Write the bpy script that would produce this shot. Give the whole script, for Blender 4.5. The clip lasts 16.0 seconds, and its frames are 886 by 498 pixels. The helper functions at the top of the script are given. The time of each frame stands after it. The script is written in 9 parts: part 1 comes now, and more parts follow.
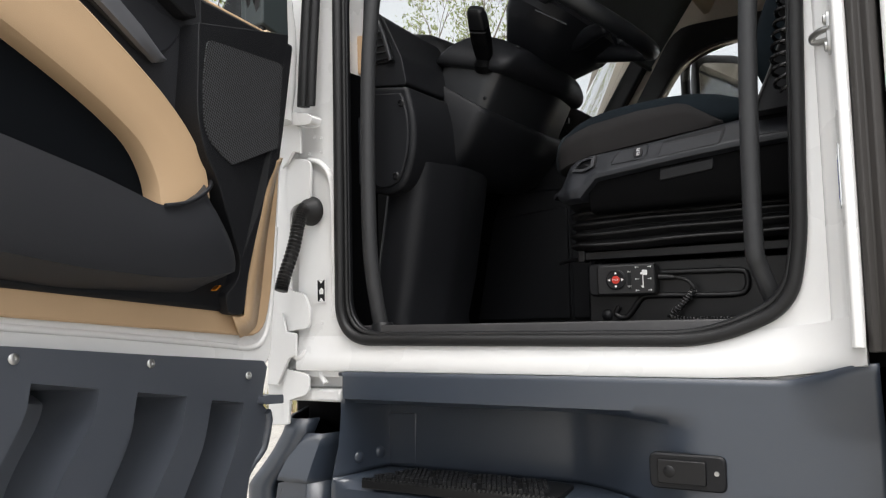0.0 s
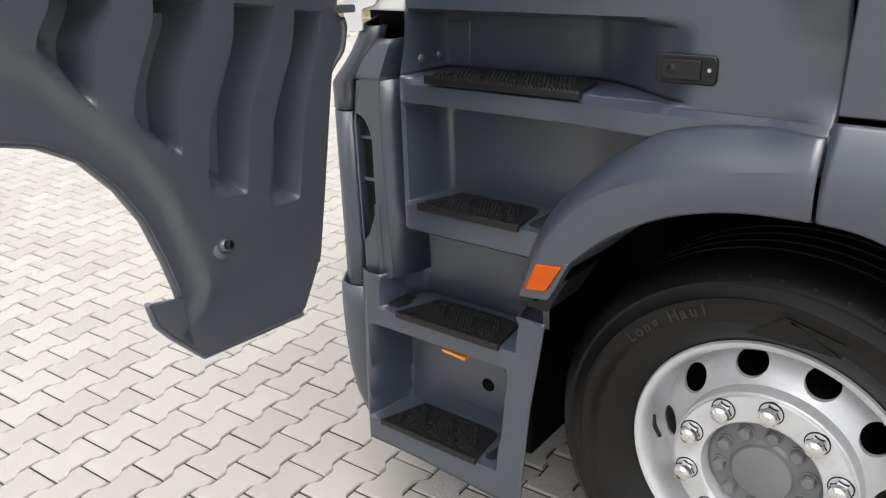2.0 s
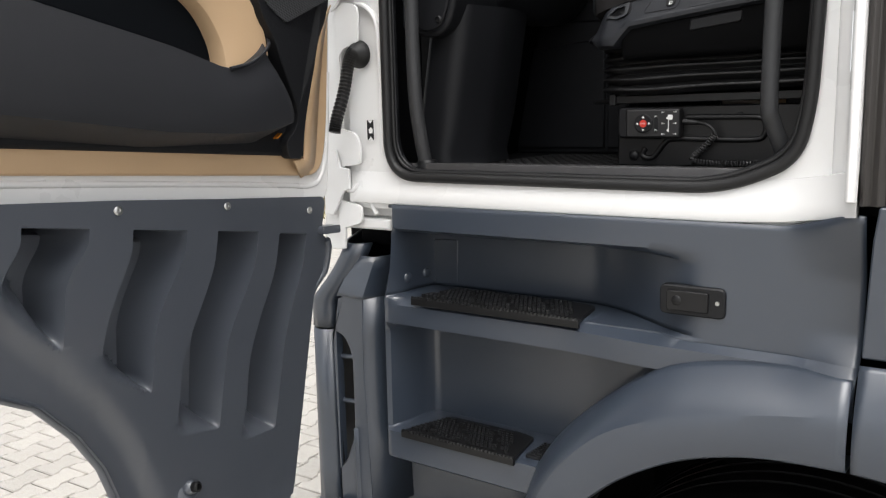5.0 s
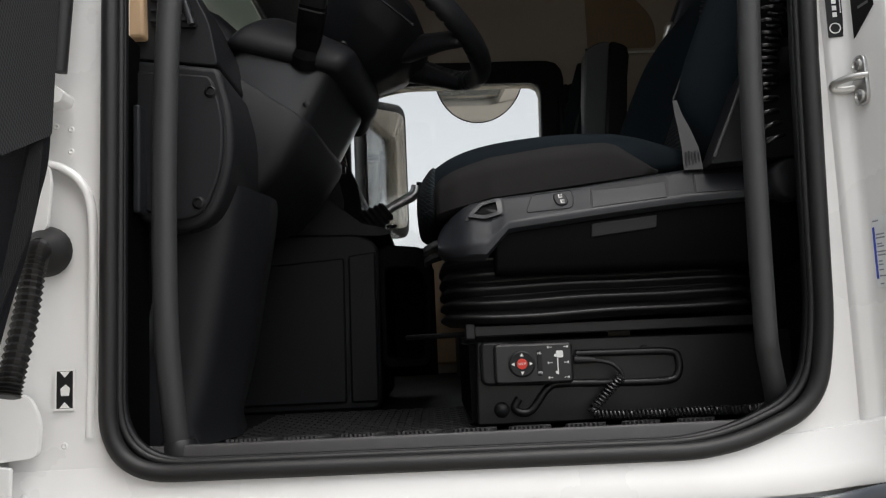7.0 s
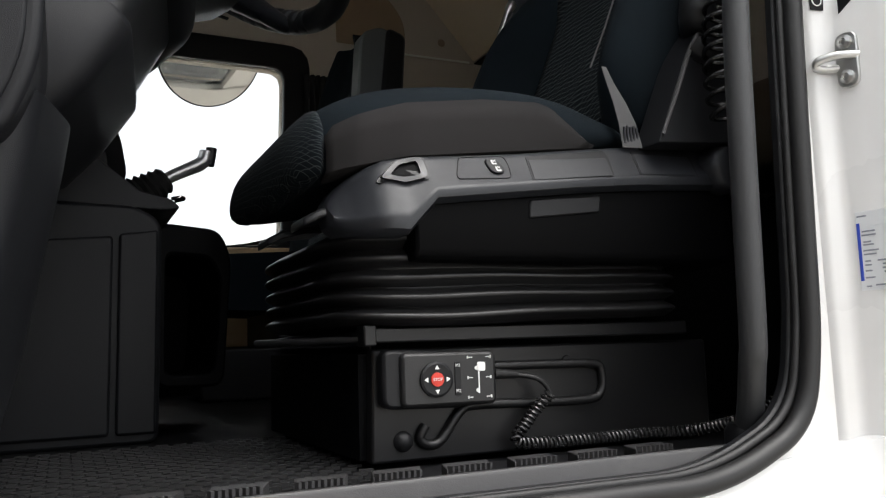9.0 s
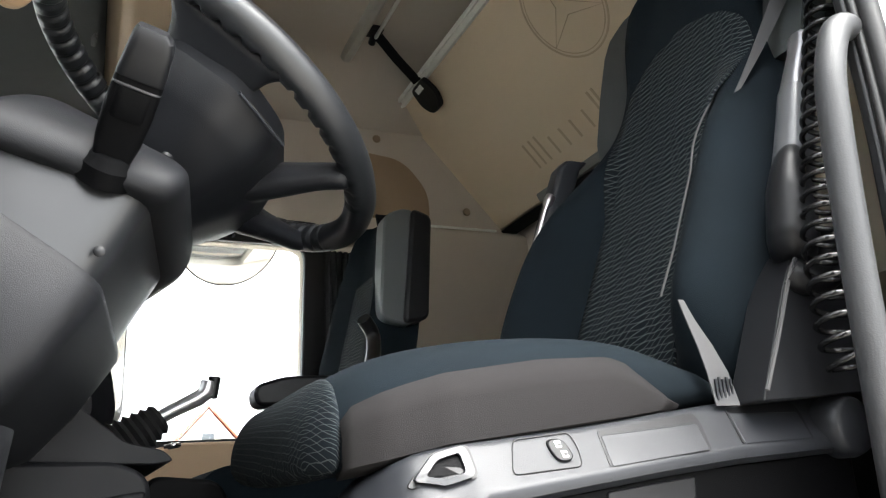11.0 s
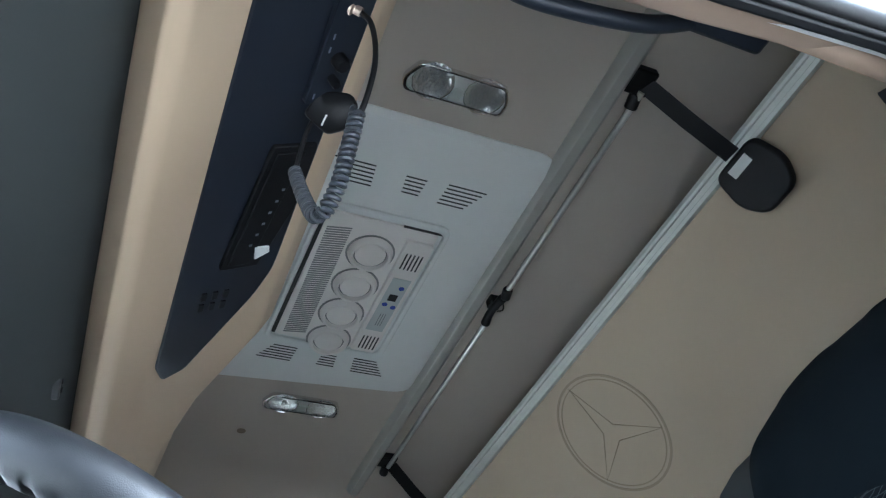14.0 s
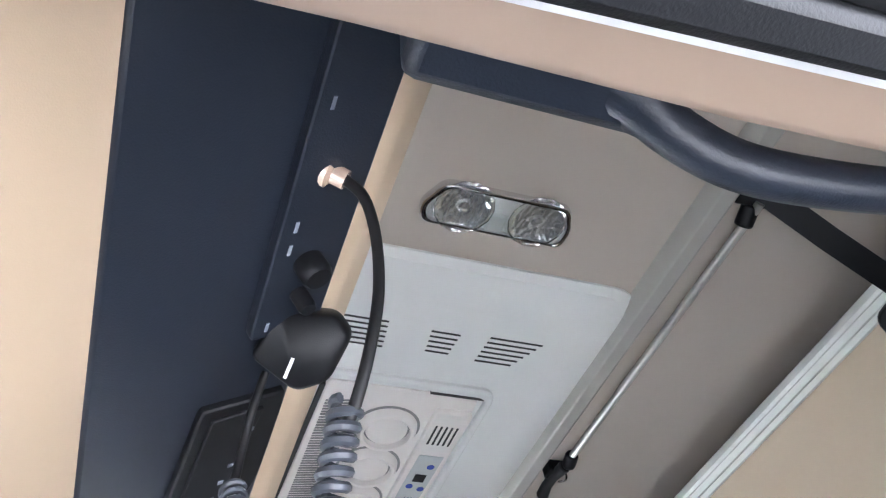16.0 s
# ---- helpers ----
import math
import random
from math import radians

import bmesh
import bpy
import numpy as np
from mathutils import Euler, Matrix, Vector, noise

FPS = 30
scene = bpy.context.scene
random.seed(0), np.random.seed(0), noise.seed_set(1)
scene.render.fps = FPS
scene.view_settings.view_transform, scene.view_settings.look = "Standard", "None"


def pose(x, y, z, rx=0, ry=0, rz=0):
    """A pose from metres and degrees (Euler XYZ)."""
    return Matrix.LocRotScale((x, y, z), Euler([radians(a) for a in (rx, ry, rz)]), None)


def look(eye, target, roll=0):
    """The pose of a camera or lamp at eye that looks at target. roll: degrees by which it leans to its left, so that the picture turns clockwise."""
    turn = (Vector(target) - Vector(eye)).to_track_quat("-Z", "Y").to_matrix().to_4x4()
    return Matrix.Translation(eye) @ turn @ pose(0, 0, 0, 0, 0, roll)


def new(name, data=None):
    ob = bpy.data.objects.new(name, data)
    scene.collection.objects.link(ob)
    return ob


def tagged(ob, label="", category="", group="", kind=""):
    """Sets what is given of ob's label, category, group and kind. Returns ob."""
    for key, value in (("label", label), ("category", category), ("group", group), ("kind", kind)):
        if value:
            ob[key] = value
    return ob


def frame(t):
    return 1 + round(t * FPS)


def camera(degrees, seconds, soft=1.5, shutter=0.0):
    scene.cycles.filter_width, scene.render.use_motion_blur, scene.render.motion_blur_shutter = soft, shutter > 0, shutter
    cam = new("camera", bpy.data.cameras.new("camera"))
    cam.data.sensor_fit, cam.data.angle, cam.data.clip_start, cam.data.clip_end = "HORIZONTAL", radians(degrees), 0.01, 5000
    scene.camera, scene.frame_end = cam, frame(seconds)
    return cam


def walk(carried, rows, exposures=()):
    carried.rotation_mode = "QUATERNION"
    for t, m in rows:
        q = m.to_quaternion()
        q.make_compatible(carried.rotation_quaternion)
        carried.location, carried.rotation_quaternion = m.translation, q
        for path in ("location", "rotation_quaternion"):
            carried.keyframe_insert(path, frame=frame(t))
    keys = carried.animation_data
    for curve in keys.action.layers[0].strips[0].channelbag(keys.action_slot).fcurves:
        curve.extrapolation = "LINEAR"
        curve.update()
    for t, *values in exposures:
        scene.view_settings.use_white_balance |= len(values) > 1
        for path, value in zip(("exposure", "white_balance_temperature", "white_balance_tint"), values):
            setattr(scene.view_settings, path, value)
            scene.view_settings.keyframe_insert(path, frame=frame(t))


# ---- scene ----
cam = camera(57.2, 16.0, 1.2)
PATH = [
    (0, (1.177, -1.253, 1.668), (0.126, 0.442, 1.821), -1.6),
    (0.5, (1.235, -1.338, 1.663), (0.15, 0.334, 1.505), -2.1),
    (1, (1.279, -1.362, 1.654), (0.14, 0.218, 1.2), -2.3),
    (1.5, (1.343, -1.409, 1.671), (0.189, 0.073, 0.983), -2.2),
    (2, (1.395, -1.436, 1.69), (0.232, 0.005, 0.933), -2.6),
    (2.5, (1.415, -1.451, 1.694), (0.25, -0.025, 0.912), -3.1),
    (3, (1.425, -1.458, 1.697), (0.254, -0.033, 0.922), -3.3),
    (3.2, (1.427, -1.456, 1.7), (0.247, -0.015, 0.97), -3.3),
    (5.3, (1.194, -1.334, 1.763), (0.1, 0.323, 1.527), -2.3),
    (5.5, (1.134, -1.301, 1.75), (0.135, 0.424, 1.596), -2.1),
    (6, (0.937, -1.174, 1.785), (0.243, 0.699, 1.873), -1.8),
    (6.5, (0.73, -1.064, 1.761), (0.378, 0.895, 1.956), -2.2),
    (7, (0.538, -0.959, 1.755), (0.574, 1.028, 1.976), -2.5),
    (7.5, (0.43, -0.804, 1.746), (0.894, 1.128, 1.966), -2.6),
    (8, (0.339, -0.672, 1.746), (1.0, 1.202, 1.974), -2.0),
    (8.2, (0.306, -0.647, 1.745), (1.027, 1.204, 1.975), -1.7),
    (10.3, (0.343, -0.489, 1.83), (1.229, 1.286, 2.087), -2.3),
    (10.5, (0.362, -0.459, 1.853), (1.201, 1.325, 2.189), -2.6),
    (11, (0.363, -0.455, 1.91), (1.136, 1.296, 2.488), -3.3),
    (11.5, (0.354, -0.457, 1.955), (1.135, 1.244, 2.659), -3.7),
    (12, (0.345, -0.439, 2.013), (1.131, 1.172, 2.9), -4.4),
    (12.5, (0.357, -0.391, 2.041), (1.123, 1.162, 3.041), -4.6),
    (13, (0.368, -0.332, 2.081), (1.095, 1.108, 3.263), -5.6),
    (13.5, (0.374, -0.277, 2.094), (1.055, 1.07, 3.407), -6.0),
    (14, (0.408, -0.166, 2.188), (1.059, 1.11, 3.583), -6.6),
    (14.5, (0.438, -0.101, 2.288), (1.077, 1.124, 3.734), -7.1),
    (15, (0.471, -0.001, 2.401), (1.044, 1.224, 3.875), -6.7),
    (15.5, (0.445, 0.067, 2.563), (1.003, 1.28, 4.052), -8.6),
    (16, (0.485, 0.007, 2.647), (1.082, 1.212, 4.127), -9.3),
]
SKY, SUN = 0.15, 1.3
EXPOSURES = [(0.0, 0.85, 6500, 10), (0.5, 1.0, 6500, 10), (1.5, 0.93, 6500, 10), (3.2, 0.98, 6500, 10), (5.5, 0.77, 6500, 10), (6.5, 0.55, 6500, 10), (7.5, 0.73, 6500, 10), (8.2, 0.95, 6500, 10), (10.5, 2.65, 6450, 8), (11.0, 3.15, 6450, 8), (11.5, 3.38, 6350, 8), (12.0, 3.58, 6150, 6), (12.5, 3.71, 5750, 5), (13.0, 3.71, 5400, 5), (13.5, 3.61, 5200, 5), (14.0, 3.45, 5150, 5), (14.5, 3.65, 5200, 9), (15.0, 3.65, 5650, 10), (15.5, 3.9, 5950, 12), (16.0, 4.6, 5500, 14)]

walk(cam, [(t, look(eye, target, roll)) for t, eye, target, roll in PATH], EXPOSURES)

# ---------------------------------------------------------------- light
world = bpy.data.worlds.new("overcast_sky")
scene.world = world
world.use_nodes = True
wn, wl = world.node_tree.nodes, world.node_tree.links
sky = wn.new("ShaderNodeTexSky")
sky.sky_type = "NISHITA"
sky.sun_disc = False
sky.sun_elevation, sky.sun_rotation = radians(66), radians(145)
sky.dust_density = 4.0
grey = wn.new("ShaderNodeHueSaturation")
grey.inputs["Saturation"].default_value = 0.16
wl.new(sky.outputs[0], grey.inputs["Color"])
wl.new(grey.outputs[0], wn["Background"].inputs["Color"])
wn["Background"].inputs["Strength"].default_value = SKY
sun_data = bpy.data.lights.new("sun", "SUN")
sun_data.energy, sun_data.angle, sun_data.color = SUN, radians(60), (1.0, 0.965, 0.92)
sun = new("sun", sun_data)
sun.matrix_world = look((2.6, -3.4, 10.5), (0.2, 0.0, 1.0))


# ---------------------------------------------------------------- materials
def make(name, color, rough=0.5, metal=0.0, grain=0.0, scale=400.0, spread=0.12, blotch=6.0, coat=0.0, sheen=0.0, spec=0.5,
         dirt=None, dirt_amount=0.0, transmission=0.0, kind="noise", emit=0.0):
    """A surface with large soft blotches, fine grain in colour and relief, and optional dirt."""
    m = bpy.data.materials.new(name)
    m.use_nodes = True
    n, k = m.node_tree.nodes, m.node_tree.links
    b = n["Principled BSDF"]
    b.inputs["Roughness"].default_value = rough
    b.inputs["Metallic"].default_value = metal
    b.inputs["Coat Weight"].default_value = coat
    b.inputs["Coat Roughness"].default_value = 0.08
    b.inputs["Sheen Weight"].default_value = sheen
    b.inputs["Specular IOR Level"].default_value = spec
    b.inputs["Transmission Weight"].default_value = transmission
    at = n.new("ShaderNodeTexCoord")
    big = n.new("ShaderNodeTexNoise")
    big.inputs["Scale"].default_value, big.inputs["Detail"].default_value = blotch, 6
    fine = n.new("ShaderNodeTexVoronoi" if kind == "cell" else "ShaderNodeTexNoise")
    fine.inputs["Scale"].default_value = scale
    k.new(at.outputs["Object"], big.inputs["Vector"])
    k.new(at.outputs["Object"], fine.inputs["Vector"])
    mix = n.new("ShaderNodeMix")
    mix.data_type = "RGBA"
    lo = [c * (1 - spread) for c in color]
    hi = [min(1, c * (1 + spread)) for c in color]
    mix.inputs[6].default_value, mix.inputs[7].default_value = (*lo, 1), (*hi, 1)
    k.new(big.outputs[0], mix.inputs[0])
    out = mix.outputs[2]
    if dirt:
        ramp = n.new("ShaderNodeValToRGB")
        ramp.color_ramp.elements[0].position, ramp.color_ramp.elements[1].position = 0.5, 0.8
        d = n.new("ShaderNodeTexNoise")
        d.inputs["Scale"].default_value, d.inputs["Detail"].default_value, d.inputs["Roughness"].default_value = blotch * 4, 8, 0.7
        k.new(at.outputs["Object"], d.inputs["Vector"])
        k.new(d.outputs[0], ramp.inputs[0])
        amount = n.new("ShaderNodeMath")
        amount.operation, amount.inputs[1].default_value = "MULTIPLY", dirt_amount
        k.new(ramp.outputs[0], amount.inputs[0])
        over = n.new("ShaderNodeMix")
        over.data_type = "RGBA"
        over.inputs[7].default_value = (*dirt, 1)
        k.new(amount.outputs[0], over.inputs[0])
        k.new(out, over.inputs[6])
        out = over.outputs[2]
    k.new(out, b.inputs["Base Color"])
    rr = n.new("ShaderNodeMapRange")
    rr.inputs[3].default_value, rr.inputs[4].default_value = max(0.02, rough - 0.08), min(1, rough + 0.08)
    k.new(big.outputs[0], rr.inputs[0])
    k.new(rr.outputs[0], b.inputs["Roughness"])
    if grain:
        bump = n.new("ShaderNodeBump")
        bump.inputs["Strength"].default_value, bump.inputs["Distance"].default_value = grain, 0.0006
        k.new(fine.outputs[0], bump.inputs["Height"])
        k.new(bump.outputs[0], b.inputs["Normal"])
    if emit:
        b.inputs["Emission Color"].default_value, b.inputs["Emission Strength"].default_value = (*color, 1), emit
    return m


WHITE = make("white_paint", (0.74, 0.74, 0.735), 0.28, spread=0.02, blotch=2.5, coat=0.6, dirt=(0.52, 0.49, 0.44), dirt_amount=0.10)
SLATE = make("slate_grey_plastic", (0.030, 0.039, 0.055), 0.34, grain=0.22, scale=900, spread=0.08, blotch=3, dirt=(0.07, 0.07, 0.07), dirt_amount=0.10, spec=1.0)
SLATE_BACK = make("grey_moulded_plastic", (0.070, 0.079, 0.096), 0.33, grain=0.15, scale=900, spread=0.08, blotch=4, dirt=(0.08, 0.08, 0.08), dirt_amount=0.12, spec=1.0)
BLACK = make("black_plastic", (0.0075, 0.0078, 0.009), 0.42, grain=0.2, scale=1200, spread=0.15, spec=0.28)
SOFT = make("grained_dashboard_plastic", (0.0086, 0.0092, 0.011), 0.50, grain=0.25, scale=1300, kind="cell", spread=0.1, spec=0.24)
# black plastic set close to zero, so the cab's deep shade is in the colour
DEEP = make("black_plastic_with_shade", (0.0020, 0.0021, 0.0025), 0.55, grain=0.25, scale=1300, kind="cell", spread=0.1, spec=0.06)
TRIM_BLACK = make("black_door_trim", (0.0095, 0.0100, 0.0118), 0.5, grain=0.6, scale=900, kind="cell", spread=0.1, spec=0.22)
TRIM_DARK = make("dark_door_trim", (0.0185, 0.0195, 0.023), 0.50, grain=0.45, scale=1000, kind="cell", spread=0.1, spec=0.35)
CHARCOAL = make("charcoal_seat_plastic", (0.0145, 0.0158, 0.0192), 0.42, grain=0.20, scale=1300, kind="cell", spread=0.08, spec=0.4)
RUBBER = make("black_rubber", (0.009, 0.009, 0.0095), 0.5, grain=0.2, scale=300, spread=0.2, spec=0.4)
STEELBLACK = make("black_painted_steel", (0.007, 0.007, 0.0077), 0.36, grain=0.1, scale=900, spread=0.1, spec=0.35)
BAR = make("grey_coated_grab_bar", (0.027, 0.028, 0.030), 0.50, grain=0.35, scale=700, spread=0.06, spec=0.4)
TAN = make("tan_door_trim", (0.52, 0.36, 0.215), 0.5, grain=0.35, scale=700, spread=0.05)
CREAM = make("cream_roof_trim", (0.56, 0.435, 0.300), 0.5, grain=0.2, scale=1100, spread=0.04)
HEADLINER = make("beige_headliner_cloth", (0.49, 0.445, 0.382), 0.9, grain=0.5, scale=1100, spread=0.06, blotch=3)
BUNK = make("beige_bunk_cloth", (0.64, 0.54, 0.395), 0.9, grain=0.6, scale=1300, spread=0.05, blotch=3)
EMBOSS = make("embossed_bunk_lettering", (0.46, 0.375, 0.265), 0.85, spread=0.05)
AC_GREY = make("light_grey_air_conditioner", (0.74, 0.76, 0.74), 0.45, grain=0.1, scale=900, spread=0.03)
AC_LIGHT = make("ivory_air_conditioner_cover", (0.80, 0.77, 0.73), 0.45, grain=0.08, scale=900, spread=0.03)
SLOT_SOFT = make("grey_slot", (0.26, 0.26, 0.255), 0.7)
SLOT = make("dark_slot", (0.03, 0.03, 0.03), 0.7)
ALU = make("brushed_aluminium", (0.72, 0.73, 0.70), 0.32, metal=0.9, grain=0.1, scale=200, spread=0.04)
ALU_DULL = make("matt_aluminium_profile", (0.76, 0.79, 0.74), 0.45, metal=0.25, spread=0.04)
CHROME = make("polished_metal", (0.75, 0.75, 0.76), 0.12, metal=1.0, spread=0.03)
STEEL = make("galvanised_steel", (0.55, 0.55, 0.54), 0.35, metal=1.0, grain=0.2, scale=300, spread=0.12)
RIM = make("silver_rim_paint", (0.55, 0.56, 0.575), 0.38, metal=0.35, spread=0.06, dirt=(0.20, 0.18, 0.16), dirt_amount=0.3)
HUBGREY = make("grey_hub_casting", (0.17, 0.175, 0.18), 0.55, metal=0.3, grain=0.4, scale=300, dirt=(0.10, 0.09, 0.08), dirt_amount=0.3)
TYRE = make("tyre_rubber", (0.0065, 0.0063, 0.0062), 0.42, grain=0.3, scale=250, spread=0.2, dirt=(0.026, 0.024, 0.022), dirt_amount=0.2, spec=0.25)
TREAD = make("black_step_tread", (0.004, 0.004, 0.0044), 0.42, grain=0.2, scale=500, spec=0.4)
# lighter copy of the tread black: the highlights on the ribs are in its colour
TREADRIB = make("lit_tread_rib", (0.013, 0.0135, 0.0145), 0.30, spread=0.15, spec=0.5)
VELOUR = make("navy_black_seat_velour", (0.0058, 0.0094, 0.0126), 0.95, grain=0.8, scale=1200, spread=0.35, blotch=14, spec=0.12)
SEATGREY = make("grey_seat_side_cloth", (0.0185, 0.0175, 0.0178), 0.95, grain=0.6, scale=1500, spread=0.08, spec=0.12)
BELT = make("grey_belt_webbing", (0.060, 0.060, 0.062), 0.75, grain=0.6, scale=900, spread=0.05)
BLIND = make("dark_roller_blind_cloth", (0.046, 0.053, 0.053), 0.8, grain=0.4, scale=1200, spread=0.05)
ORANGE = make("orange_lens", (0.46, 0.072, 0.001), 0.25, spread=0.2, spec=0.2, kind="cell", grain=0.9, scale=140)
AMBER = make("amber_reflector", (0.62, 0.22, 0.03), 0.2, spread=0.05)
RED = make("red_button", (0.55, 0.035, 0.02), 0.35, spread=0.05)
PRINT = make("white_print", (0.75, 0.75, 0.74), 0.5, spread=0.02)
BLUE = make("blue_print", (0.03, 0.07, 0.45), 0.5, spread=0.05)
PAPER = make("label_paper", (0.74, 0.76, 0.78), 0.5, spread=0.03)
GLASS = make("clear_glass", (0.97, 0.99, 0.98), 0.0, spread=0.0, transmission=1.0)
GLASS.node_tree.links.remove(GLASS.node_tree.nodes["Principled BSDF"].inputs["Roughness"].links[0])
GLASS.node_tree.nodes["Principled BSDF"].inputs["Roughness"].default_value = 0.0
MIRROR = make("mirror_glass", (0.86, 0.88, 0.89), 0.02, metal=1.0, spread=0.01)
SAND = make("joint_sand", (0.036, 0.032, 0.024), 0.95, grain=1.0, scale=300, spread=0.4, blotch=14, dirt=(0.04, 0.055, 0.010), dirt_amount=0.45)
FLOORMAT = make("black_rubber_mat", (0.006, 0.006, 0.007), 0.6, grain=0.5, scale=300, spread=0.2, spec=0.15)
SILLGREY = make("grey_sill_plastic", (0.030, 0.0295, 0.031), 0.5, grain=0.3, scale=800, spread=0.1, dirt=(0.09, 0.085, 0.08), dirt_amount=0.25)
BARK = make("bark", (0.10, 0.075, 0.05), 0.9, grain=1.0, scale=60, spread=0.3)
LEAF = make("spring_leaf", (0.16, 0.20, 0.04), 0.6, spread=0.35, blotch=3)
STONE = make("boundary_stone", (0.34, 0.26, 0.19), 0.9, grain=0.8, scale=80, spread=0.35, blotch=9)
ROOFRED = make("red_roof_tile", (0.33, 0.09, 0.05), 0.8, spread=0.2)
RENDERED = make("pale_rendered_wall", (0.62, 0.58, 0.50), 0.85, spread=0.08)


def paver_material():
    m = make("concrete_paver", (0.43, 0.41, 0.375), 0.9, grain=1.0, scale=420, spread=0.08, blotch=2.0, dirt=(0.33, 0.30, 0.25), dirt_amount=0.35)
    n, k = m.node_tree.nodes, m.node_tree.links
    b = n["Principled BSDF"]
    info = n.new("ShaderNodeObjectInfo")
    isle = n.new("ShaderNodeNewGeometry")
    add = n.new("ShaderNodeMath")
    add.operation = "ADD"
    k.new(info.outputs["Random"], add.inputs[0])
    k.new(isle.outputs["Random Per Island"], add.inputs[1])
    rng = n.new("ShaderNodeMapRange")
    rng.inputs[2].default_value, rng.inputs[3].default_value, rng.inputs[4].default_value = 2.0, 0.84, 1.12
    k.new(add.outputs[0], rng.inputs[0])
    hsv = n.new("ShaderNodeHueSaturation")
    k.new(rng.outputs[0], hsv.inputs["Value"])
    k.new(b.inputs["Base Color"].links[0].from_socket, hsv.inputs["Color"])
    speck = n.new("ShaderNodeTexNoise")
    speck.inputs["Scale"].default_value = 260
    at = n.new("ShaderNodeTexCoord")
    k.new(at.outputs["Object"], speck.inputs["Vector"])
    ramp = n.new("ShaderNodeValToRGB")
    ramp.color_ramp.elements[0].position, ramp.color_ramp.elements[1].position = 0.35, 0.62
    ramp.color_ramp.elements[0].color, ramp.color_ramp.elements[1].color = (0.72, 0.72, 0.72, 1), (1.06, 1.06, 1.06, 1)
    k.new(speck.outputs[0], ramp.inputs[0])
    mul = n.new("ShaderNodeMix")
    mul.data_type, mul.blend_type = "RGBA", "MULTIPLY"
    mul.inputs[0].default_value = 1
    k.new(hsv.outputs[0], mul.inputs[6])
    k.new(ramp.outputs[0], mul.inputs[7])
    k.new(mul.outputs[2], b.inputs["Base Color"])
    return m


PAVER = paver_material()


def wave_cloth(name="wave_patterned_seat_cloth", rate=86.0, thread=(0.088, 0.100, 0.098, 1)):
    """Dark seat cloth with a net of fine pale wavy threads."""
    m = make(name, (0.0066, 0.0094, 0.0125), 0.95, grain=0.6, scale=1500, spread=0.15, spec=0.12)
    n, k = m.node_tree.nodes, m.node_tree.links
    b = n["Principled BSDF"]

    def math_node(op, x, y=None):
        q = n.new("ShaderNodeMath")
        q.operation = op
        for i, v in enumerate((x, y)):
            if v is None:
                continue
            if isinstance(v, (int, float)):
                q.inputs[i].default_value = v
            else:
                k.new(v, q.inputs[i])
        return q.outputs[0]

    at = n.new("ShaderNodeTexCoord")
    wob = n.new("ShaderNodeTexNoise")
    wob.inputs["Scale"].default_value = 9
    k.new(at.outputs["Object"], wob.inputs["Vector"])
    xyz = n.new("ShaderNodeSeparateXYZ")
    k.new(at.outputs["Object"], xyz.inputs[0])
    along = math_node("ADD", math_node("ADD", xyz.outputs[2], math_node("MULTIPLY", xyz.outputs[0], 0.9)), math_node("MULTIPLY", wob.outputs[0], 0.035))
    across = math_node("ADD", math_node("MULTIPLY", xyz.outputs[1], 92.0), math_node("MULTIPLY", wob.outputs[0], 7.0))
    swing = math_node("MULTIPLY", math_node("SINE", across), 0.0052)
    tilt = math_node("MULTIPLY", xyz.outputs[1], 0.30)
    found = []
    for op, width in (("ADD", 0.105), ("SUBTRACT", 0.085)):
        v = math_node("ADD", math_node(op, along, swing), tilt)
        f = math_node("FRACT", math_node("MULTIPLY", v, rate))
        found.append(math_node("LESS_THAN", f, width))
    both = math_node("MAXIMUM", *found)
    mix = n.new("ShaderNodeMix")
    mix.data_type = "RGBA"
    mix.inputs[7].default_value = thread
    old = b.inputs["Base Color"].links[0].from_socket
    k.new(both, mix.inputs[0])
    k.new(old, mix.inputs[6])
    k.new(mix.outputs[2], b.inputs["Base Color"])
    return m


WAVE = wave_cloth()
WAVE_FINE = wave_cloth("fine_wave_seat_cloth", 150.0, (0.052, 0.060, 0.060, 1))


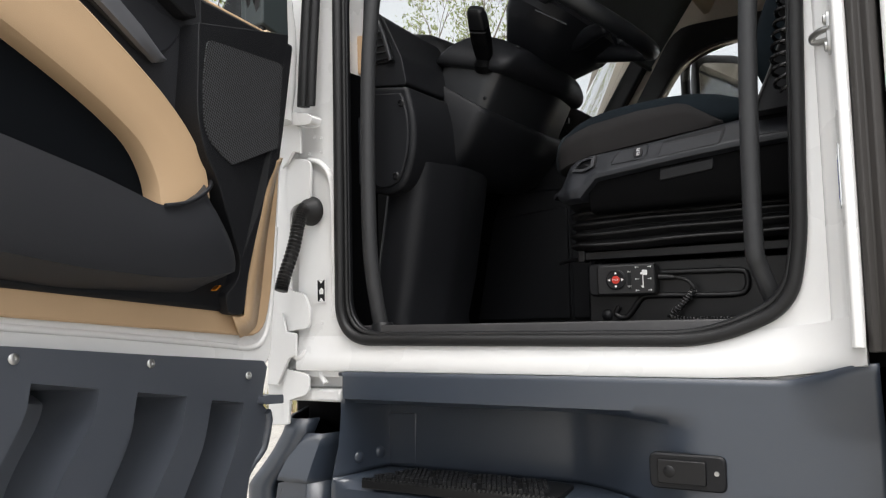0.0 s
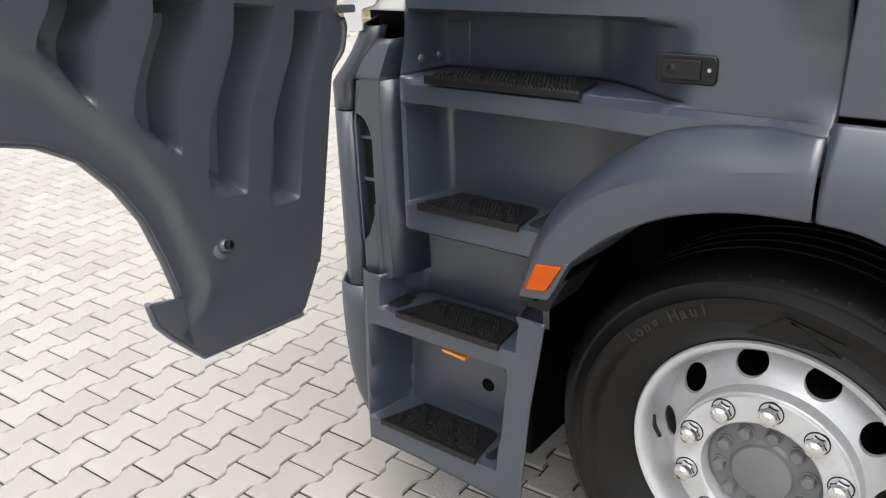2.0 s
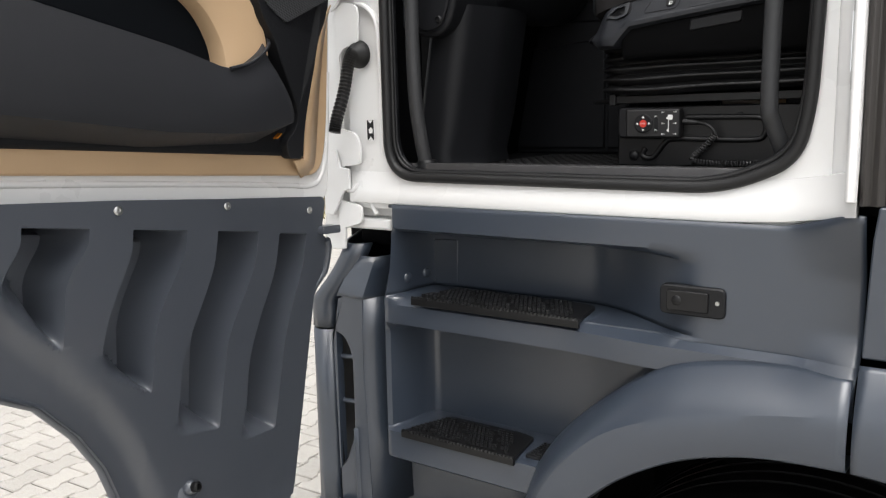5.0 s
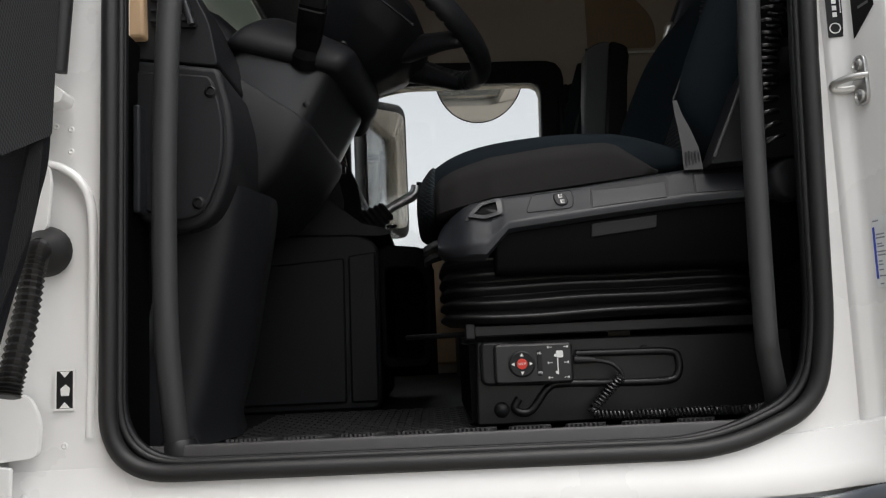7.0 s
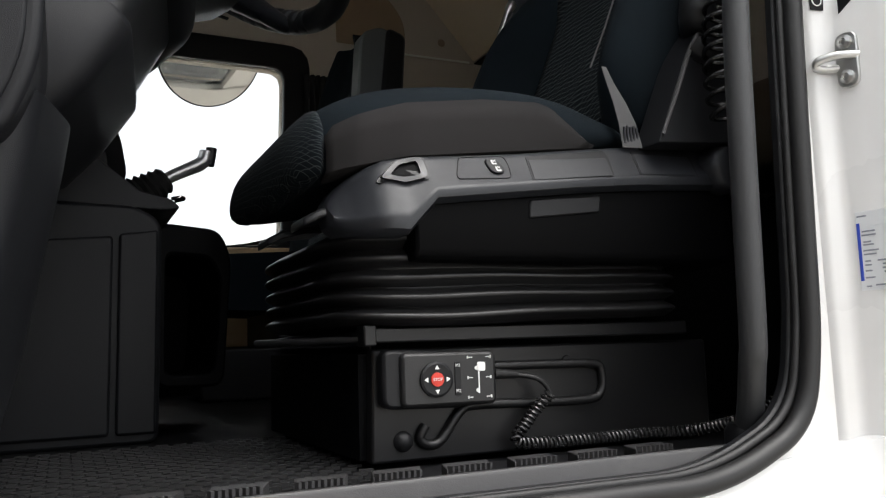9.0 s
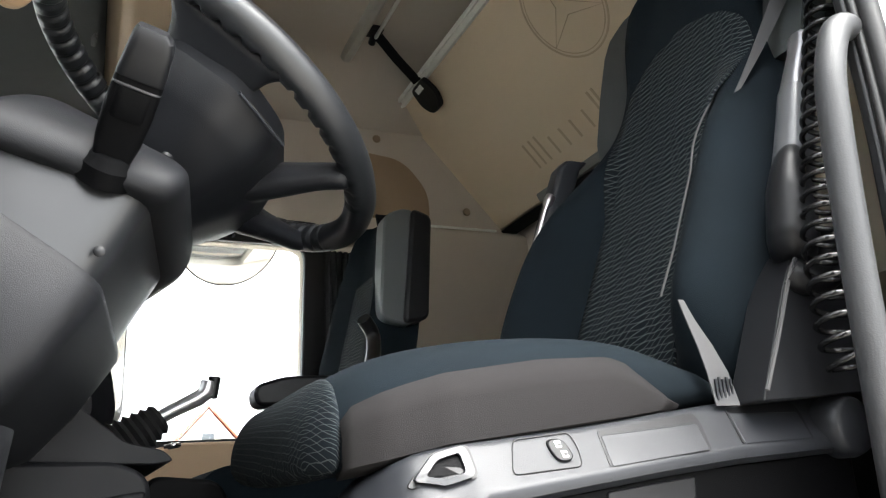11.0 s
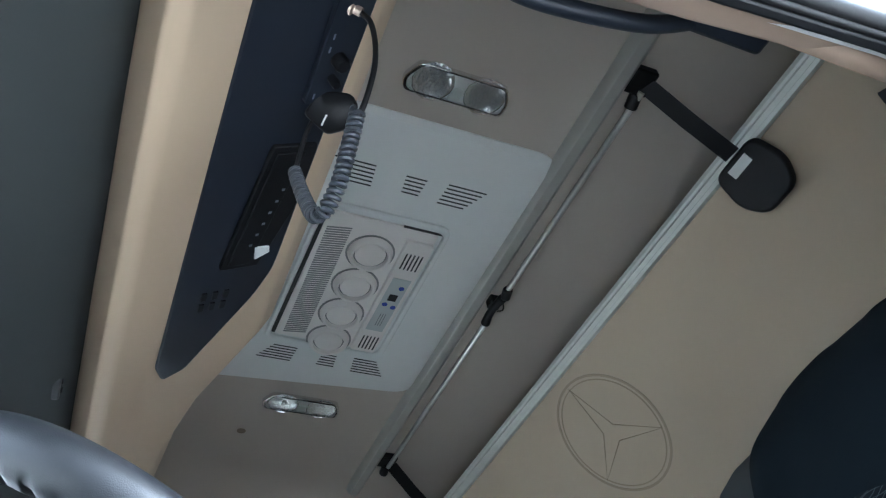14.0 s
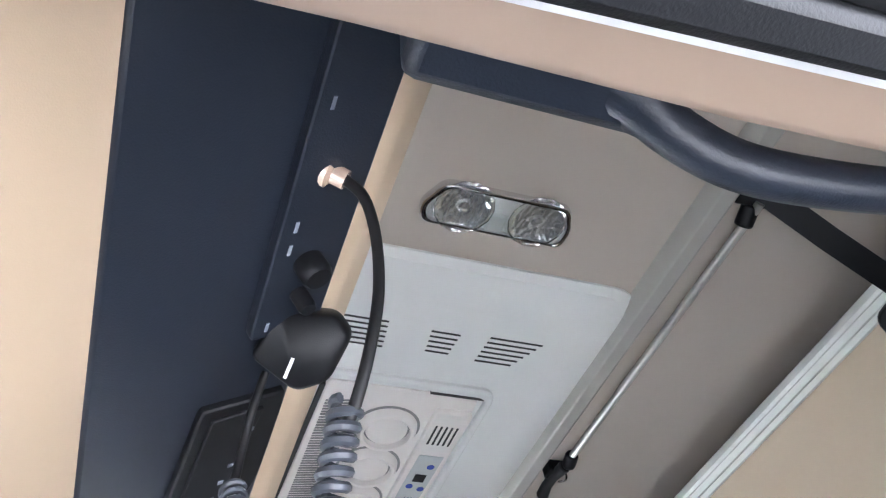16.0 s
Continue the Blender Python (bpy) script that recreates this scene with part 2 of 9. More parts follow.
def mesh_cloth(name, color, hole, scale):
    """A perforated speaker grille: dark round holes in rows."""
    m = make(name, color, 0.5, spread=0.08)
    n, k = m.node_tree.nodes, m.node_tree.links
    b = n["Principled BSDF"]
    at = n.new("ShaderNodeTexCoord")
    v = n.new("ShaderNodeTexVoronoi")
    v.voronoi_dimensions = "2D"
    v.inputs["Scale"].default_value, v.inputs["Randomness"].default_value = scale, 0.0
    parts = n.new("ShaderNodeSeparateXYZ")
    k.new(at.outputs["Object"], parts.inputs[0])
    flat = n.new("ShaderNodeCombineXYZ")
    k.new(parts.outputs[1], flat.inputs[0])
    k.new(parts.outputs[2], flat.inputs[1])
    turn = n.new("ShaderNodeVectorRotate")
    turn.rotation_type = "Z_AXIS"
    turn.inputs["Angle"].default_value = 0.35
    k.new(flat.outputs[0], turn.inputs["Vector"])
    k.new(turn.outputs[0], v.inputs["Vector"])
    g = n.new("ShaderNodeMath")
    g.operation, g.inputs[1].default_value = "LESS_THAN", 0.40
    k.new(v.outputs["Distance"], g.inputs[0])
    mix = n.new("ShaderNodeMix")
    mix.data_type = "RGBA"
    mix.inputs[7].default_value = (*hole, 1)
    old = b.inputs["Base Color"].links[0].from_socket
    k.new(g.outputs[0], mix.inputs[0])
    k.new(old, mix.inputs[6])
    k.new(mix.outputs[2], b.inputs["Base Color"])
    return m


GRILLE = mesh_cloth("perforated_speaker_grille", (0.062, 0.064, 0.070), (0.0004, 0.0004, 0.0004), 225)


# ---------------------------------------------------------------- shaping helpers
def V(*a):
    return Vector(a)


def box(bm, c, s, m=None):
    """A box of size s round c, turned by m about c."""
    got = bmesh.ops.create_cube(bm, size=1.0)["verts"]
    t = Matrix.Translation(c) @ (m.to_4x4() if m else Matrix()) @ Matrix.Diagonal((*s, 1))
    bmesh.ops.transform(bm, matrix=t, verts=got)
    return got


def rounded(pts, r, n=5):
    """A closed outline with its corners rounded; r is one radius or one for each corner."""
    out, count = [], len(pts)
    rs = r if isinstance(r, (list, tuple)) else [r] * count
    for i, p in enumerate(pts):
        p, a, b = Vector(p), Vector(pts[i - 1]), Vector(pts[(i + 1) % count])
        if rs[i] <= 0:
            out.append(tuple(p))
            continue
        u, v = (a - p), (b - p)
        d = min(rs[i], u.length * 0.49, v.length * 0.49)
        s, e = p + u.normalized() * d, p + v.normalized() * d
        for j in range(n + 1):
            t = j / n
            out.append(tuple((1 - t) ** 2 * s + 2 * t * (1 - t) * p + t * t * e))
    return out


def place(axis, p, d):
    return {"x": (d, p[0], p[1]), "y": (p[0], d, p[1]), "z": (p[0], p[1], d)}[axis]


def prism(bm, pts, axis, a, b):
    """An outline, pushed along an axis from a to b. The outline holds the two other coordinates."""
    lo = [bm.verts.new(place(axis, p, a)) for p in pts]
    hi = [bm.verts.new(place(axis, p, b)) for p in pts]
    n = len(pts)
    bm.faces.new(lo)
    bm.faces.new(hi[::-1])
    for i in range(n):
        bm.faces.new((lo[i], hi[i], hi[(i + 1) % n], lo[(i + 1) % n]))


def ring(bm, outer, inner, axis, a, b):
    """A plate with a hole: two outlines of the same number of points."""
    n = len(outer)
    o0 = [bm.verts.new(place(axis, p, a)) for p in outer]
    o1 = [bm.verts.new(place(axis, p, b)) for p in outer]
    i0 = [bm.verts.new(place(axis, p, a)) for p in inner]
    i1 = [bm.verts.new(place(axis, p, b)) for p in inner]
    for k in range(n):
        j = (k + 1) % n
        bm.faces.new((o0[k], o0[j], i0[j], i0[k]))
        bm.faces.new((o1[k], i1[k], i1[j], o1[j]))
        bm.faces.new((o0[k], o1[k], o1[j], o0[j]))
        bm.faces.new((i0[k], i0[j], i1[j], i1[k]))


def curve(pts, n=6, closed=False):
    """A smooth run of points through the given ones."""
    p = [Vector(q) for q in pts]
    out, c = [], len(p)
    for i in range(c if closed else c - 1):
        if closed:
            a, b, d, e = p[i - 1], p[i], p[(i + 1) % c], p[(i + 2) % c]
        else:
            a, b, d, e = p[max(0, i - 1)], p[i], p[i + 1], p[min(c - 1, i + 2)]
        for j in range(n):
            t = j / n
            out.append(0.5 * ((2 * b) + (d - a) * t + (2 * a - 5 * b + 4 * d - e) * t * t + (3 * b - a - 3 * d + e) * t ** 3))
    if not closed:
        out.append(p[-1])
    return out


def tube(bm, pts, r, n=10, closed=False, flat=1.0):
    """A round bar along points; r is one radius or one for each point; flat squeezes it."""
    p = [Vector(q) for q in pts]
    c = len(p)
    rs = r if isinstance(r, (list, tuple)) else [r] * c
    side, rings = None, []
    for i in range(c):
        a = p[i - 1] if (i or closed) else p[i]
        b = p[(i + 1) % c] if (i < c - 1 or closed) else p[i]
        d = (b - a).normalized()
        if side is None:
            side = d.orthogonal().normalized()
        side = (side - d * side.dot(d)).normalized()
        up = d.cross(side)
        rings.append([bm.verts.new(p[i] + rs[i] * (math.cos(6.28318 * k / n) * side + flat * math.sin(6.28318 * k / n) * up)) for k in range(n)])
    for i in range(c if closed else c - 1):
        a, b = rings[i], rings[(i + 1) % c]
        for k in range(n):
            bm.faces.new((a[k], a[(k + 1) % n], b[(k + 1) % n], b[k]))
    if not closed:
        bm.faces.new(rings[0][::-1])
        bm.faces.new(rings[-1])


def lathe(bm, prof, centre, axis, n=48):
    """Turns (radius, along) pairs about an axis through centre."""
    c = Vector(centre)
    w = Vector(axis).normalized()
    u = w.orthogonal().normalized()
    v = w.cross(u)
    rings = []
    for r, h in prof:
        if r < 1e-6:
            rings.append([bm.verts.new(c + w * h)])
        else:
            rings.append([bm.verts.new(c + w * h + r * (math.cos(2 * math.pi * k / n) * u + math.sin(2 * math.pi * k / n) * v)) for k in range(n)])
    for a, b in zip(rings, rings[1:]):
        for k in range(n):
            j = (k + 1) % n
            if len(a) == 1 and len(b) == 1:
                continue
            if len(a) == 1:
                bm.faces.new((a[0], b[j], b[k]))
            elif len(b) == 1:
                bm.faces.new((a[k], a[j], b[0]))
            else:
                bm.faces.new((a[k], a[j], b[j], b[k]))


def loft(bm, rings, caps=True, closed=True):
    """Skins outlines of the same number of points."""
    vs = [[bm.verts.new(p) for p in r] for r in rings]
    n = len(vs[0])
    for a, b in zip(vs, vs[1:]):
        for k in range(n if closed else n - 1):
            j = (k + 1) % n
            bm.faces.new((a[k], a[j], b[j], b[k]))
    if caps and closed:
        bm.faces.new(vs[0][::-1])
        bm.faces.new(vs[-1])


def sheet(bm, us, vs, f):
    """A surface f(u, v) over two lists of steps."""
    g = [[bm.verts.new(f(u, v)) for v in vs] for u in us]
    for a, b in zip(g, g[1:]):
        for k in range(len(vs) - 1):
            bm.faces.new((a[k], a[k + 1], b[k + 1], b[k]))


def steps(a, b, n):
    return [a + (b - a) * i / n for i in range(n + 1)]


def ease(a, b, x):
    t = min(1.0, max(0.0, (x - a) / (b - a)))
    return t * t * (3 - 2 * t)


def lerp_at(table, x):
    """A value from pairs (x, y), straight between them."""
    if x <= table[0][0]:
        return table[0][1]
    for (a, p), (b, q) in zip(table, table[1:]):
        if x <= b:
            return p + (q - p) * (x - a) / (b - a)
    return table[-1][1]


def thing(name, label, category, at=(0, 0, 0), group="", kind=""):
    ob = new(name)
    ob.location = at
    ob.empty_display_size = 0.05
    return tagged(ob, label, category, group, kind)


def part(name, bm, material, parent=None, label="", bevel=0.0, solid=0.0, sharp=46, seg=2):
    """Links a bmesh, given in the world's coordinates, as one mesh under its parent."""
    bmesh.ops.remove_doubles(bm, verts=bm.verts, dist=1e-6)
    bmesh.ops.recalc_face_normals(bm, faces=bm.faces)
    me = bpy.data.meshes.new(name)
    bm.to_mesh(me)
    bm.free()
    me.materials.append(material)
    me.polygons.foreach_set("use_smooth", [True] * len(me.polygons))
    me.set_sharp_from_angle(angle=radians(sharp))
    ob = new(name, me)
    if solid:
        s = ob.modifiers.new("thickness", "SOLIDIFY")
        s.thickness, s.offset = solid, 0
    if bevel:
        b = ob.modifiers.new("edges", "BEVEL")
        b.width, b.segments, b.limit_method, b.angle_limit = bevel, seg, "ANGLE", radians(40)
        b.harden_normals = False
    if parent:
        ob.parent = parent
        off = Vector((0, 0, 0))
        p = parent
        while p:
            off += p.location
            p = p.parent
        ob.location = -off
    if label:
        ob["label"] = label
    return ob


def B():
    return bmesh.new()


def writing(name, text, size, m, material, parent, depth=0.0006, bold=0.0):
    """Built-in letters, turned into a mesh."""
    cu = bpy.data.curves.new(name, "FONT")
    cu.body, cu.size, cu.extrude, cu.align_x, cu.align_y = text, size, depth, "CENTER", "CENTER"
    cu.offset = bold
    tmp = bpy.data.objects.new(name, cu)
    me = bpy.data.meshes.new_from_object(tmp)
    me.transform(m)
    bpy.data.objects.remove(tmp)
    me.materials.clear()
    me.materials.append(material)
    ob = new(name, me)
    if parent:
        ob.parent = parent
        off = Vector((0, 0, 0))
        p = parent
        while p:
            off += p.location
            p = p.parent
        ob.location = -off
    return ob


def frame_of(right, up):
    """A turn whose x is right and y is up."""
    r = Vector(right).normalized()
    n = r.cross(Vector(up)).normalized()
    return Matrix((r, n.cross(r), n)).transposed()

# ---------------------------------------------------------------- ground
bm = B()
box(bm, (0, 0, -0.112), (900, 900, 0.2))
ground = tagged(part("ground", bm, PAVER), "pale concrete yard that runs out to the horizon", "ground", kind="structure")


# ---------------------------------------------------------------- cab shell, outside
cab = thing("cab_shell", "white painted lorry cab with an open door on the driver's side", "truck cab", (0.5, 0, 1.55), kind="structure")
OPEN = [(0.155, 1.61), (0.880, 1.607), (0.990, 1.654), (1.008, 1.74), (1.029, 2.30), (1.097, 2.872), (0.95, 2.848), (0.46, 2.775), (0.19, 2.738), (0.154, 2.45)]
RAD = [0.075, 0.06, 0.060, 0.06, 0.3, 0.07, 0.03, 0.03, 0.06, 0.25]


def lean(z):
    """How far the cab's side leans in above the waist."""
    return 0.030 * ease(2.15, 2.60, z)


def sweep(z):
    """How far the rear door post runs rearwards towards the roof."""
    return 0.046 * ease(2.20, 2.80, z)


def lean_in(bm):
    for v in bm.verts:
        v.co.y += lean(v.co.z)


def grown(d):
    """The door opening, larger by d on all sides."""
    cx, cz = 0.59, 2.33
    out = []
    for (x, z), r in zip(OPEN, RAD):
        out.append((x + (d if x > cx else -d), z + (d if z > cz else -d)))
    return rounded(out, RAD, 12)


bm = B()
inner = grown(0.0)
outer = []
for x, z in grown(0.2):
    outer.append((min(1.05 + sweep(z), max(0.045, x)), min(3.35, max(1.545, z))))
ring(bm, outer, inner, "y", 0.002, 0.03)
lean_in(bm)
part("door_frame_panel", bm, WHITE, cab, "white painted steel door surround with weld dimples", bevel=0.004)

# the lip that the seal sits on, and the seal itself
bm = B()
for d, r, y in ((-0.007, 0.0105, -0.004), (-0.017, 0.0045, 0.004)):
    tube(bm, [(x, y, z) for x, z in grown(d)], r, 14, closed=True)
lean_in(bm)
part("door_seal", bm, RUBBER, cab, "black hollow rubber door seal")
bm = B()
ring(bm, grown(-0.008), grown(-0.022), "y", 0.008, 0.020)
lean_in(bm)
part("inner_door_lip", bm, BLACK, cab, "black trim inside the door opening", bevel=0.003)

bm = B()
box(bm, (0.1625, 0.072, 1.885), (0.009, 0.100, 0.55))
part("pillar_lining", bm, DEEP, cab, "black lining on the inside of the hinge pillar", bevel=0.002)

# rear door post: swept out from the seal to the outer skin
prof = [(1.048, 0.03), (1.034, 0.004), (1.036, -0.004), (1.040, -0.008), (1.050, -0.010), (1.055, -0.013), (1.0585, -0.020), (1.065, -0.074), (1.069, -0.080), (1.079, -0.080), (1.082, -0.074), (1.082, 0.03)]
bm = B()
loft(bm, [[(x + sweep(z), y + lean(z), z) for x, y in prof] for z in (1.606, 1.8, 2.1, 2.25, 2.4, 2.55, 2.7, 2.85, 3.35)])
part("rear_door_post", bm, WHITE, cab, "white rear door post with a flared edge", bevel=0.002, seg=3)
bm = B()
strip_prof = [(1.083, -0.066), (1.091, -0.074), (1.099, -0.067), (1.109, -0.075), (1.119, -0.067), (1.122, 0.03), (1.083, 0.03)]
loft(bm, [[(x + sweep(z), y + lean(z), z) for x, y in strip_prof] for z in (1.60, 1.8, 2.1, 2.25, 2.4, 2.55, 2.7, 2.85, 3.35)])
part("post_seal", bm, make("brown_black_rubber_strip", (0.030, 0.027, 0.025), 0.5, spread=0.1), cab, "dark ribbed rubber strip behind the door post", bevel=0.002)
bm = B()
loft(bm, [[(x + sweep(z), y + lean(z), z) for x, y in ((1.124, -0.076), (2.05, -0.076), (2.05, 0.015), (1.124, 0.015))] for z in (1.63, 1.8, 2.1, 2.25, 2.4, 2.55, 2.7, 2.85, 3.35)])
part("rear_side_panel", bm, WHITE, cab, "white outer side panel behind the door", bevel=0.006)
# white sill under the opening, with a rolled lower edge
bm = B()
pr = [(0.001, 1.625), (-0.003, 1.602), (-0.008, 1.585), (-0.011, 1.570), (-0.008, 1.558), (0.02, 1.553), (0.03, 1.625)]
xs = [0.05, 0.15, 0.30, 0.87, 0.96, 1.02, 1.055, 1.082]
dy = [0, 0, 0, 0, -0.002, -0.010, -0.034, -0.066]
dz = [0, 0, 0, 0, 0.004, 0.012, 0.020, 0.026]
loft(bm, [[(x, y + a, z + b) for y, z in pr] for x, a, b in zip(xs, dy, dz)])
part("sill_panel", bm, WHITE, cab, "white sill with a rolled lower edge")
# front post and hinge pillar
bm = B()
prism(bm, [(-0.01, 0.002), (-0.01, 0.10), (0.16, 0.10), (0.16, 0.031), (0.10, 0.031)], "z", 1.52, 3.0)
box(bm, (0.070, 0.026, 1.508), (0.16, 0.04, 0.026))
part("hinge_pillar", bm, WHITE, cab, "white hinge pillar", bevel=0.006)
for x, z in ((0.097, 2.029), (0.115, 2.025), (0.115, 1.998), (0.083, 1.996), (0.110, 1.652), (0.089, 1.606), (0.070, 1.590), (0.108, 1.558), (0.132, 1.600)):
    bm = B()
    lathe(bm, [(0.0, 0.0004), (0.0016, 0.0002), (0.0024, -0.0006), (0.0034, -0.0001), (0.0042, 0.0004)], (x, 0.0018, z), (0, 1, 0), 12)
    part("weld_dimple", bm, WHITE, cab)
bm = B()
tube(bm, curve([(0.080, 0.004, 1.985), (0.105, 0.004, 1.978), (0.128, 0.004, 1.958), (0.139, 0.004, 1.925), (0.141, 0.004, 1.86), (0.141, 0.004, 1.75), (0.139, 0.004, 1.66)], 6), 0.006, 12, flat=0.8)
tube(bm, curve([(0.066, 0.003, 1.592), (0.084, 0.003, 1.594), (0.096, 0.003, 1.580), (0.104, 0.003, 1.552), (0.116, 0.003, 1.532)], 6), 0.006, 12, flat=0.8)
part("pressed_bead", bm, WHITE, cab, "soft beads pressed into the hinge pillar")

# ---------------------------------------------------------------- entry steps
STEP_Z = (1.352, 1.047, 0.742, 0.402)


def front_y(z):
    return lerp_at([(0.33, -0.070), (0.45, -0.062), (0.75, -0.040), (1.0, -0.026), (1.35, -0.018), (1.56, -0.012)], z)


def recess(x, z, x0, x1, z0, z1, soft_l, soft_r):
    """How far a point lies inside a hollow: sharp floor, soft other sides."""
    return ease(x0, x0 + soft_l, x) * (1 - ease(x1 - soft_r, x1, x)) * ease(z0 - 0.003, z0 + 0.003, z) * (1 - ease(z1 - 0.010, z1, z))


def upper_y(x, z):
    d = 0.135 * recess(x, z, 0.150, 0.86, 1.352, 1.500, 0.035, 0.28)
    right = lerp_at([(1.047, 0.60), (1.15, 0.70), (1.22, 0.78), (1.30, 0.86)], z)
    d = max(d, 0.018 * recess(x, z, 0.150, 0.81, 1.345, 1.500, 0.035, 0.05))
    d = max(d, 0.140 * recess(x, z, 0.140, right, 1.047, 1.290, 0.045, 0.10))
    d = max(d, 0.10 * (1 - ease(0.945, 0.985, z)))
    side = lerp_at([(0.12, 0.035), (0.145, 0.0)], x) - 0.020 * ease(0.56, 0.78, x) * (1 - ease(1.340, 1.346, z))
    swell = -0.045 * ease(0.98, 1.09, x) * ease(1.40, 1.30, z) if z < 1.40 else 0
    back = -0.050 * ease(0.97, 1.09, x) * ease(1.47, 1.58, z)
    return front_y(z) + d + side + swell + back


def fine_lines(a, b, step, marks):
    out = set(round(v, 4) for v in steps(a, b, max(1, int((b - a) / step))))
    for m in marks:
        for e in (-0.004, -0.0015, 0.0015, 0.004):
            if a < m + e < b:
                out.add(round(m + e, 4))
    return sorted(out)


steps_thing = thing("entry_steps", "slate-grey moulded plastic entry steps up to the cab door", "steps", (0.5, 0.05, 0.35))
bm = B()
zs = fine_lines(0.885, 1.557, 0.010, (1.352, 1.047))
xs = fine_lines(0.118, 1.094, 0.010, ())
g = {}
for x in xs:
    for z in zs:
        top = 1.557 + 0.028 * ease(0.96, 1.09, x)
        zz = z if z < 1.50 else 1.50 + (z - 1.50) * (top - 1.50) / 0.057
        edge = lerp_at([(1.34, 0.0), (1.37, 0.007), (1.42, 0.024), (1.47, 0.032), (1.50, 0.034), (1.506, 0.041), (1.56, 0.041)], z)
        g[x, z] = bm.verts.new((x + edge * (1 - ease(0.118, 0.19, x)), upper_y(x, z), zz))
for a, b in zip(xs, xs[1:]):
    for c, d in zip(zs, zs[1:]):
        mx, mz = (a + b) / 2, (c + d) / 2
        if mz < lerp_at([(0.50, 0.0), (0.53, 0.96), (0.60, 1.07), (0.70, 1.17), (0.80, 1.23), (1.0, 1.27), (1.1, 1.28)], mx) and mx > 0.505:
            continue
        if mz < lerp_at([(0.118, 0.99), (0.16, 0.955), (0.25, 0.945), (0.50, 0.955)], mx):
            continue
        bm.faces.new((g[a, c], g[b, c], g[b, d], g[a, d]))
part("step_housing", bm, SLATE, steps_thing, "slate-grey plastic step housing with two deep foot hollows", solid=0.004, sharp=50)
# thin panel added to give shape to a lit strip on the hollow's back
bm = B()
prism(bm, rounded([(0.188, 1.362), (0.250, 1.366), (0.253, 1.466), (0.186, 1.464)], 0.004), "y", 0.1150, 0.122)
part("raised_panel", bm, SLATE, steps_thing, bevel=0.0015)
for x, y, z in ((0.1715, 0.034, 1.388), (0.1815, 0.092, 1.389)):
    bm = B()
    lathe(bm, [(0.0, 0.004), (0.008, 0.0038), (0.0105, 0.002), (0.0118, -0.002)], (x, y, z), (0.95, -0.30, 0), 20)
    part("round_boss", bm, SLATE, steps_thing)
bm = B()
box(bm, (0.6, 0.10, 1.551), (0.90, 0.20, 0.008))
box(bm, (0.121, 0.115, 1.17), (0.006, 0.17, 0.36))
part("housing_return", bm, SLATE, steps_thing, bevel=0.002)
bm = B()
sheet(bm, [0.035, 0.070, 0.088, 0.096, 0.11, 0.30, 0.475], [0.735, 0.80, 0.90, 0.97, 1.02], lambda x, z: (x, lerp_at([(0.035, -0.02), (0.070, 0.05), (0.088, 0.09), (0.096, 0.098), (0.11, 0.102), (0.52, 0.108)], x), z))
part("foot_hollow_back", bm, SLATE, steps_thing, "grey wall behind the third step", solid=0.004)


def lower_y(x, z):
    right = lerp_at([(0.33, 0.425), (0.75, 0.455), (0.90, 0.47)], z)
    d = 0.140 * recess(x, z, 0.005 + (0.75 - z) * -0.02, right, 0.402, 0.690, 0.04, 0.02)
    up = 0.150 * ease(0.739, 0.745, z) * ease(0.045, 0.085, x) * (1 - ease(0.455, 0.475, x))
    return front_y(z) + max(d, up) + lerp_at([(-0.03, 0.02), (0.0, 0.0)], x)


bm = B()
zs = fine_lines(0.335, 0.833, 0.011, (0.402, 0.742))
rows = []
for z in zs:
    x0 = lerp_at([(0.33, 0.0), (0.5, -0.018), (0.78, -0.03), (0.885, -0.02)], z)
    x1 = lerp_at([(0.33, 0.500), (0.6, 0.518), (0.833, 0.549)], z)
    row = []
    for u in fine_lines(0, 1, 0.016, ()):
        x = x0 + (x1 - x0) * u
        row.append((x, lower_y(x, z), z - 0.02 * ease(0.1, 0.5, x) * (1 - ease(0.33, 0.40, z))))
    rows.append(row)
loft(bm, rows, closed=False)
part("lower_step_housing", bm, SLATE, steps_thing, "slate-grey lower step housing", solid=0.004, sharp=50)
bm = B()
prism(bm, rounded([(0.20, 0.47), (0.405, 0.46), (0.405, 0.61), (0.37, 0.655), (0.20, 0.665)], [0.02, 0.02, 0.04, 0.03, 0.01]), "y", 0.062, 0.085)
hatch = part("cover_flap", bm, SLATE, steps_thing, bevel=0.002)
# flat black disc that imitates the dark inside of a hole in the flap
bm = B()
lathe(bm, [(0.0, -0.0004), (0.0165, -0.0008), (0.0180, -0.0012), (0.0195, 0.0015)], (0.318, 0.061, 0.545), (0, 1, 0), 24)
part("turn_lock", bm, DEEP, hatch)
# second black disc, in place of a real hole's dark inside
bm = B()
lathe(bm, [(0.0, -0.0004), (0.012, -0.0010), (0.0135, 0.002)], (0.10, 0.068, 0.62), (0, 1, 0), 18)
part("round_hole", bm, DEEP, steps_thing)
bm = B()
prism(bm, rounded([(0.248, 0.680), (0.318, 0.674), (0.322, 0.668), (0.256, 0.672)], 0.002), "y", -0.040, -0.018)
part("reflector_strip", bm, AMBER, steps_thing, "amber reflector strip under the step")
for y in (0.030, 0.085):
    bm = B()
    lathe(bm, [(0.0, 0.003), (0.010, 0.003), (0.0125, 0.0)], (0.158, y, 1.405), (1, 0, 0), 20)
    part("blind_plug", bm, SLATE, steps_thing)


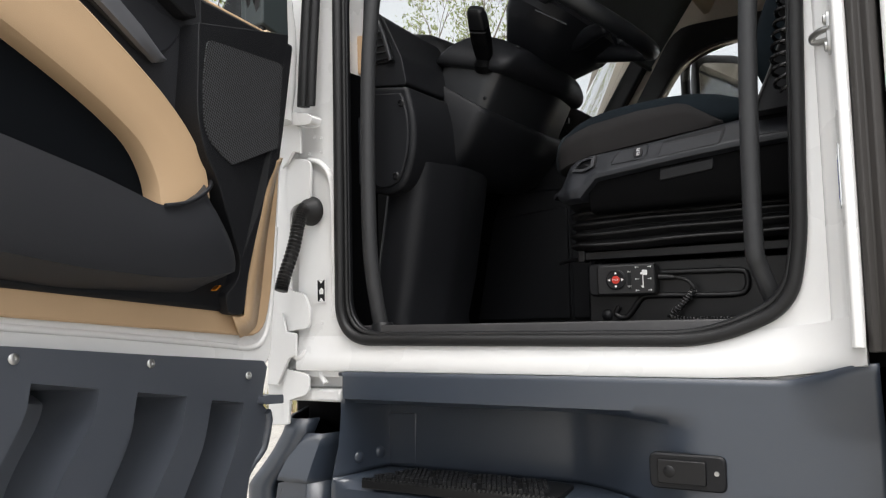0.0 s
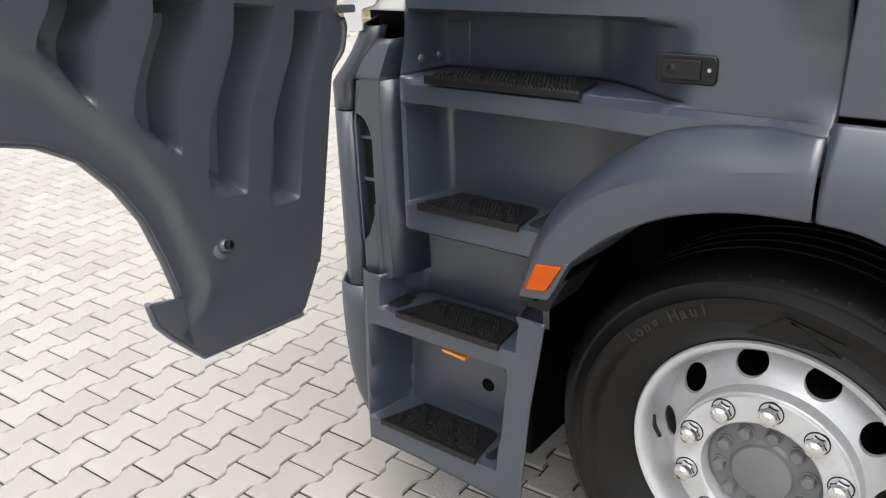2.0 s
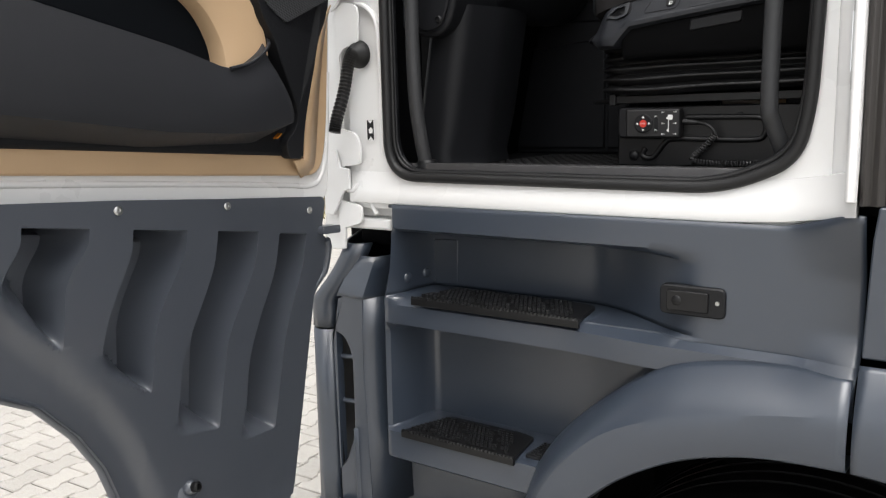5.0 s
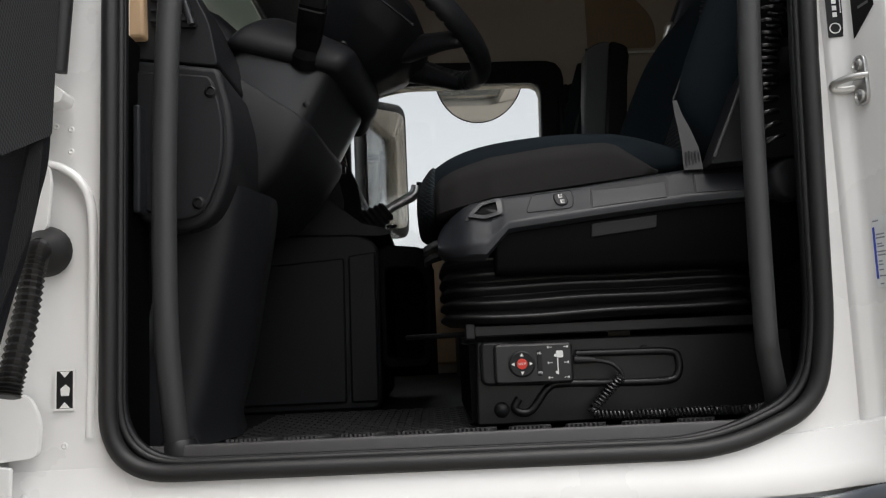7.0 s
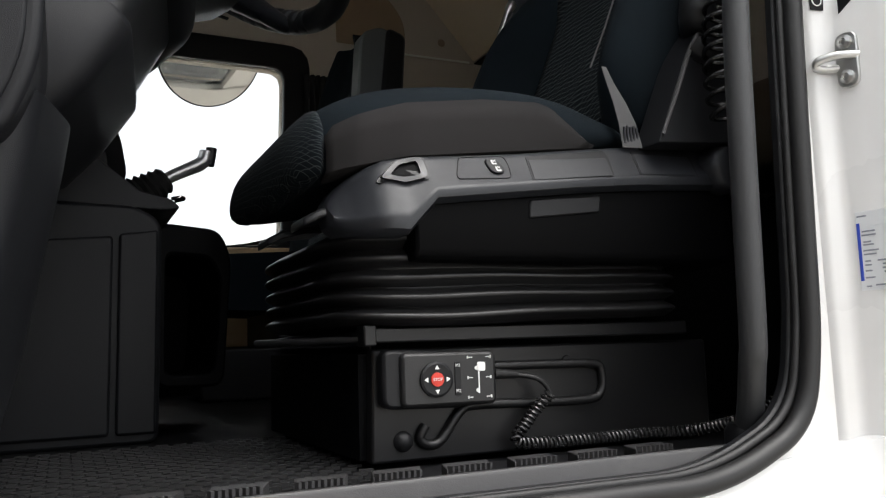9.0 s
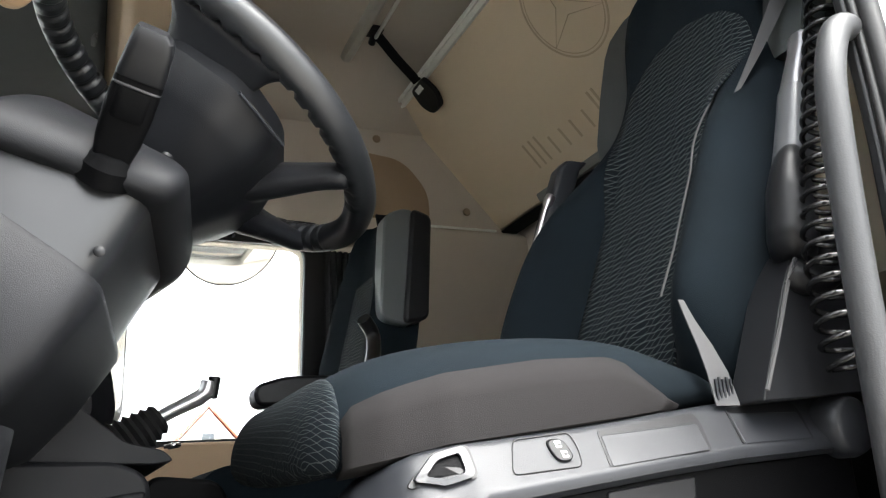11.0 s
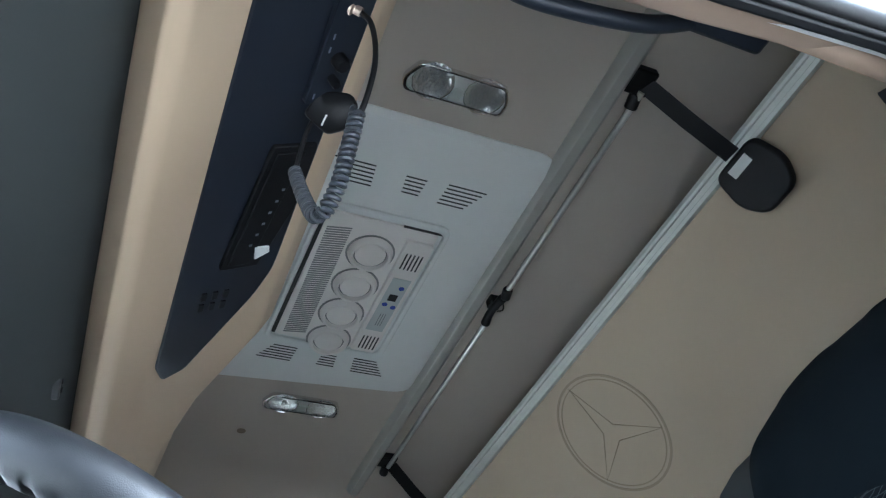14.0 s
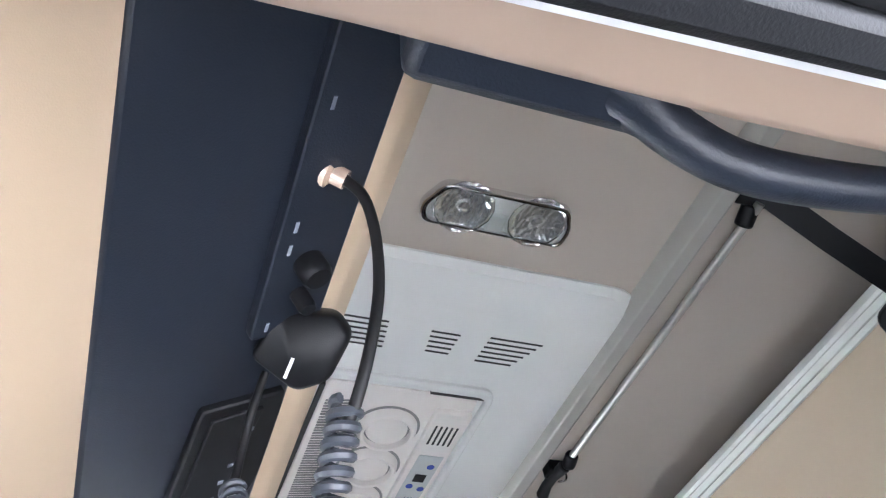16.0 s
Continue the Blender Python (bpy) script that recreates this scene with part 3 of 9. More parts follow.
def tread(x0, x1, y0, y1, z, slant, extra):
    """A black non-slip tread: plate with a toothed nose, raised ribs in slanting fields and open gaps."""
    t = thing("step_tread", "black ribbed non-slip tread set into a grey entry step", "step tread", ((x0 + x1) / 2, (y0 + y1) / 2, z), group="entry step treads")
    out = rounded([(x0, y0), (x1, y0), (x1 - slant * 0.3, y1 - 0.01), (x1 - slant, y1), (x0 + slant, y1), (x0 + 0.01, y0 + 0.02)], 0.008, 3)
    bm = B()
    prism(bm, out, "z", z - 0.004, z + 0.004)
    box(bm, ((x0 + x1) / 2, y0 + 0.001, z - 0.005), (x1 - x0, 0.008, 0.015))
    part("plate", bm, TREAD, t, bevel=0.0015)
    bm = B()
    n = int((x1 - x0) / 0.0085)
    for i in range(n):
        x = x0 + (i + 0.5) * (x1 - x0) / n
        box(bm, (x, y0 - 0.0015, z + 0.0045), (0.0036, 0.004, 0.005))
    tagged(part("toothed_nose", bm, TREADRIB, t, "row of small teeth along the nose"), kind="stuff")
    bm = B()
    rows = int((y1 - y0 - 0.020) / 0.0105)
    for j in range(rows):
        y = y0 + 0.015 + j * 0.0105
        v = (y - y0) / (y1 - y0)
        a, b = x0 + 0.012 + slant * v, x1 - 0.012 - slant * v
        x = a
        while x < b - 0.008:
            s = (x - x0 + 0.75 * (y - y0)) % 0.088
            if s < 0.066 or (s > 0.076 and j % 3 == 1):
                box(bm, (x + 0.004, y, z + 0.0075), (0.0070, 0.0046, 0.007))
            x += 0.0100
    tagged(part("rib_field", bm, TREADRIB, t, "slanting fields of short raised ribs"), kind="stuff")
    for k in range(int((x1 - x0) / 0.088)):
        for m, (gy, gl) in enumerate(((y0 + 0.032, 0.026), (y1 - 0.036, 0.022))):
            gx = x0 + 0.054 + k * 0.088 - 0.75 * (gy - y0) + 0.012
            if x0 + slant * 0.6 + 0.01 < gx and gx + 0.02 < x1 - slant * 0.6:
                bm = B()
                prism(bm, [(gx, gy - gl / 2), (gx + 0.017, gy - gl / 2), (gx + 0.017 - 0.5 * gl, gy + gl / 2), (gx - 0.5 * gl, gy + gl / 2)], "z", z + 0.003, z + 0.0085)
                part("flat_boss", bm, TREAD, t, bevel=0.001)
    if extra:
        bm = B()
        e0, e1 = extra
        prism(bm, rounded([(e0, y0 + 0.03), (e1 - 0.012, y0 + 0.03), (e1, y0 + 0.07), (e1 - 0.012, y1 - 0.02), (e0 + 0.01, y1 - 0.02)], 0.006, 3), "z", z - 0.003, z + 0.003)
        for j in range(7):
            for i in range(4):
                box(bm, (e0 + 0.014 + i * 0.009, y0 + 0.04 + j * 0.009, z + 0.004), (0.0065, 0.0046, 0.007))
        part("side_pad", bm, TREADRIB, t, "small ribbed pad beside the tread")
    return t


tread(0.225, 0.618, -0.026, 0.095, STEP_Z[0] + 0.005, 0.05, None)
tread(0.190, 0.478, -0.034, 0.090, STEP_Z[1] + 0.005, 0.05, (0.486, 0.530))
tread(0.110, 0.430, -0.050, 0.075, STEP_Z[2] + 0.005, 0.05, (0.055, 0.104))
tread(0.046, 0.368, -0.072, 0.062, STEP_Z[3] + 0.005, 0.05, (0.376, 0.412))

# lockable lid on the side of the housing
lid = thing("side_lock_cover", "black lockable plastic cover on the grey step housing", "lock cover", (0.83, -0.01, 1.395))
bm = B()
prism(bm, rounded([(0.772, 1.393), (0.886, 1.393), (0.886, 1.446), (0.772, 1.446)], 0.012), "y", -0.024, -0.005)
part("frame", bm, BLACK, lid, bevel=0.003)
bm = B()
prism(bm, rounded([(0.786, 1.402), (0.858, 1.402), (0.858, 1.437), (0.786, 1.437)], 0.004), "y", -0.0285, -0.020)
lathe(bm, [(0.0, -0.0020), (0.007, -0.0015), (0.010, 0.0008)], (0.804, -0.0285, 1.420), (0, 1, 0), 20)
part("flap", bm, STEELBLACK, lid, bevel=0.0015)
bm = B()
lathe(bm, [(0.0, -0.002), (0.0035, -0.002), (0.0042, 0.002)], (0.873, -0.024, 1.421), (0, 1, 0), 14)
part("screw", bm, STEEL, lid)

# ---------------------------------------------------------------- wheel arch
arch = thing("wheel_arch", "slate-grey flared plastic wheel arch over the front wheel", "wheel arch", (0.85, -0.06, 0.94))
LIP = [(0.543, 0.945), (0.590, 0.985), (0.648, 1.030), (0.723, 1.098), (0.800, 1.148), (0.879, 1.182), (0.979, 1.204), (1.093, 1.209)]
CREASE = [(0.549, 0.972), (0.578, 1.040), (0.625, 1.110), (0.700, 1.182), (0.790, 1.228), (0.874, 1.252), (0.980, 1.276), (1.093, 1.292)]
ROOT = [(0.500, 0.965), (0.535, 1.060), (0.600, 1.150), (0.700, 1.240), (0.790, 1.300), (0.880, 1.326), (0.970, 1.336), (1.093, 1.342)]


def arch_skin(bm, lips, creases, roots, shift):
    a, b, c = (curve([(x, 0, z) for x, z in q], 5) for q in (lips, creases, roots))
    rows = []
    for p, q, r in zip(a, b, c):
        yr = front_y(r.z) - 0.002 - shift * ease(0.98, 1.09, r.x) * 0.045 - 0.020 * ease(0.56, 0.78, r.x)
        row = [(p.x, 0.06, p.z - 0.02), (p.x, -0.085, p.z - 0.004), (p.x, -0.112, p.z), (p.x, -0.118, p.z + 0.004)]
        for t in (0.25, 0.5, 0.75, 1.0):
            s = p.lerp(q, t)
            row.append((s.x, -0.118 - 0.004 * math.sin(3.14 * t), s.z))
        for t in (0.12, 0.25, 0.5, 0.75, 0.9, 1.0):
            s = q.lerp(r, t)
            y = -0.116 + (yr + 0.116) * (t ** 1.5)
            row.append((s.x, y, s.z))
        rows.append(row)
    loft(bm, rows, closed=False)


bm = B()
arch_skin(bm, LIP, CREASE, ROOT, 1)
part("arch_skin", bm, SLATE, arch, solid=0.004, sharp=24)
bm = B()
prism(bm, rounded([(0.553, 0.957), (0.602, 0.964), (0.640, 1.026), (0.580, 1.021)], 0.006), "y", -0.126, -0.10)
lens = part("side_indicator", bm, ORANGE, arch, "orange side indicator lens", bevel=0.003)
bm = B()
ring(bm, rounded([(0.534, 0.934), (0.606, 0.942), (0.655, 1.036), (0.568, 1.030)], 0.008), rounded([(0.553, 0.957), (0.602, 0.964), (0.640, 1.026), (0.580, 1.021)], 0.006), "y", -0.121, -0.09)
part("indicator_frame", bm, SLATE, arch, bevel=0.002)
bm = B()
prism(bm, [(0.47, 0.86), (0.55, 0.86), (0.60, 0.95), (0.50, 0.97)], "y", -0.03, 0.12)
part("arch_bracket", bm, BLACK, arch, bevel=0.004)
# rear half of the arch, behind a narrow gap
rear = thing("rear_wheel_arch", "slate-grey rear section of the front wheel arch", "wheel arch", (1.3, -0.06, 0.95))
bm = B()
arch_skin(bm, [(1.100, 1.209), (1.18, 1.200), (1.28, 1.160), (1.38, 1.100), (1.47, 1.02)], [(1.100, 1.292), (1.2, 1.290), (1.32, 1.265), (1.44, 1.21), (1.55, 1.12)], [(1.100, 1.366), (1.22, 1.366), (1.36, 1.366), (1.5, 1.366), (1.62, 1.366)], 1)
part("arch_skin", bm, SLATE, rear, solid=0.004, sharp=24)
bm = B()
prism(bm, rounded([(1.100, 1.374), (1.62, 1.374), (1.62, 1.60), (1.112, 1.60), (1.106, 1.55)], 0.004), "y", -0.075, 0.02)
part("upper_panel", bm, SLATE, rear, bevel=0.006)
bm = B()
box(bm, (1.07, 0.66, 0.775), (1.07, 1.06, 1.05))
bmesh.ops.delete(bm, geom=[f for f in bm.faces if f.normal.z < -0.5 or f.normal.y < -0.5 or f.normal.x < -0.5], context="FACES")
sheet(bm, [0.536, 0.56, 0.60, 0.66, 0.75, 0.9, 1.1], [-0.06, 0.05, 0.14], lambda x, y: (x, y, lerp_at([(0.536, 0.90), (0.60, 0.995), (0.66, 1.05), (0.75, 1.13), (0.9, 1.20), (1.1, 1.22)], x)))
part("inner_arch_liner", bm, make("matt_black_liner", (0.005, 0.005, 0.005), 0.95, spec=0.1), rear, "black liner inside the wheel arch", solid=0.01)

# ---------------------------------------------------------------- bumper corner
bump = thing("bumper_corner", "slate-grey front bumper corner with a slotted air deflector", "bumper", (0, 0.1, 0.33))
bm = B()


def corner(z, off=0.0):
    """The outline of the rounded front corner at a height."""
    lean = lerp_at([(0.33, 0.035), (0.45, 0.012), (0.78, 0.0), (1.44, 0.010)], z)
    pts = [(-0.030, 0.012), (-0.045, -0.012), (-0.068, -0.020), (-0.090, -0.012), (-0.125, 0.04), (-0.21, 0.20), (-0.26, 0.42)]
    return [(x + lean - off * ease(-0.03, -0.09, x), y + lean * 0.4, z) for x, y in pts]


loft(bm, [corner(z, o) for z, o in ((0.335, -0.012), (0.36, 0.010), (0.42, 0.026), (0.50, 0.034), (0.60, 0.038), (0.70, 0.034), (0.768, 0.026))], closed=False)
part("lower_corner", bm, SLATE, bump, solid=0.006, sharp=60)
bm = B()
loft(bm, [corner(z) for z in (0.775, 0.9, 1.05, 1.25)], closed=False)
part("deflector_blade", bm, SLATE, bump, "grey vertical air deflector blade", solid=0.006, sharp=60)
bm = B()
rows = [corner(z) for z in (1.255, 1.29, 1.320)]
for z, dx, dy in ((1.336, 0.012, 0.002), (1.352, 0.026, 0.005), (1.37, 0.041, 0.008), (1.393, 0.058, 0.012), (1.426, 0.078, 0.017), (1.459, 0.092, 0.022)):
    rows.append([(x + dx, y + dy, z) for x, y, q in corner(1.32)])
loft(bm, rows, closed=False)
part("upper_corner", bm, SLATE, bump, solid=0.006, sharp=60)
bm = B()
inner_out = rounded([(-0.020, 0.79), (0.076, 0.822), (0.066, 1.20), (0.074, 1.345), (0.000, 1.333), (-0.012, 1.28)], [0.01, 0.004, 0.3, 0.003, 0.003, 0.01])
slot = rounded([(-0.022, 0.905), (0.000, 0.925), (0.032, 1.00), (0.036, 1.20), (0.012, 1.245), (-0.022, 1.252)], [0.003, 0.012, 0.03, 0.04, 0.02, 0.003])
n = min(len(inner_out), len(slot))


def resample(pts, n):
    p = [Vector((*q, 0)) for q in pts]
    seg = [(p[(i + 1) % len(p)] - p[i]).length for i in range(len(p))]
    total, out = sum(seg), []
    i, acc = 0, 0.0
    for k in range(n):
        want = total * k / n
        while acc + seg[i] < want:
            acc += seg[i]
            i += 1
        t = (want - acc) / seg[i] if seg[i] else 0
        q = p[i].lerp(p[(i + 1) % len(p)], t)
        out.append((q.x, q.y))
    return out


ring(bm, resample(inner_out, 72), resample(slot, 72), "y", -0.012, 0.010)
part("inner_panel", bm, SLATE, bump, "grey panel with a tall slot beside the steps", bevel=0.003)
bm = B()
tube(bm, [(x, -0.004, z) for x, z in resample(slot, 72)], 0.0055, 8, closed=True)
part("slot_frame", bm, BLACK, bump, "black frame round the slot")
for z in (1.185, 1.075):
    bm = B()
    tube(bm, [(-0.05, 0.012, z + 0.002), (-0.01, 0.006, z), (0.034, 0.004, z + 0.004)], 0.006, 8)
    part("slot_bar", bm, SLATE, bump)
for x, z in ((0.076, 1.283), (0.083, 0.905)):
    bm = B()
    lathe(bm, [(0.0, 0.006), (0.008, 0.006), (0.010, 0.0), (0.0125, -0.002), (0.014, 0.001)], (x, 0.020, z), (-0.94, 0.33, 0), 20)
    part("screw_cup", bm, BLACK, bump)
bm = B()
loft(bm, [[(a, y, z) for a, y in ((x0, y0 + 0.012), (x0, y0), (x1, y0), (x1 + 0.045, y0 + 0.13))] for x0, x1, y0, z in ((0.000, 0.074, -0.012, 1.336), (0.002, 0.076, -0.011, 1.345), (0.012, 0.080, -0.002, 1.37), (0.026, 0.086, 0.008, 1.40), (0.042, 0.092, 0.018, 1.43))], closed=False)
part("upper_sweep", bm, SLATE, bump, "swept top of the panel beside the steps", solid=0.005, sharp=40)
bm = B()
loft(bm, [[(x, -0.010, z), (x + 0.018, 0.04, z), (x + 0.045, 0.14, z)] for x, z in ((0.076, 0.822), (0.070, 1.0), (0.066, 1.15), (0.067, 1.25), (0.074, 1.345))], closed=False)
part("side_return", bm, SLATE, bump, "grey side of the panel beside the steps", solid=0.005)
bm = B()
sheet(bm, steps(0.42, 1.82, 10), [0.335, 0.6, 0.9, 1.25, 1.47], lambda y, z: (-0.26 - 0.10 * math.sin((y - 0.42) / 1.40 * 3.1416), y, z))
part("front_face", bm, SLATE, bump, "grey front bumper face", solid=0.02)

# dark blocks added underneath to block light behind the steps and round the wheel
under = thing("chassis", "dark blocks added under the lorry to block light and stand in for shade", "chassis", (1.5, 1.1, 0.3), kind="structure")
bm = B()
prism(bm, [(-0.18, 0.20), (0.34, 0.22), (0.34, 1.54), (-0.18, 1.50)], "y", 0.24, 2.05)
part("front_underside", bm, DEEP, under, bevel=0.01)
# black box added as a dark void below the hinge pillar
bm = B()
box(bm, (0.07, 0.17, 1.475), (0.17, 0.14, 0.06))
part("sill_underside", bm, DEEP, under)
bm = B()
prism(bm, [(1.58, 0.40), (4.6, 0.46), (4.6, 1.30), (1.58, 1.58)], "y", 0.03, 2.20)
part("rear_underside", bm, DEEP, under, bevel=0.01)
# unseen boxes that stop light from the lorry's far side
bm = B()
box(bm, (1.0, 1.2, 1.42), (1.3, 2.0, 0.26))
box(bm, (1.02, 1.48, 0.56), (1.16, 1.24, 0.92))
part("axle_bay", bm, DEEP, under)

# ---------------------------------------------------------------- front wheel
HUB = V(1.0, 0.165, 0.505)
HUBC = HUB
AX = (0, -1, 0)
wheel = thing("lorry_wheel", "lorry wheel with silver ten-hole steel rim and black tyre", "wheel", (1.0, 0.30, 0.0))
bm = B()
prof = [(0.300, -0.020), (0.316, -0.012), (0.335, 0.016), (0.375, 0.046), (0.385, 0.0535), (0.395, 0.0535), (0.40, 0.051), (0.425, 0.052), (0.430, 0.055), (0.438, 0.055), (0.442, 0.051), (0.465, 0.044), (0.472, 0.046), (0.477, 0.043), (0.495, 0.030), (0.508, 0.008), (0.512, -0.010)]
for a in (-0.055, -0.105, -0.155, -0.205):
    prof += [(0.513, a + 0.006), (0.501, a + 0.004), (0.501, a - 0.004), (0.513, a - 0.006)]
prof += [(0.512, -0.250), (0.500, -0.275), (0.44, -0.295), (0.34, -0.275), (0.30, -0.25)]
lathe(bm, prof, HUB, AX, 96)
tyre = part("tyre", bm, TYRE, wheel, "black lorry tyre with circumferential grooves", sharp=30)
bm = B()
for i in range(48):
    a = 2 * math.pi * i / 48
    p = HUB + V(math.cos(a) * 0.484, -0.037, math.sin(a) * 0.484)
    lathe(bm, [(0.0, 0.0015), (0.004, 0.0012), (0.0055, -0.001)], p, (math.cos(a) * 0.5, -1, math.sin(a) * 0.5), 8)
tagged(part("wear_pip", bm, TYRE, tyre), kind="stuff")
LETTER = make("raised_tyre_letter", (0.013, 0.0125, 0.012), 0.5)
for k, ch in enumerate("Long Haul"):
    a = radians(138.5 - 3.45 * k)
    if ch != " ":
        ra = V(math.cos(a), 0, math.sin(a))
        m = Matrix.Translation(HUB + 0.412 * ra + V(0, -0.0525, 0)) @ frame_of((math.sin(a), 0, -math.cos(a)), ra).to_4x4()
        writing("letter", ch, 0.036, m, LETTER, tyre, 0.0012, 0.0012)
bm = B()
prism(bm, [(1.0 - 0.055, 0.505 + 0.36), (1.0 + 0.13, 0.505 + 0.355), (1.0 + 0.02, 0.505 + 0.416)], "y", 0.110, 0.114)
prism(bm, [(1.03, 0.505 + 0.412), (1.135, 0.505 + 0.385), (1.13, 0.505 + 0.38), (1.03, 0.505 + 0.404)], "y", 0.110, 0.114)
part("moulded_triangle", bm, TYRE, tyre)
bm = B()
rim_prof = [(0.300, -0.20), (0.300, -0.018), (0.314, -0.012), (0.317, -0.006), (0.313, 0.000), (0.304, 0.000), (0.297, -0.006), (0.291, -0.018), (0.287, -0.040), (0.281, -0.074), (0.272, -0.088)]
lathe(bm, rim_prof, HUB, AX, 96)
rim = part("rim", bm, RIM, wheel, "silver painted steel rim with round hand holes")
# disc between the rim well and the bolt face, with ten hand holes
bm = B()
R0, R1 = 0.274, 0.206
N = 10
SUB = 16
for i in range(N):
    c_ang = 2 * math.pi * (i + 0.5) / N + radians(15.6)

    def at(r, a):
        t = (r - R1) / (R0 - R1)
        y = -0.088 + 0.072 * (1 - t) ** 0.8
        return HUB + V(math.cos(a) * r, -y, math.sin(a) * r)
    half = math.pi / N
    outer_pts, hole_pts = [], []
    for k in range(SUB * 4):
        b = 2 * math.pi * k / (SUB * 4)
        cx, cy = math.cos(b), math.sin(b)
        s = 1 / max(abs(cx), abs(cy))
        outer_pts.append(((R0 + R1) / 2 + cy * s * (R0 - R1) / 2, c_ang + cx * s * half))
        hole_pts.append((0.243 + cy * 0.0265, c_ang + cx * 0.0375 / 0.243))
    vo = [bm.verts.new(at(*p)) for p in outer_pts]
    vh = [bm.verts.new(at(*p)) for p in hole_pts]
    vi = [bm.verts.new(at(*p) + V(0, 0.012, 0)) for p in hole_pts]
    for k in range(SUB * 4):
        j = (k + 1) % (SUB * 4)
        bm.faces.new((vo[k], vo[j], vh[j], vh[k]))
        bm.faces.new((vh[k], vh[j], vi[j], vi[k]))
lathe(bm, [(0.2065, -0.018), (0.2060, 0.012), (0.2045, 0.018), (0.2015, 0.021), (0.2000, 0.020), (0.1980, 0.023), (0.1955, 0.026), (0.193, 0.0265), (0.138, 0.028), (0.134, 0.026), (0.130, -0.01)], HUBC, AX, 96)
part("disc", bm, RIM, wheel, "silver wheel disc", sharp=28)
bm = B()
lathe(bm, [(0.134, -0.012), (0.122, -0.004), (0.078, 0.000), (0.070, 0.006), (0.066, 0.016), (0.060, 0.019), (0.0, 0.021)], HUBC, AX, 64)
part("hub", bm, HUBGREY, wheel, "grey cast hub", sharp=28)
PH = radians(-2.8)
for i in range(10):
    a = 2 * math.pi * i / 10 + PH + radians(18)
    c = HUBC + V(math.cos(a) * 0.1700, 0, math.sin(a) * 0.1700)
    bm = B()
    lathe(bm, [(0.0275, 0.024), (0.0270, 0.0290), (0.0245, 0.0290), (0.0240, 0.024)], c, AX, 24)
    part("nut_seat", bm, BLACK, wheel)
    bm = B()
    prof6 = [(0.0218, 0.026), (0.0218, 0.048), (0.0150, 0.053), (0.008, 0.0565), (0.0, 0.057)]
    lathe(bm, prof6[:2], c, AX, 6)
    lathe(bm, [(0.0218, 0.048), (0.019, 0.057), (0.010, 0.0615), (0.0, 0.062)], c, AX, 12)
    part("wheel_nut_cap", bm, CHROME, wheel, "chromed wheel nut cap", sharp=20)
for i in range(10):
    a = 2 * math.pi * i / 10 + radians(10)
    c = HUBC + V(math.cos(a) * 0.0985, 0, math.sin(a) * 0.0985)
    bm = B()
    lathe(bm, [(0.0190, -0.004), (0.0190, 0.002), (0.0160, 0.003)], c, AX, 16)
    lathe(bm, [(0.0160, 0.0), (0.0160, 0.015), (0.0135, 0.018), (0.0, 0.018)], c, AX, 6)
    part("hub_bolt", bm, HUBGREY, wheel)
bm = B()
tube(bm, [HUB + V(-0.262, -0.005, 0.05), HUB + V(-0.262, 0.0, 0.02), HUB + V(-0.255, 0.02, -0.02)], [0.004, 0.0055, 0.0055], 8)
part("tyre_valve", bm, RUBBER, wheel)
bm = B()
lathe(bm, [(0.20, -0.06), (0.20, -0.22), (0.0, -0.22)], HUB, AX, 32)
part("brake_drum", bm, BLACK, wheel, "dark brake behind the hand holes")

# ---------------------------------------------------------------- open driver's door
DO, DU, DN = V(0.09, -0.10, 0), V(0.14, -0.99, 0).normalized(), V(0.99, 0.14, 0).normalized()


def dp(u, n, z):
    """A point of the open door: along it from the hinge, out of its inner face, up."""
    return DO + DU * u + DN * n + V(0, 0, z)


def door_prism(bm, pts, n0, n1):
    """An outline in (along, height), with thickness between two depths; n0 and n1 may follow the height."""
    f0 = n0 if callable(n0) else (lambda u, z: n0)
    f1 = n1 if callable(n1) else (lambda u, z: n1)
    lo = [bm.verts.new(dp(u, f0(u, z), z)) for u, z in pts]
    hi = [bm.verts.new(dp(u, f1(u, z), z)) for u, z in pts]
    c = len(pts)
    bm.faces.new(lo)
    bm.faces.new(hi[::-1])
    for i in range(c):
        bm.faces.new((lo[i], hi[i], hi[(i + 1) % c], lo[(i + 1) % c]))


door = thing("cab_door", "open white driver's door with dark trim, tan armrest and grey lower skirt", "truck door", dp(0.3, -0.05, 0.75))
bm = B()
door_prism(bm, rounded([(0.02, 1.568), (0.96, 1.660), (0.98, 2.25), (0.90, 2.235), (0.10, 2.195), (-0.036, 2.19), (-0.022, 1.98), (0.0, 1.78)], [0.05, 0.06, 0.03, 0.03, 0.02, 0.02, 0.1, 0.1]), -0.075, -0.004)
part("door_panel", bm, WHITE, door, "white painted door panel", bevel=0.006, seg=3)
bm = B()
bead = curve([(0.95, 1.697, 0), (0.60, 1.665, 0), (0.345, 1.640, 0), (0.16, 1.620, 0), (0.085, 1.612, 0), (0.045, 1.625, 0), (0.022, 1.670, 0), (0.012, 1.74, 0), (0.0, 1.84, 0)], 6)
tube(bm, [dp(p.x, -0.0055, p.y) for p in bead], 0.0055, 10)
part("pressed_edge", bm, WHITE, door, "pressed white edge below the trim", bevel=0.003)
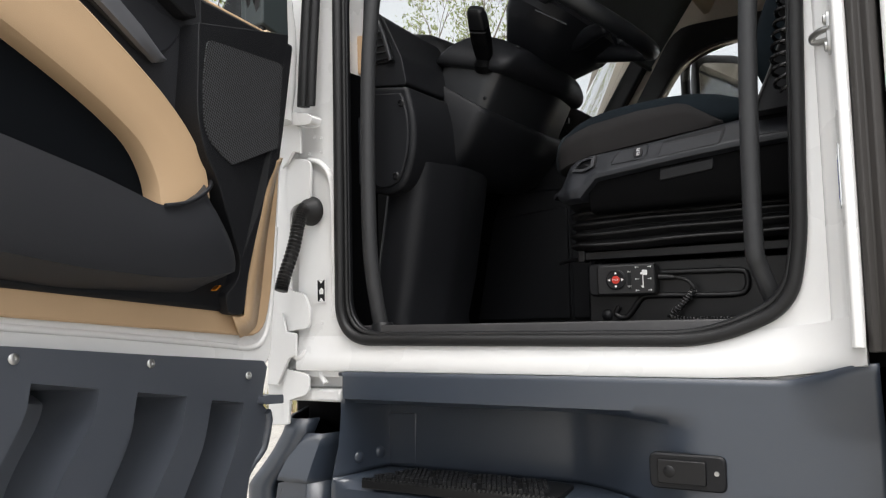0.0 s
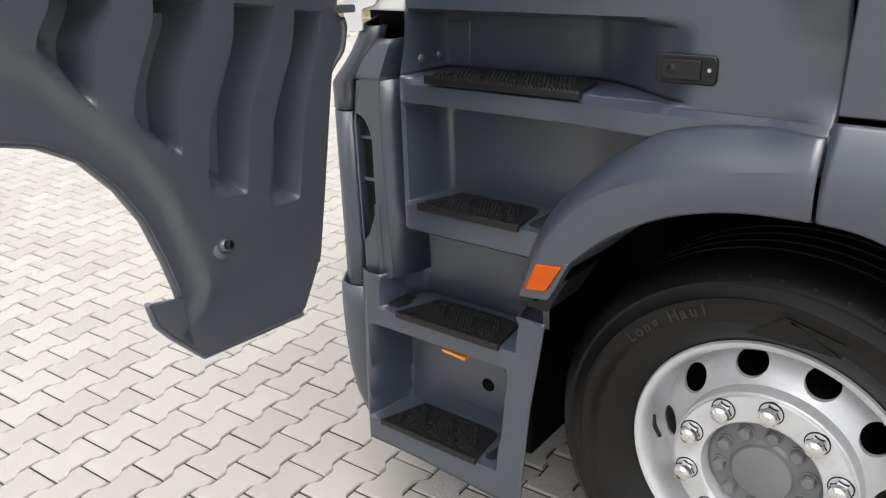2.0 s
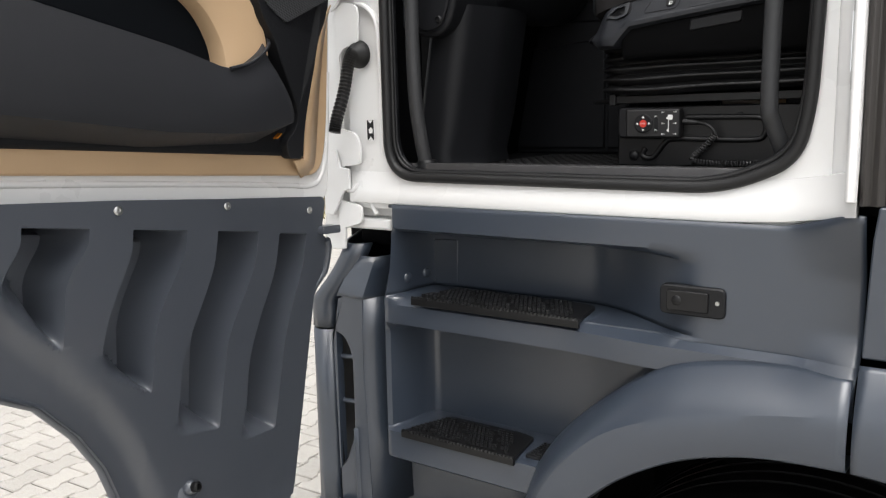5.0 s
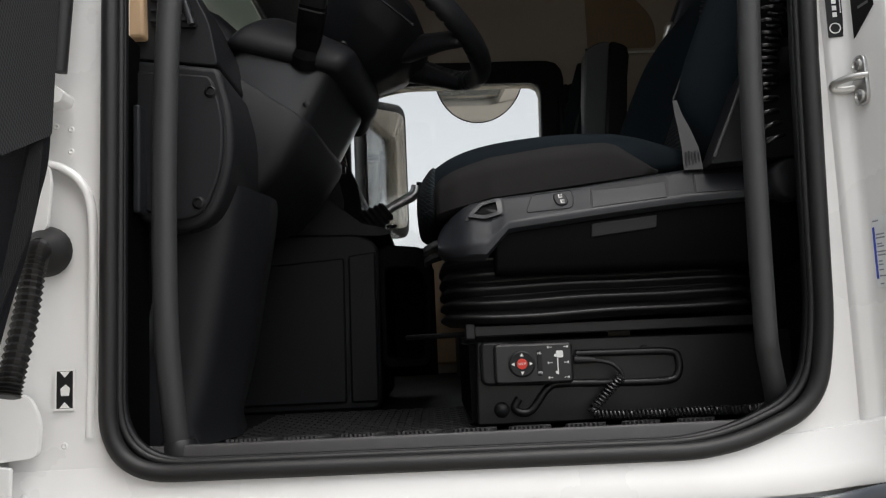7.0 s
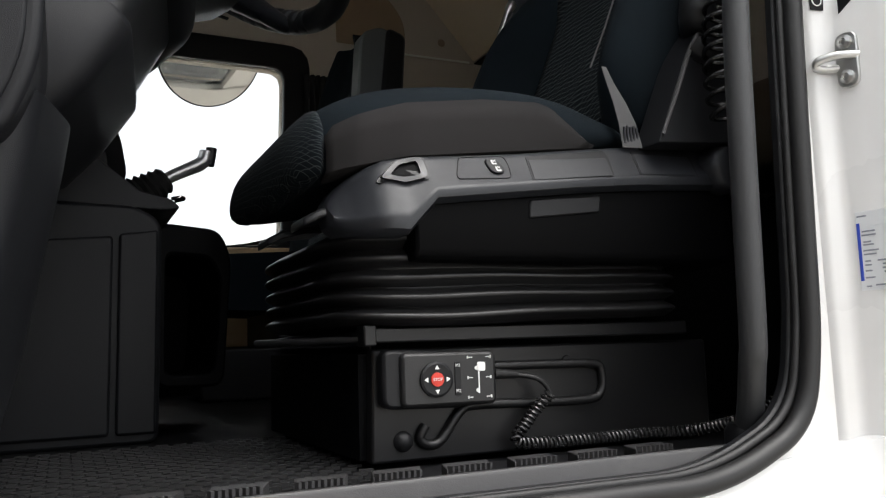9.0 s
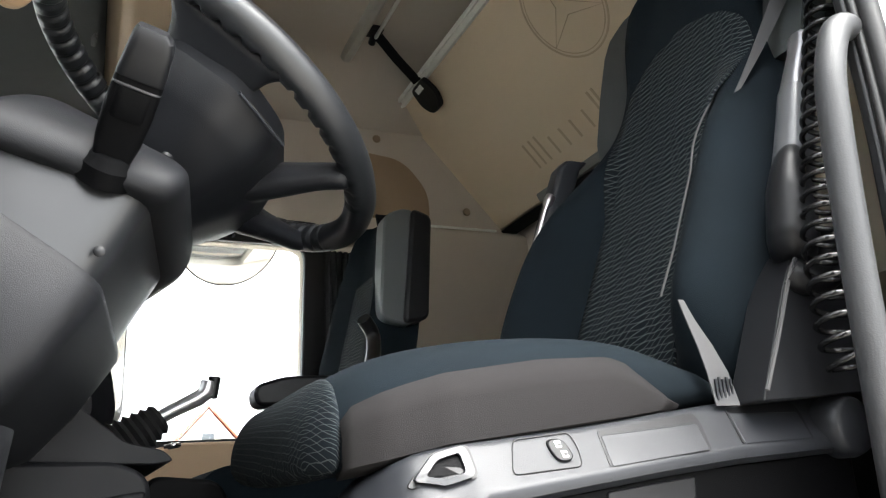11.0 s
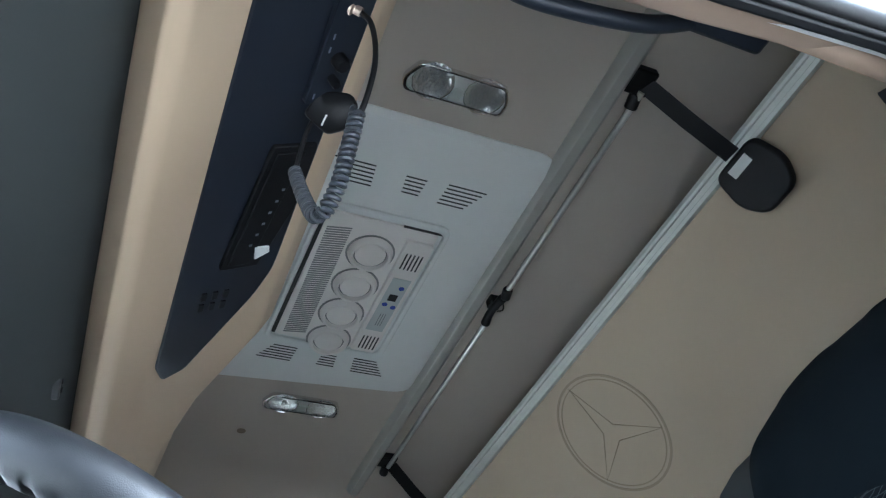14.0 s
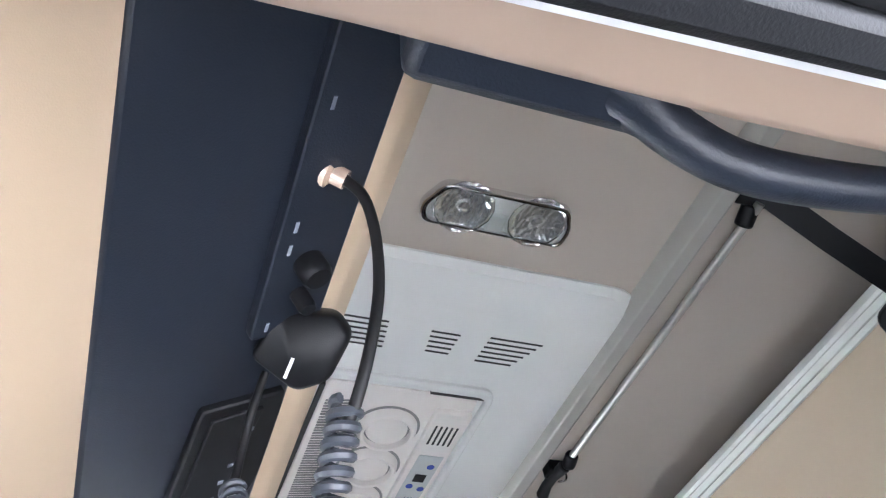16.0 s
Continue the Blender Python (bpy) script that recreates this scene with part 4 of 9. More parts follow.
# window frame of the door and its run channel
bm = B()
fr = [(-0.060, 2.06), (-0.064, 2.32), (0.16, 2.74), (0.27, 2.79), (0.80, 2.83), (0.93, 2.78), (0.97, 2.24)]
tube(bm, [dp(u, -0.035, z) for u, z in [(p.x, p.y) for p in curve([(u, z, 0) for u, z in fr], 5)]], 0.026, 10)
part("window_frame", bm, WHITE, door, "white door window frame")
bm = B()
for n, r in ((-0.010, 0.010), (-0.030, 0.008)):
    tube(bm, [dp(u + 0.110, n, z - 0.02) for u, z in [(p.x, p.y) for p in curve([(u, z, 0) for u, z in fr], 5)]], r, 8)
part("window_channel", bm, RUBBER, door, "black rubber window channel")
bm = B()
door_prism(bm, [(-0.02, 2.22), (0.18, 2.70), (0.28, 2.76), (0.79, 2.80), (0.91, 2.75), (0.94, 2.24)], -0.040, -0.036)
pane = part("window_pane", bm, GLASS, door, "clear side window")
pane.visible_shadow = False
bm = B()
for dx, w in ((-0.010, 0.013), (0.009, 0.010)):
    tube(bm, [V(0.102 + dx, -0.024, 2.088), V(0.108 + dx, -0.024, 2.17), V(0.117 + dx, -0.022, 2.30), V(0.130 + dx, -0.018, 2.45)], w, 14, flat=0.8)
part("hinge_side_seal", bm, RUBBER, door, "black double-lipped seal on the front edge of the door")
bm = B()
door_prism(bm, rounded([(-0.040, 2.212), (0.045, 2.224), (0.050, 2.52), (-0.034, 2.52)], 0.006), -0.050, 0.004)
part("window_triangle", bm, make("grey_green_window_cover", (0.030, 0.040, 0.042), 0.5, spread=0.06), door, "grey-green cover at the front of the door window", bevel=0.005)
bm = B()
door_prism(bm, rounded([(-0.036, 2.200), (0.040, 2.208), (0.038, 2.214), (-0.034, 2.207)], 0.002), -0.030, 0.008)
part("cream_base", bm, CREAM, door, bevel=0.003)
# tan carrier that frames the dark trim
bm = B()
tan_out = rounded([(0.055, 1.630), (0.95, 1.708), (0.96, 2.235), (0.05, 2.212), (-0.035, 2.205), (0.0, 1.95), (0.028, 1.72)], [0.05, 0.03, 0.02, 0.02, 0.02, 0.1, 0.06])
door_prism(bm, tan_out, -0.006, 0.006)
part("tan_carrier", bm, TAN, door, "tan plastic carrier along the edge of the door trim", bevel=0.004)
bm = B()
dark_out = rounded([(0.100, 1.672), (0.95, 1.742), (0.95, 2.222), (0.05, 2.203), (-0.040, 2.205), (0.010, 1.96), (0.070, 1.78)], [0.014, 0.03, 0.02, 0.02, 0.012, 0.1, 0.06])
door_prism(bm, dark_out, 0.0, 0.016)
part("trim_panel", bm, TRIM_BLACK, door, "dark grained door trim", bevel=0.006)
# door pocket bulge with a rounded end
bm = B()
rows = []
for t in steps(0, 1, 14):
    row = []
    edge = 0.262 - 0.066 * ease(0.98, 0.12, t) + 0.060 * ease(0.11, 0.0, t)
    for u in steps(0.0, 1.0, 30):
        uu = edge + (0.95 - edge) * u ** 1.6
        top = lerp_at([(0.25, 1.890), (0.275, 1.884), (0.30, 1.862), (0.335, 1.842), (0.386, 1.831), (0.50, 1.860), (0.65, 1.889), (0.95, 1.945)], uu)
        low = lerp_at([(0.20, 1.722), (0.28, 1.708), (0.52, 1.714), (0.65, 1.728), (0.95, 1.76)], uu)
        k = ease(edge - 0.004, edge + 0.034, uu) ** 0.6
        n = 0.016 + (0.058 + 0.010 * math.sin(3.14 * t)) * k * ease(-0.02, 0.16, t)
        row.append(dp(uu, n, low + (top - low) * t))
    rows.append(row)
back = [p - DN * (0.045 if i > 4 else 0.010 * i) + V(0, 0, -0.008) for i, p in enumerate(rows[-1])]
rows.append([p - DN * 0.004 + V(0, 0, 0.0015) for p in rows[-1]])
rows.append(back)
loft(bm, rows, closed=False)
part("door_pocket", bm, TRIM_DARK, door, "dark grained door pocket with a rounded end", sharp=50)
bm = B()
rim = [dp(u, n, z) for u, n, z in ((0.262, 0.030, 1.893), (0.266, 0.055, 1.888), (0.280, 0.073, 1.876), (0.305, 0.080, 1.860), (0.340, 0.080, 1.842), (0.386, 0.078, 1.832))]
tube(bm, curve(rim, 5), 0.0032, 8)
part("pocket_rim", bm, CHARCOAL, door)
bm = B()
door_prism(bm, rounded([(0.33, 1.80), (0.95, 1.90), (0.95, 2.15), (0.62, 2.06), (0.46, 1.985), (0.36, 1.90)], 0.01), 0.010, 0.0205)
part("pocket_hollow", bm, make("black_pocket_felt", (0.004, 0.005, 0.0065), 0.95, spread=0.15, spec=0.08), door, "black felt-lined hollow behind the armrest")
# tan armrest: a band that sweeps down into the pocket
UP = curve([(0.262, 1.862, 0), (0.275, 1.913, 0), (0.312, 1.960, 0), (0.362, 2.002, 0), (0.415, 2.036, 0), (0.470, 2.068, 0), (0.530, 2.100, 0), (0.640, 2.148, 0), (0.95, 2.215, 0)], 5)
DOWN = curve([(0.368, 1.812, 0), (0.374, 1.868, 0), (0.405, 1.918, 0), (0.455, 1.952, 0), (0.515, 1.982, 0), (0.580, 2.010, 0), (0.641, 2.034, 0), (0.74, 2.070, 0), (0.95, 2.120, 0)], 5)
bm = B()
rows = []
for p, q in zip(UP, DOWN):
    row = []
    for t, n in ((-0.02, 0.018), (0.0, 0.050), (0.03, 0.058), (0.09, 0.063), (0.12, 0.062), (0.5, 0.060), (0.86, 0.056), (0.96, 0.050), (1.0, 0.040), (1.0, 0.018)):
        c = p.lerp(q, t)
        row.append(dp(c.x, n, c.y))
    rows.append(row)
loft(bm, rows, closed=False)
part("armrest", bm, TAN, door, "tan grab handle that sweeps down into the pocket", sharp=28)
# deep speaker housing with its grille, tan on the side towards the hinge, and the upper shoulder
bm = B()
door_prism(bm, rounded([(0.069, 2.183), (0.071, 2.161), (0.092, 2.104), (0.105, 1.966), (0.112, 1.931), (0.144, 1.887), (0.151, 1.794), (0.144, 1.684), (0.151, 1.671), (0.186, 1.674), (0.198, 1.706), (0.171, 1.729), (0.173, 1.76), (0.24, 1.838), (0.271, 1.888), (0.298, 1.923), (0.317, 1.979), (0.312, 2.128)], [0.004, 0.004, 0.03, 0.02, 0.02, 0.03, 0.1, 0.01, 0.006, 0.01, 0.01, 0.02, 0.02, 0.05, 0.02, 0.02, 0.05, 0.004]), 0.010, lambda u, z: 0.030 + 0.048 * ease(1.66, 1.90, z))
part("speaker_housing", bm, TRIM_BLACK, door, "dark grained speaker housing", bevel=0.003, seg=3)
bm = B()
loft(bm, [[dp(p[0], 0.025 + 0.048 * ease(1.66, 1.90, p[1]), p[1]) for p in curve([(u, z, 0) for u, z in [(0.103, 1.943), (0.136, 1.888), (0.143, 1.795), (0.136, 1.684), (0.144, 1.67), (0.169, 1.669)]], 5)], [dp(p[0], 0.006, p[1]) for p in curve([(u, z, 0) for u, z in [(-0.01, 1.974), (0.015, 1.924), (0.047, 1.804), (0.074, 1.669), (0.094, 1.643), (0.125, 1.632)]], 5)]], closed=False)
part("tan_side", bm, TAN, door, "tan side of the door trim", solid=0.003)
bm = B()
door_prism(bm, rounded([(0.294, 2.106), (0.092, 2.12), (0.111, 1.964), (0.238, 1.914), (0.303, 1.95), (0.305, 2.048)], [0.012, 0.012, 0.006, 0.006, 0.03, 0.06]), 0.074, 0.0805)
part("speaker_grille", bm, GRILLE, door, "black perforated speaker grille")
bm = B()
rows = []
for u in steps(0.232, 0.95, 20):
    z0 = lerp_at([(0.232, 1.95), (0.262, 1.945), (0.30, 1.965), (0.362, 2.008), (0.415, 2.042), (0.53, 2.106), (0.95, 2.20)], u)
    k = ease(0.228, 0.275, u)
    rows.append([dp(u, 0.012, z0), dp(u, 0.012 + 0.020 * k, z0 + 0.004), dp(u, 0.014 + 0.024 * k, z0 + 0.4 * (2.222 - z0)), dp(u, 0.014 + 0.030 * k, 2.205), dp(u, 0.010 + 0.022 * k, 2.224), dp(u, 0.0, 2.228)])
loft(bm, rows, closed=False)
part("shoulder", bm, TRIM_DARK, door, "dark upper door shoulder", sharp=40)
# scooped bowl with the door opener and the switch block above it
bm = B()
bowl = rounded([(0.292, 2.150), (0.330, 2.082), (0.385, 2.058), (0.60, 2.165), (0.60, 2.215), (0.31, 2.205)], [0.02, 0.04, 0.02, 0.02, 0.01, 0.02])
door_prism(bm, bowl, 0.030, 0.0405)
part("opener_bowl", bm, make("smooth_trim_bowl", (0.020, 0.021, 0.025), 0.38, spread=0.08), door, "smooth bowl round the door opener", bevel=0.008, seg=4)
bm = B()
lever = [(0.352, 2.062, 0.044), (0.372, 2.060, 0.050), (0.415, 2.083, 0.054), (0.470, 2.112, 0.056), (0.540, 2.148, 0.055), (0.60, 2.175, 0.050)]
rows = []
for i, (u, z, n) in enumerate(lever):
    w = (0.004, 0.011, 0.015, 0.016, 0.016, 0.016)[i]
    rows.append([dp(u - 0.5 * s * w, n + h, z + 0.85 * s * w) for s, h in ((-1, -0.006), (-0.9, 0.002), (0, 0.006), (0.9, 0.002), (1, -0.006))])
loft(bm, rows)
part("door_opener", bm, make("satin_grey_opener", (0.16, 0.165, 0.18), 0.32, metal=0.4, spread=0.05), door, "satin grey door opener lever", sharp=50)
bm = B()
door_prism(bm, rounded([(0.300, 2.140), (0.325, 2.136), (0.43, 2.178), (0.60, 2.235), (0.60, 2.262), (0.315, 2.215)], 0.006), 0.038, 0.066)
part("switch_block", bm, BLACK, door, "black block of window switches", bevel=0.004)
bm = B()
door_prism(bm, rounded([(0.199, 1.7205), (0.213, 1.712), (0.2145, 1.7138), (0.2005, 1.7223)], 0.0006), 0.014, 0.026)
part("exit_lamp", bm, AMBER, door, "small amber exit lamp under the pocket")

# grey lower skirt of the door with moulded channels
SK = 0.21
# each channel: its two edges at the head, the edges at the foot, and head and foot heights
CH = [(0.735, 0.628, 0.765, 0.665, 1.551, 1.410), (0.545, 0.432, 0.592, 0.487, 1.551, 1.300), (0.355, 0.246, 0.418, 0.306, 1.551, 1.165), (0.180, 0.092, 0.232, 0.126, 1.548, 1.095)]
RISE = {1.410: 0.050, 1.300: 0.070, 1.165: 0.026, 1.095: 0.012}


def clamp(x):
    return max(0.0, min(1.0, x))


ARC = [(0.487, 0.990), (0.495, 1.015), (0.525, 1.092), (0.574, 1.198), (0.629, 1.277), (0.697, 1.349), (0.77, 1.392), (0.86, 1.42), (0.95, 1.43)]
ARCLINE = []
for p_, q_ in zip(ARC, ARC[1:]):
    ARCLINE += [(p_[0] + (q_[0] - p_[0]) * i / 8, p_[1] + (q_[1] - p_[1]) * i / 8) for i in range(8)]


def raked(u, z):
    """Height on the skirt of a row: the rows climb away from the hinge towards the top."""
    return z + 0.16 * (u - 0.30) * ease(1.36, 1.50, z)


def skirt_edge(z):
    """The skirt's edge beside the hinges."""
    return lerp_at([(0.90, 0.024), (1.10, 0.028), (1.30, 0.034), (1.37, 0.036), (1.40, 0.026), (1.43, 0.010), (1.455, 0.002), (1.515, 0.002), (1.53, 0.004), (1.548, 0.032), (1.56, 0.037)], z)


def skirt_n(u, z, row=None):
    n = -SK * (1.60 - z)
    z = z if row is None else row
    for h1, h0, f1, f0, zt, zb in CH:
        if z > zt + 0.01 or z < zb - 0.02:
            continue
        t = clamp((zt - z) / (zt - zb))
        bend = ease(0.10, 0.62, t)
        lo, hi = h0 + (f0 - h0) * bend, h1 + (f1 - h1) * bend
        a = (u - lo) / (hi - lo)
        wall = lerp_at([(0.0, 0.16), (0.25, 0.34), (0.45, 0.20), (0.56, 0.12), (0.62, 0.26), (1.0, 0.30)], t)
        foot = zb + RISE[zb] * clamp(a)
        ramp = clamp((z - foot) / (0.024 + 0.075 * clamp(a)))
        inside = clamp((a + 0.02) / 0.09) * clamp((1.0 - a) / wall) * clamp((zt - z) / 0.004) * ramp
        inside = inside * inside * (3 - 2 * inside) * 0.2 + inside * 0.8
        n -= (0.098 - 0.026 * t + 0.040 * ease(0.10, 0.0, t)) * inside
    near = min(((u - p[0]) ** 2 + (z - p[1]) ** 2) for p in ARCLINE) ** 0.5
    n -= 0.012 * ease(0.080, 0.035, near) + 0.010 * ease(0.80, 0.90, z) * ease(1.02, 0.95, z) * ease(0.05, 0.10, u) * ease(0.44, 0.36, u) * 0.4
    return n


def skirt_top(u):
    return lerp_at([(0.02, 1.560), (0.037, 1.574), (0.042, 1.582), (0.052, 1.587), (0.075, 1.589), (0.345, 1.615), (0.577, 1.639), (0.95, 1.672)], u)


def skirt_bottom(u):
    if u <= 0.487:
        return lerp_at([(0.02, 0.93), (0.035, 0.875), (0.082, 0.757), (0.425, 0.812), (0.487, 0.880)], u)
    return lerp_at([(0.487, 0.992), (0.495, 1.015), (0.525, 1.092), (0.574, 1.198), (0.629, 1.277), (0.697, 1.349), (0.77, 1.392), (0.86, 1.42), (0.95, 1.43)], u)


def skirt_us(z):
    """Steps along the door at a height, laid so that they follow the channels' edges."""
    keys = [skirt_edge(z)]
    for h1, h0, f1, f0, zt, zb in reversed(CH):
        t = clamp((zt - z) / (zt - zb))
        bend = ease(0.10, 0.62, t)
        lo, hi = h0 + (f0 - h0) * bend, h1 + (f1 - h1) * bend
        wall = lerp_at([(0.0, 0.16), (0.25, 0.34), (0.45, 0.20), (0.56, 0.12), (0.62, 0.26), (1.0, 0.30)], t)
        keys += [lo + (hi - lo) * q for q in (-0.02, 0.025, 0.07, 0.5 * (1.07 - wall), 1.0 - wall, 1.0 - wall * 0.5, 1.0)]
    keys.append(0.95)
    out = []
    for p, q in zip(keys, keys[1:]):
        out += [p + (q - p) * i / 4 for i in range(4)]
    return out + [0.95]


heights = set(steps(0.757, 1.674, 330))
for c_ in CH:
    heights |= {c_[4] + 0.0002, c_[4] - 0.003, c_[4] - 0.006}
bm = B()
rows = []
for z in sorted(heights):
    row = []
    for u in skirt_us(z):
        zz = max(skirt_bottom(u), min(skirt_top(u), raked(u, z)))
        row.append(dp(u, skirt_n(u, zz, z) + 0.004, zz))
    rows.append(row)
g = [[bm.verts.new(p) for p in row] for row in rows]
for r0, r1 in zip(g, g[1:]):
    for k in range(len(r0) - 1):
        q = (r0[k], r0[k + 1], r1[k + 1], r1[k])
        if max((q[0].co - q[3].co).length, (q[1].co - q[2].co).length) > 1e-5:
            bm.faces.new(q)
bmesh.ops.remove_doubles(bm, verts=bm.verts, dist=2e-5)
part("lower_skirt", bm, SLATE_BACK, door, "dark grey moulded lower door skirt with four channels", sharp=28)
bm = B()
toe = [(0.45, 0.845), (0.558, 0.962), (0.577, 1.018), (0.487, 0.992)]
door_prism(bm, toe, lambda u, z: -SK * (1.6 - z) - 0.012, lambda u, z: -SK * (1.6 - z) + 0.004)
part("skirt_toe", bm, SLATE_BACK, door, bevel=0.004)
bm = B()
tube(bm, [dp(u, skirt_n(u, z), z) for u, z in ARCLINE], 0.008, 8)
tube(bm, [dp(u, -SK * (1.6 - z), z) for u, z in ((0.082, 0.760), (0.25, 0.786), (0.425, 0.815), (0.52, 0.915), (0.558, 0.962), (0.577, 1.018))], 0.007, 8)
tube(bm, [dp(skirt_edge(z) + 0.004, -SK * (1.6 - z) - 0.004, raked(0.02, z)) for z in steps(0.89, 1.535, 40)], 0.008, 8)
door_prism(bm, rounded([(-0.012, 1.502), (0.050, 1.507), (0.050, 1.523), (-0.012, 1.519)], 0.005), -0.030, 0.0)
part("skirt_rim", bm, SLATE_BACK, door, "rolled rim of the door skirt")
bm = B()
c = dp(0.376, skirt_n(0.376, 1.07), 1.070)
ax = (DN + V(0, 0, 0.2)).normalized()
lathe(bm, [(0.030, 0.0), (0.026, 0.006), (0.018, 0.008), (0.015, 0.006), (0.013, 0.016), (0.010, 0.018)], c, ax, 20)
part("stud_base", bm, SLATE_BACK, door)
bm = B()
lathe(bm, [(0.010, 0.010), (0.010, 0.028), (0.006, 0.030), (0.006, 0.022), (0.0, 0.022)], c, ax, 16)
part("rubber_stop", bm, RUBBER, door, "black rubber door stop")
for u, z in ((0.577, 1.624), (0.338, 1.602), (0.090, 1.563), (0.82, 1.645)):
    bm = B()
    lathe(bm, [(0.0, 0.0015), (0.0026, 0.0015), (0.003, 0.0032), (0.0058, 0.0030), (0.0076, 0.0018), (0.0080, 0.0)], dp(u, 0.004 - SK * (1.6 - z), z), DN + V(0, 0, 0.2), 20)
    part("skirt_screw", bm, STEEL, door, "zinc-plated screw")

# steel hinges between the pillar and the door's edge, and the cable tube
def hinge_plate(outline, r, y, thick=0.007, name="hinge_plate"):
    """An upright white plate parallel to the pillar: outline in (along the cab, height)."""
    bm = B()
    prism(bm, rounded(outline, r, 4), "y", y, y + thick)
    return part(name, bm, WHITE, door, "white painted steel hinge plate", bevel=0.002, seg=3)


hinge_plate([(0.034, 1.992), (0.069, 1.987), (0.095, 1.979), (0.098, 1.958), (0.094, 1.906), (0.088, 1.899), (0.054, 1.892), (0.041, 1.879), (0.04, 1.763), (0.034, 1.763)], [0.002, 0.004, 0.008, 0.004, 0.006, 0.006, 0.012, 0.010, 0.001, 0.001], -0.012)
hinge_plate([(0.054, 2.082), (0.108, 2.071), (0.12, 2.063), (0.117, 2.051), (0.108, 2.048), (0.071, 2.051)], 0.004, -0.03, 0.030, "hinge_bracket")
hinge_plate([(0.031, 2.105), (0.049, 2.08), (0.059, 2.062), (0.079, 2.048), (0.08, 1.995), (0.061, 2.001), (0.047, 1.982), (0.03, 1.97), (0.021, 1.972)], 0.003, -0.022)
hinge_plate([(0.015, 1.767), (0.028, 1.738), (0.033, 1.724), (0.049, 1.716), (0.075, 1.712), (0.089, 1.682), (0.086, 1.645), (0.078, 1.641), (0.029, 1.636), (0.015, 1.636)], [0.002, 0.006, 0.010, 0.008, 0.012, 0.012, 0.010, 0.006, 0.003, 0.001], -0.012)
hinge_plate([(0.006, 1.674), (0.025, 1.674), (0.034, 1.636), (0.061, 1.632), (0.06, 1.587), (0.044, 1.583), (0.031, 1.564), (0.01, 1.528), (-0.019, 1.528)], 0.003, -0.022)
hinge_plate([(0.022, 1.561), (0.07, 1.553), (0.084, 1.548), (0.084, 1.518), (0.076, 1.509), (0.034, 1.498), (0.03, 1.45), (0.016, 1.448), (0.015, 1.554)], [0.004, 0.004, 0.006, 0.008, 0.006, 0.003, 0.002, 0.002, 0.003], -0.012)
hinge_plate([(-0.032, 1.444), (0.022, 1.448), (0.022, 1.582), (0.035, 1.618), (0.035, 2.074), (-0.011, 2.074), (-0.032, 1.598)], 0.002, -0.005, 0.006, "hinge_web")
for z, x in ((1.608, 0.052),):
    bm = B()
    tube(bm, curve([(x - 0.018, -0.004, z - 0.010), (x - 0.008, -0.008, z - 0.022), (x + 0.008, -0.008, z - 0.024), (x + 0.018, -0.002, z - 0.010)], 5), 0.0055, 10)
    part("check_strap", bm, WHITE, door)
hose = thing("cable_tube", "black corrugated cable tube between door and pillar", "cable tube", (0.1, -0.05, 1.72))
pts = curve([(0.088, 0.0, 1.878), (0.092, -0.028, 1.876), (0.094, -0.045, 1.850), (0.095, -0.062, 1.800), (0.097, -0.090, 1.745), (0.096, -0.100, 1.715)], 14)
rs = [0.0125 + (0.0016 if i % 2 else -0.0012) for i in range(len(pts))]
bm = B()
tube(bm, pts, rs, 12)
part("corrugated_tube", bm, RUBBER, hose, sharp=20)
bm = B()
lathe(bm, [(0.014, 0.03), (0.018, 0.022), (0.026, 0.012), (0.030, 0.004), (0.030, 0.0)], (0.088, 0.002, 1.878), (0, -1, 0), 24)
part("grommet", bm, RUBBER, hose)

# small sticker on the pillar: black with white marks
st = thing("warning_sticker", "small black and white warning sticker on the white pillar", "sticker", (0.105, 0.0, 1.69))
bm = B()
prism(bm, [(0.1005, 1.694), (0.1205, 1.694), (0.1205, 1.738), (0.1005, 1.738)], "y", 0.0002, 0.0025)
part("backing", bm, BLACK, st)
bm = B()
prism(bm, [(0.1065, 1.709), (0.1155, 1.709), (0.1165, 1.718), (0.1115, 1.722), (0.1055, 1.717)], "y", -0.0003, 0.0004)
for z0, z1 in ((1.695, 1.702), (1.730, 1.737)):
    prism(bm, [(0.1045, z0 if z0 < 1.7 else z1), (0.1165, z0 if z0 < 1.7 else z1), (0.1105, z1 if z0 < 1.7 else z0)], "y", -0.0003, 0.0004)
part("white_mark", bm, PRINT, st)
bm = B()
ring(bm, [(0.0990, 1.6925), (0.1220, 1.6925), (0.1220, 1.7395), (0.0990, 1.7395)], [(0.1010, 1.6945), (0.1200, 1.6945), (0.1200, 1.7375), (0.1010, 1.7375)], "y", -0.0003, 0.001)
part("white_border", bm, PRINT, st)

# lock striker on the rear post
sk = thing("door_striker", "steel door striker loop screwed to the white rear post", "striker", (1.066, -0.03, 2.02))
face = V(-0.993, -0.118, 0).normalized()
side = V(0.118, -0.993, 0).normalized()
c = V(1.0602, -0.032, 2.038)
bm = B()
out = rounded([(-0.012, -0.030), (0.012, -0.030), (0.012, 0.030), (-0.012, 0.030)], 0.011)
lo = [bm.verts.new(c + side * a + V(0, 0, b)) for a, b in out]
hi = [bm.verts.new(c + side * a + V(0, 0, b) + face * 0.005) for a, b in out]
bm.faces.new(lo)
bm.faces.new(hi[::-1])
for i in range(len(out)):
    j = (i + 1) % len(out)
    bm.faces.new((lo[i], hi[i], hi[j], lo[j]))
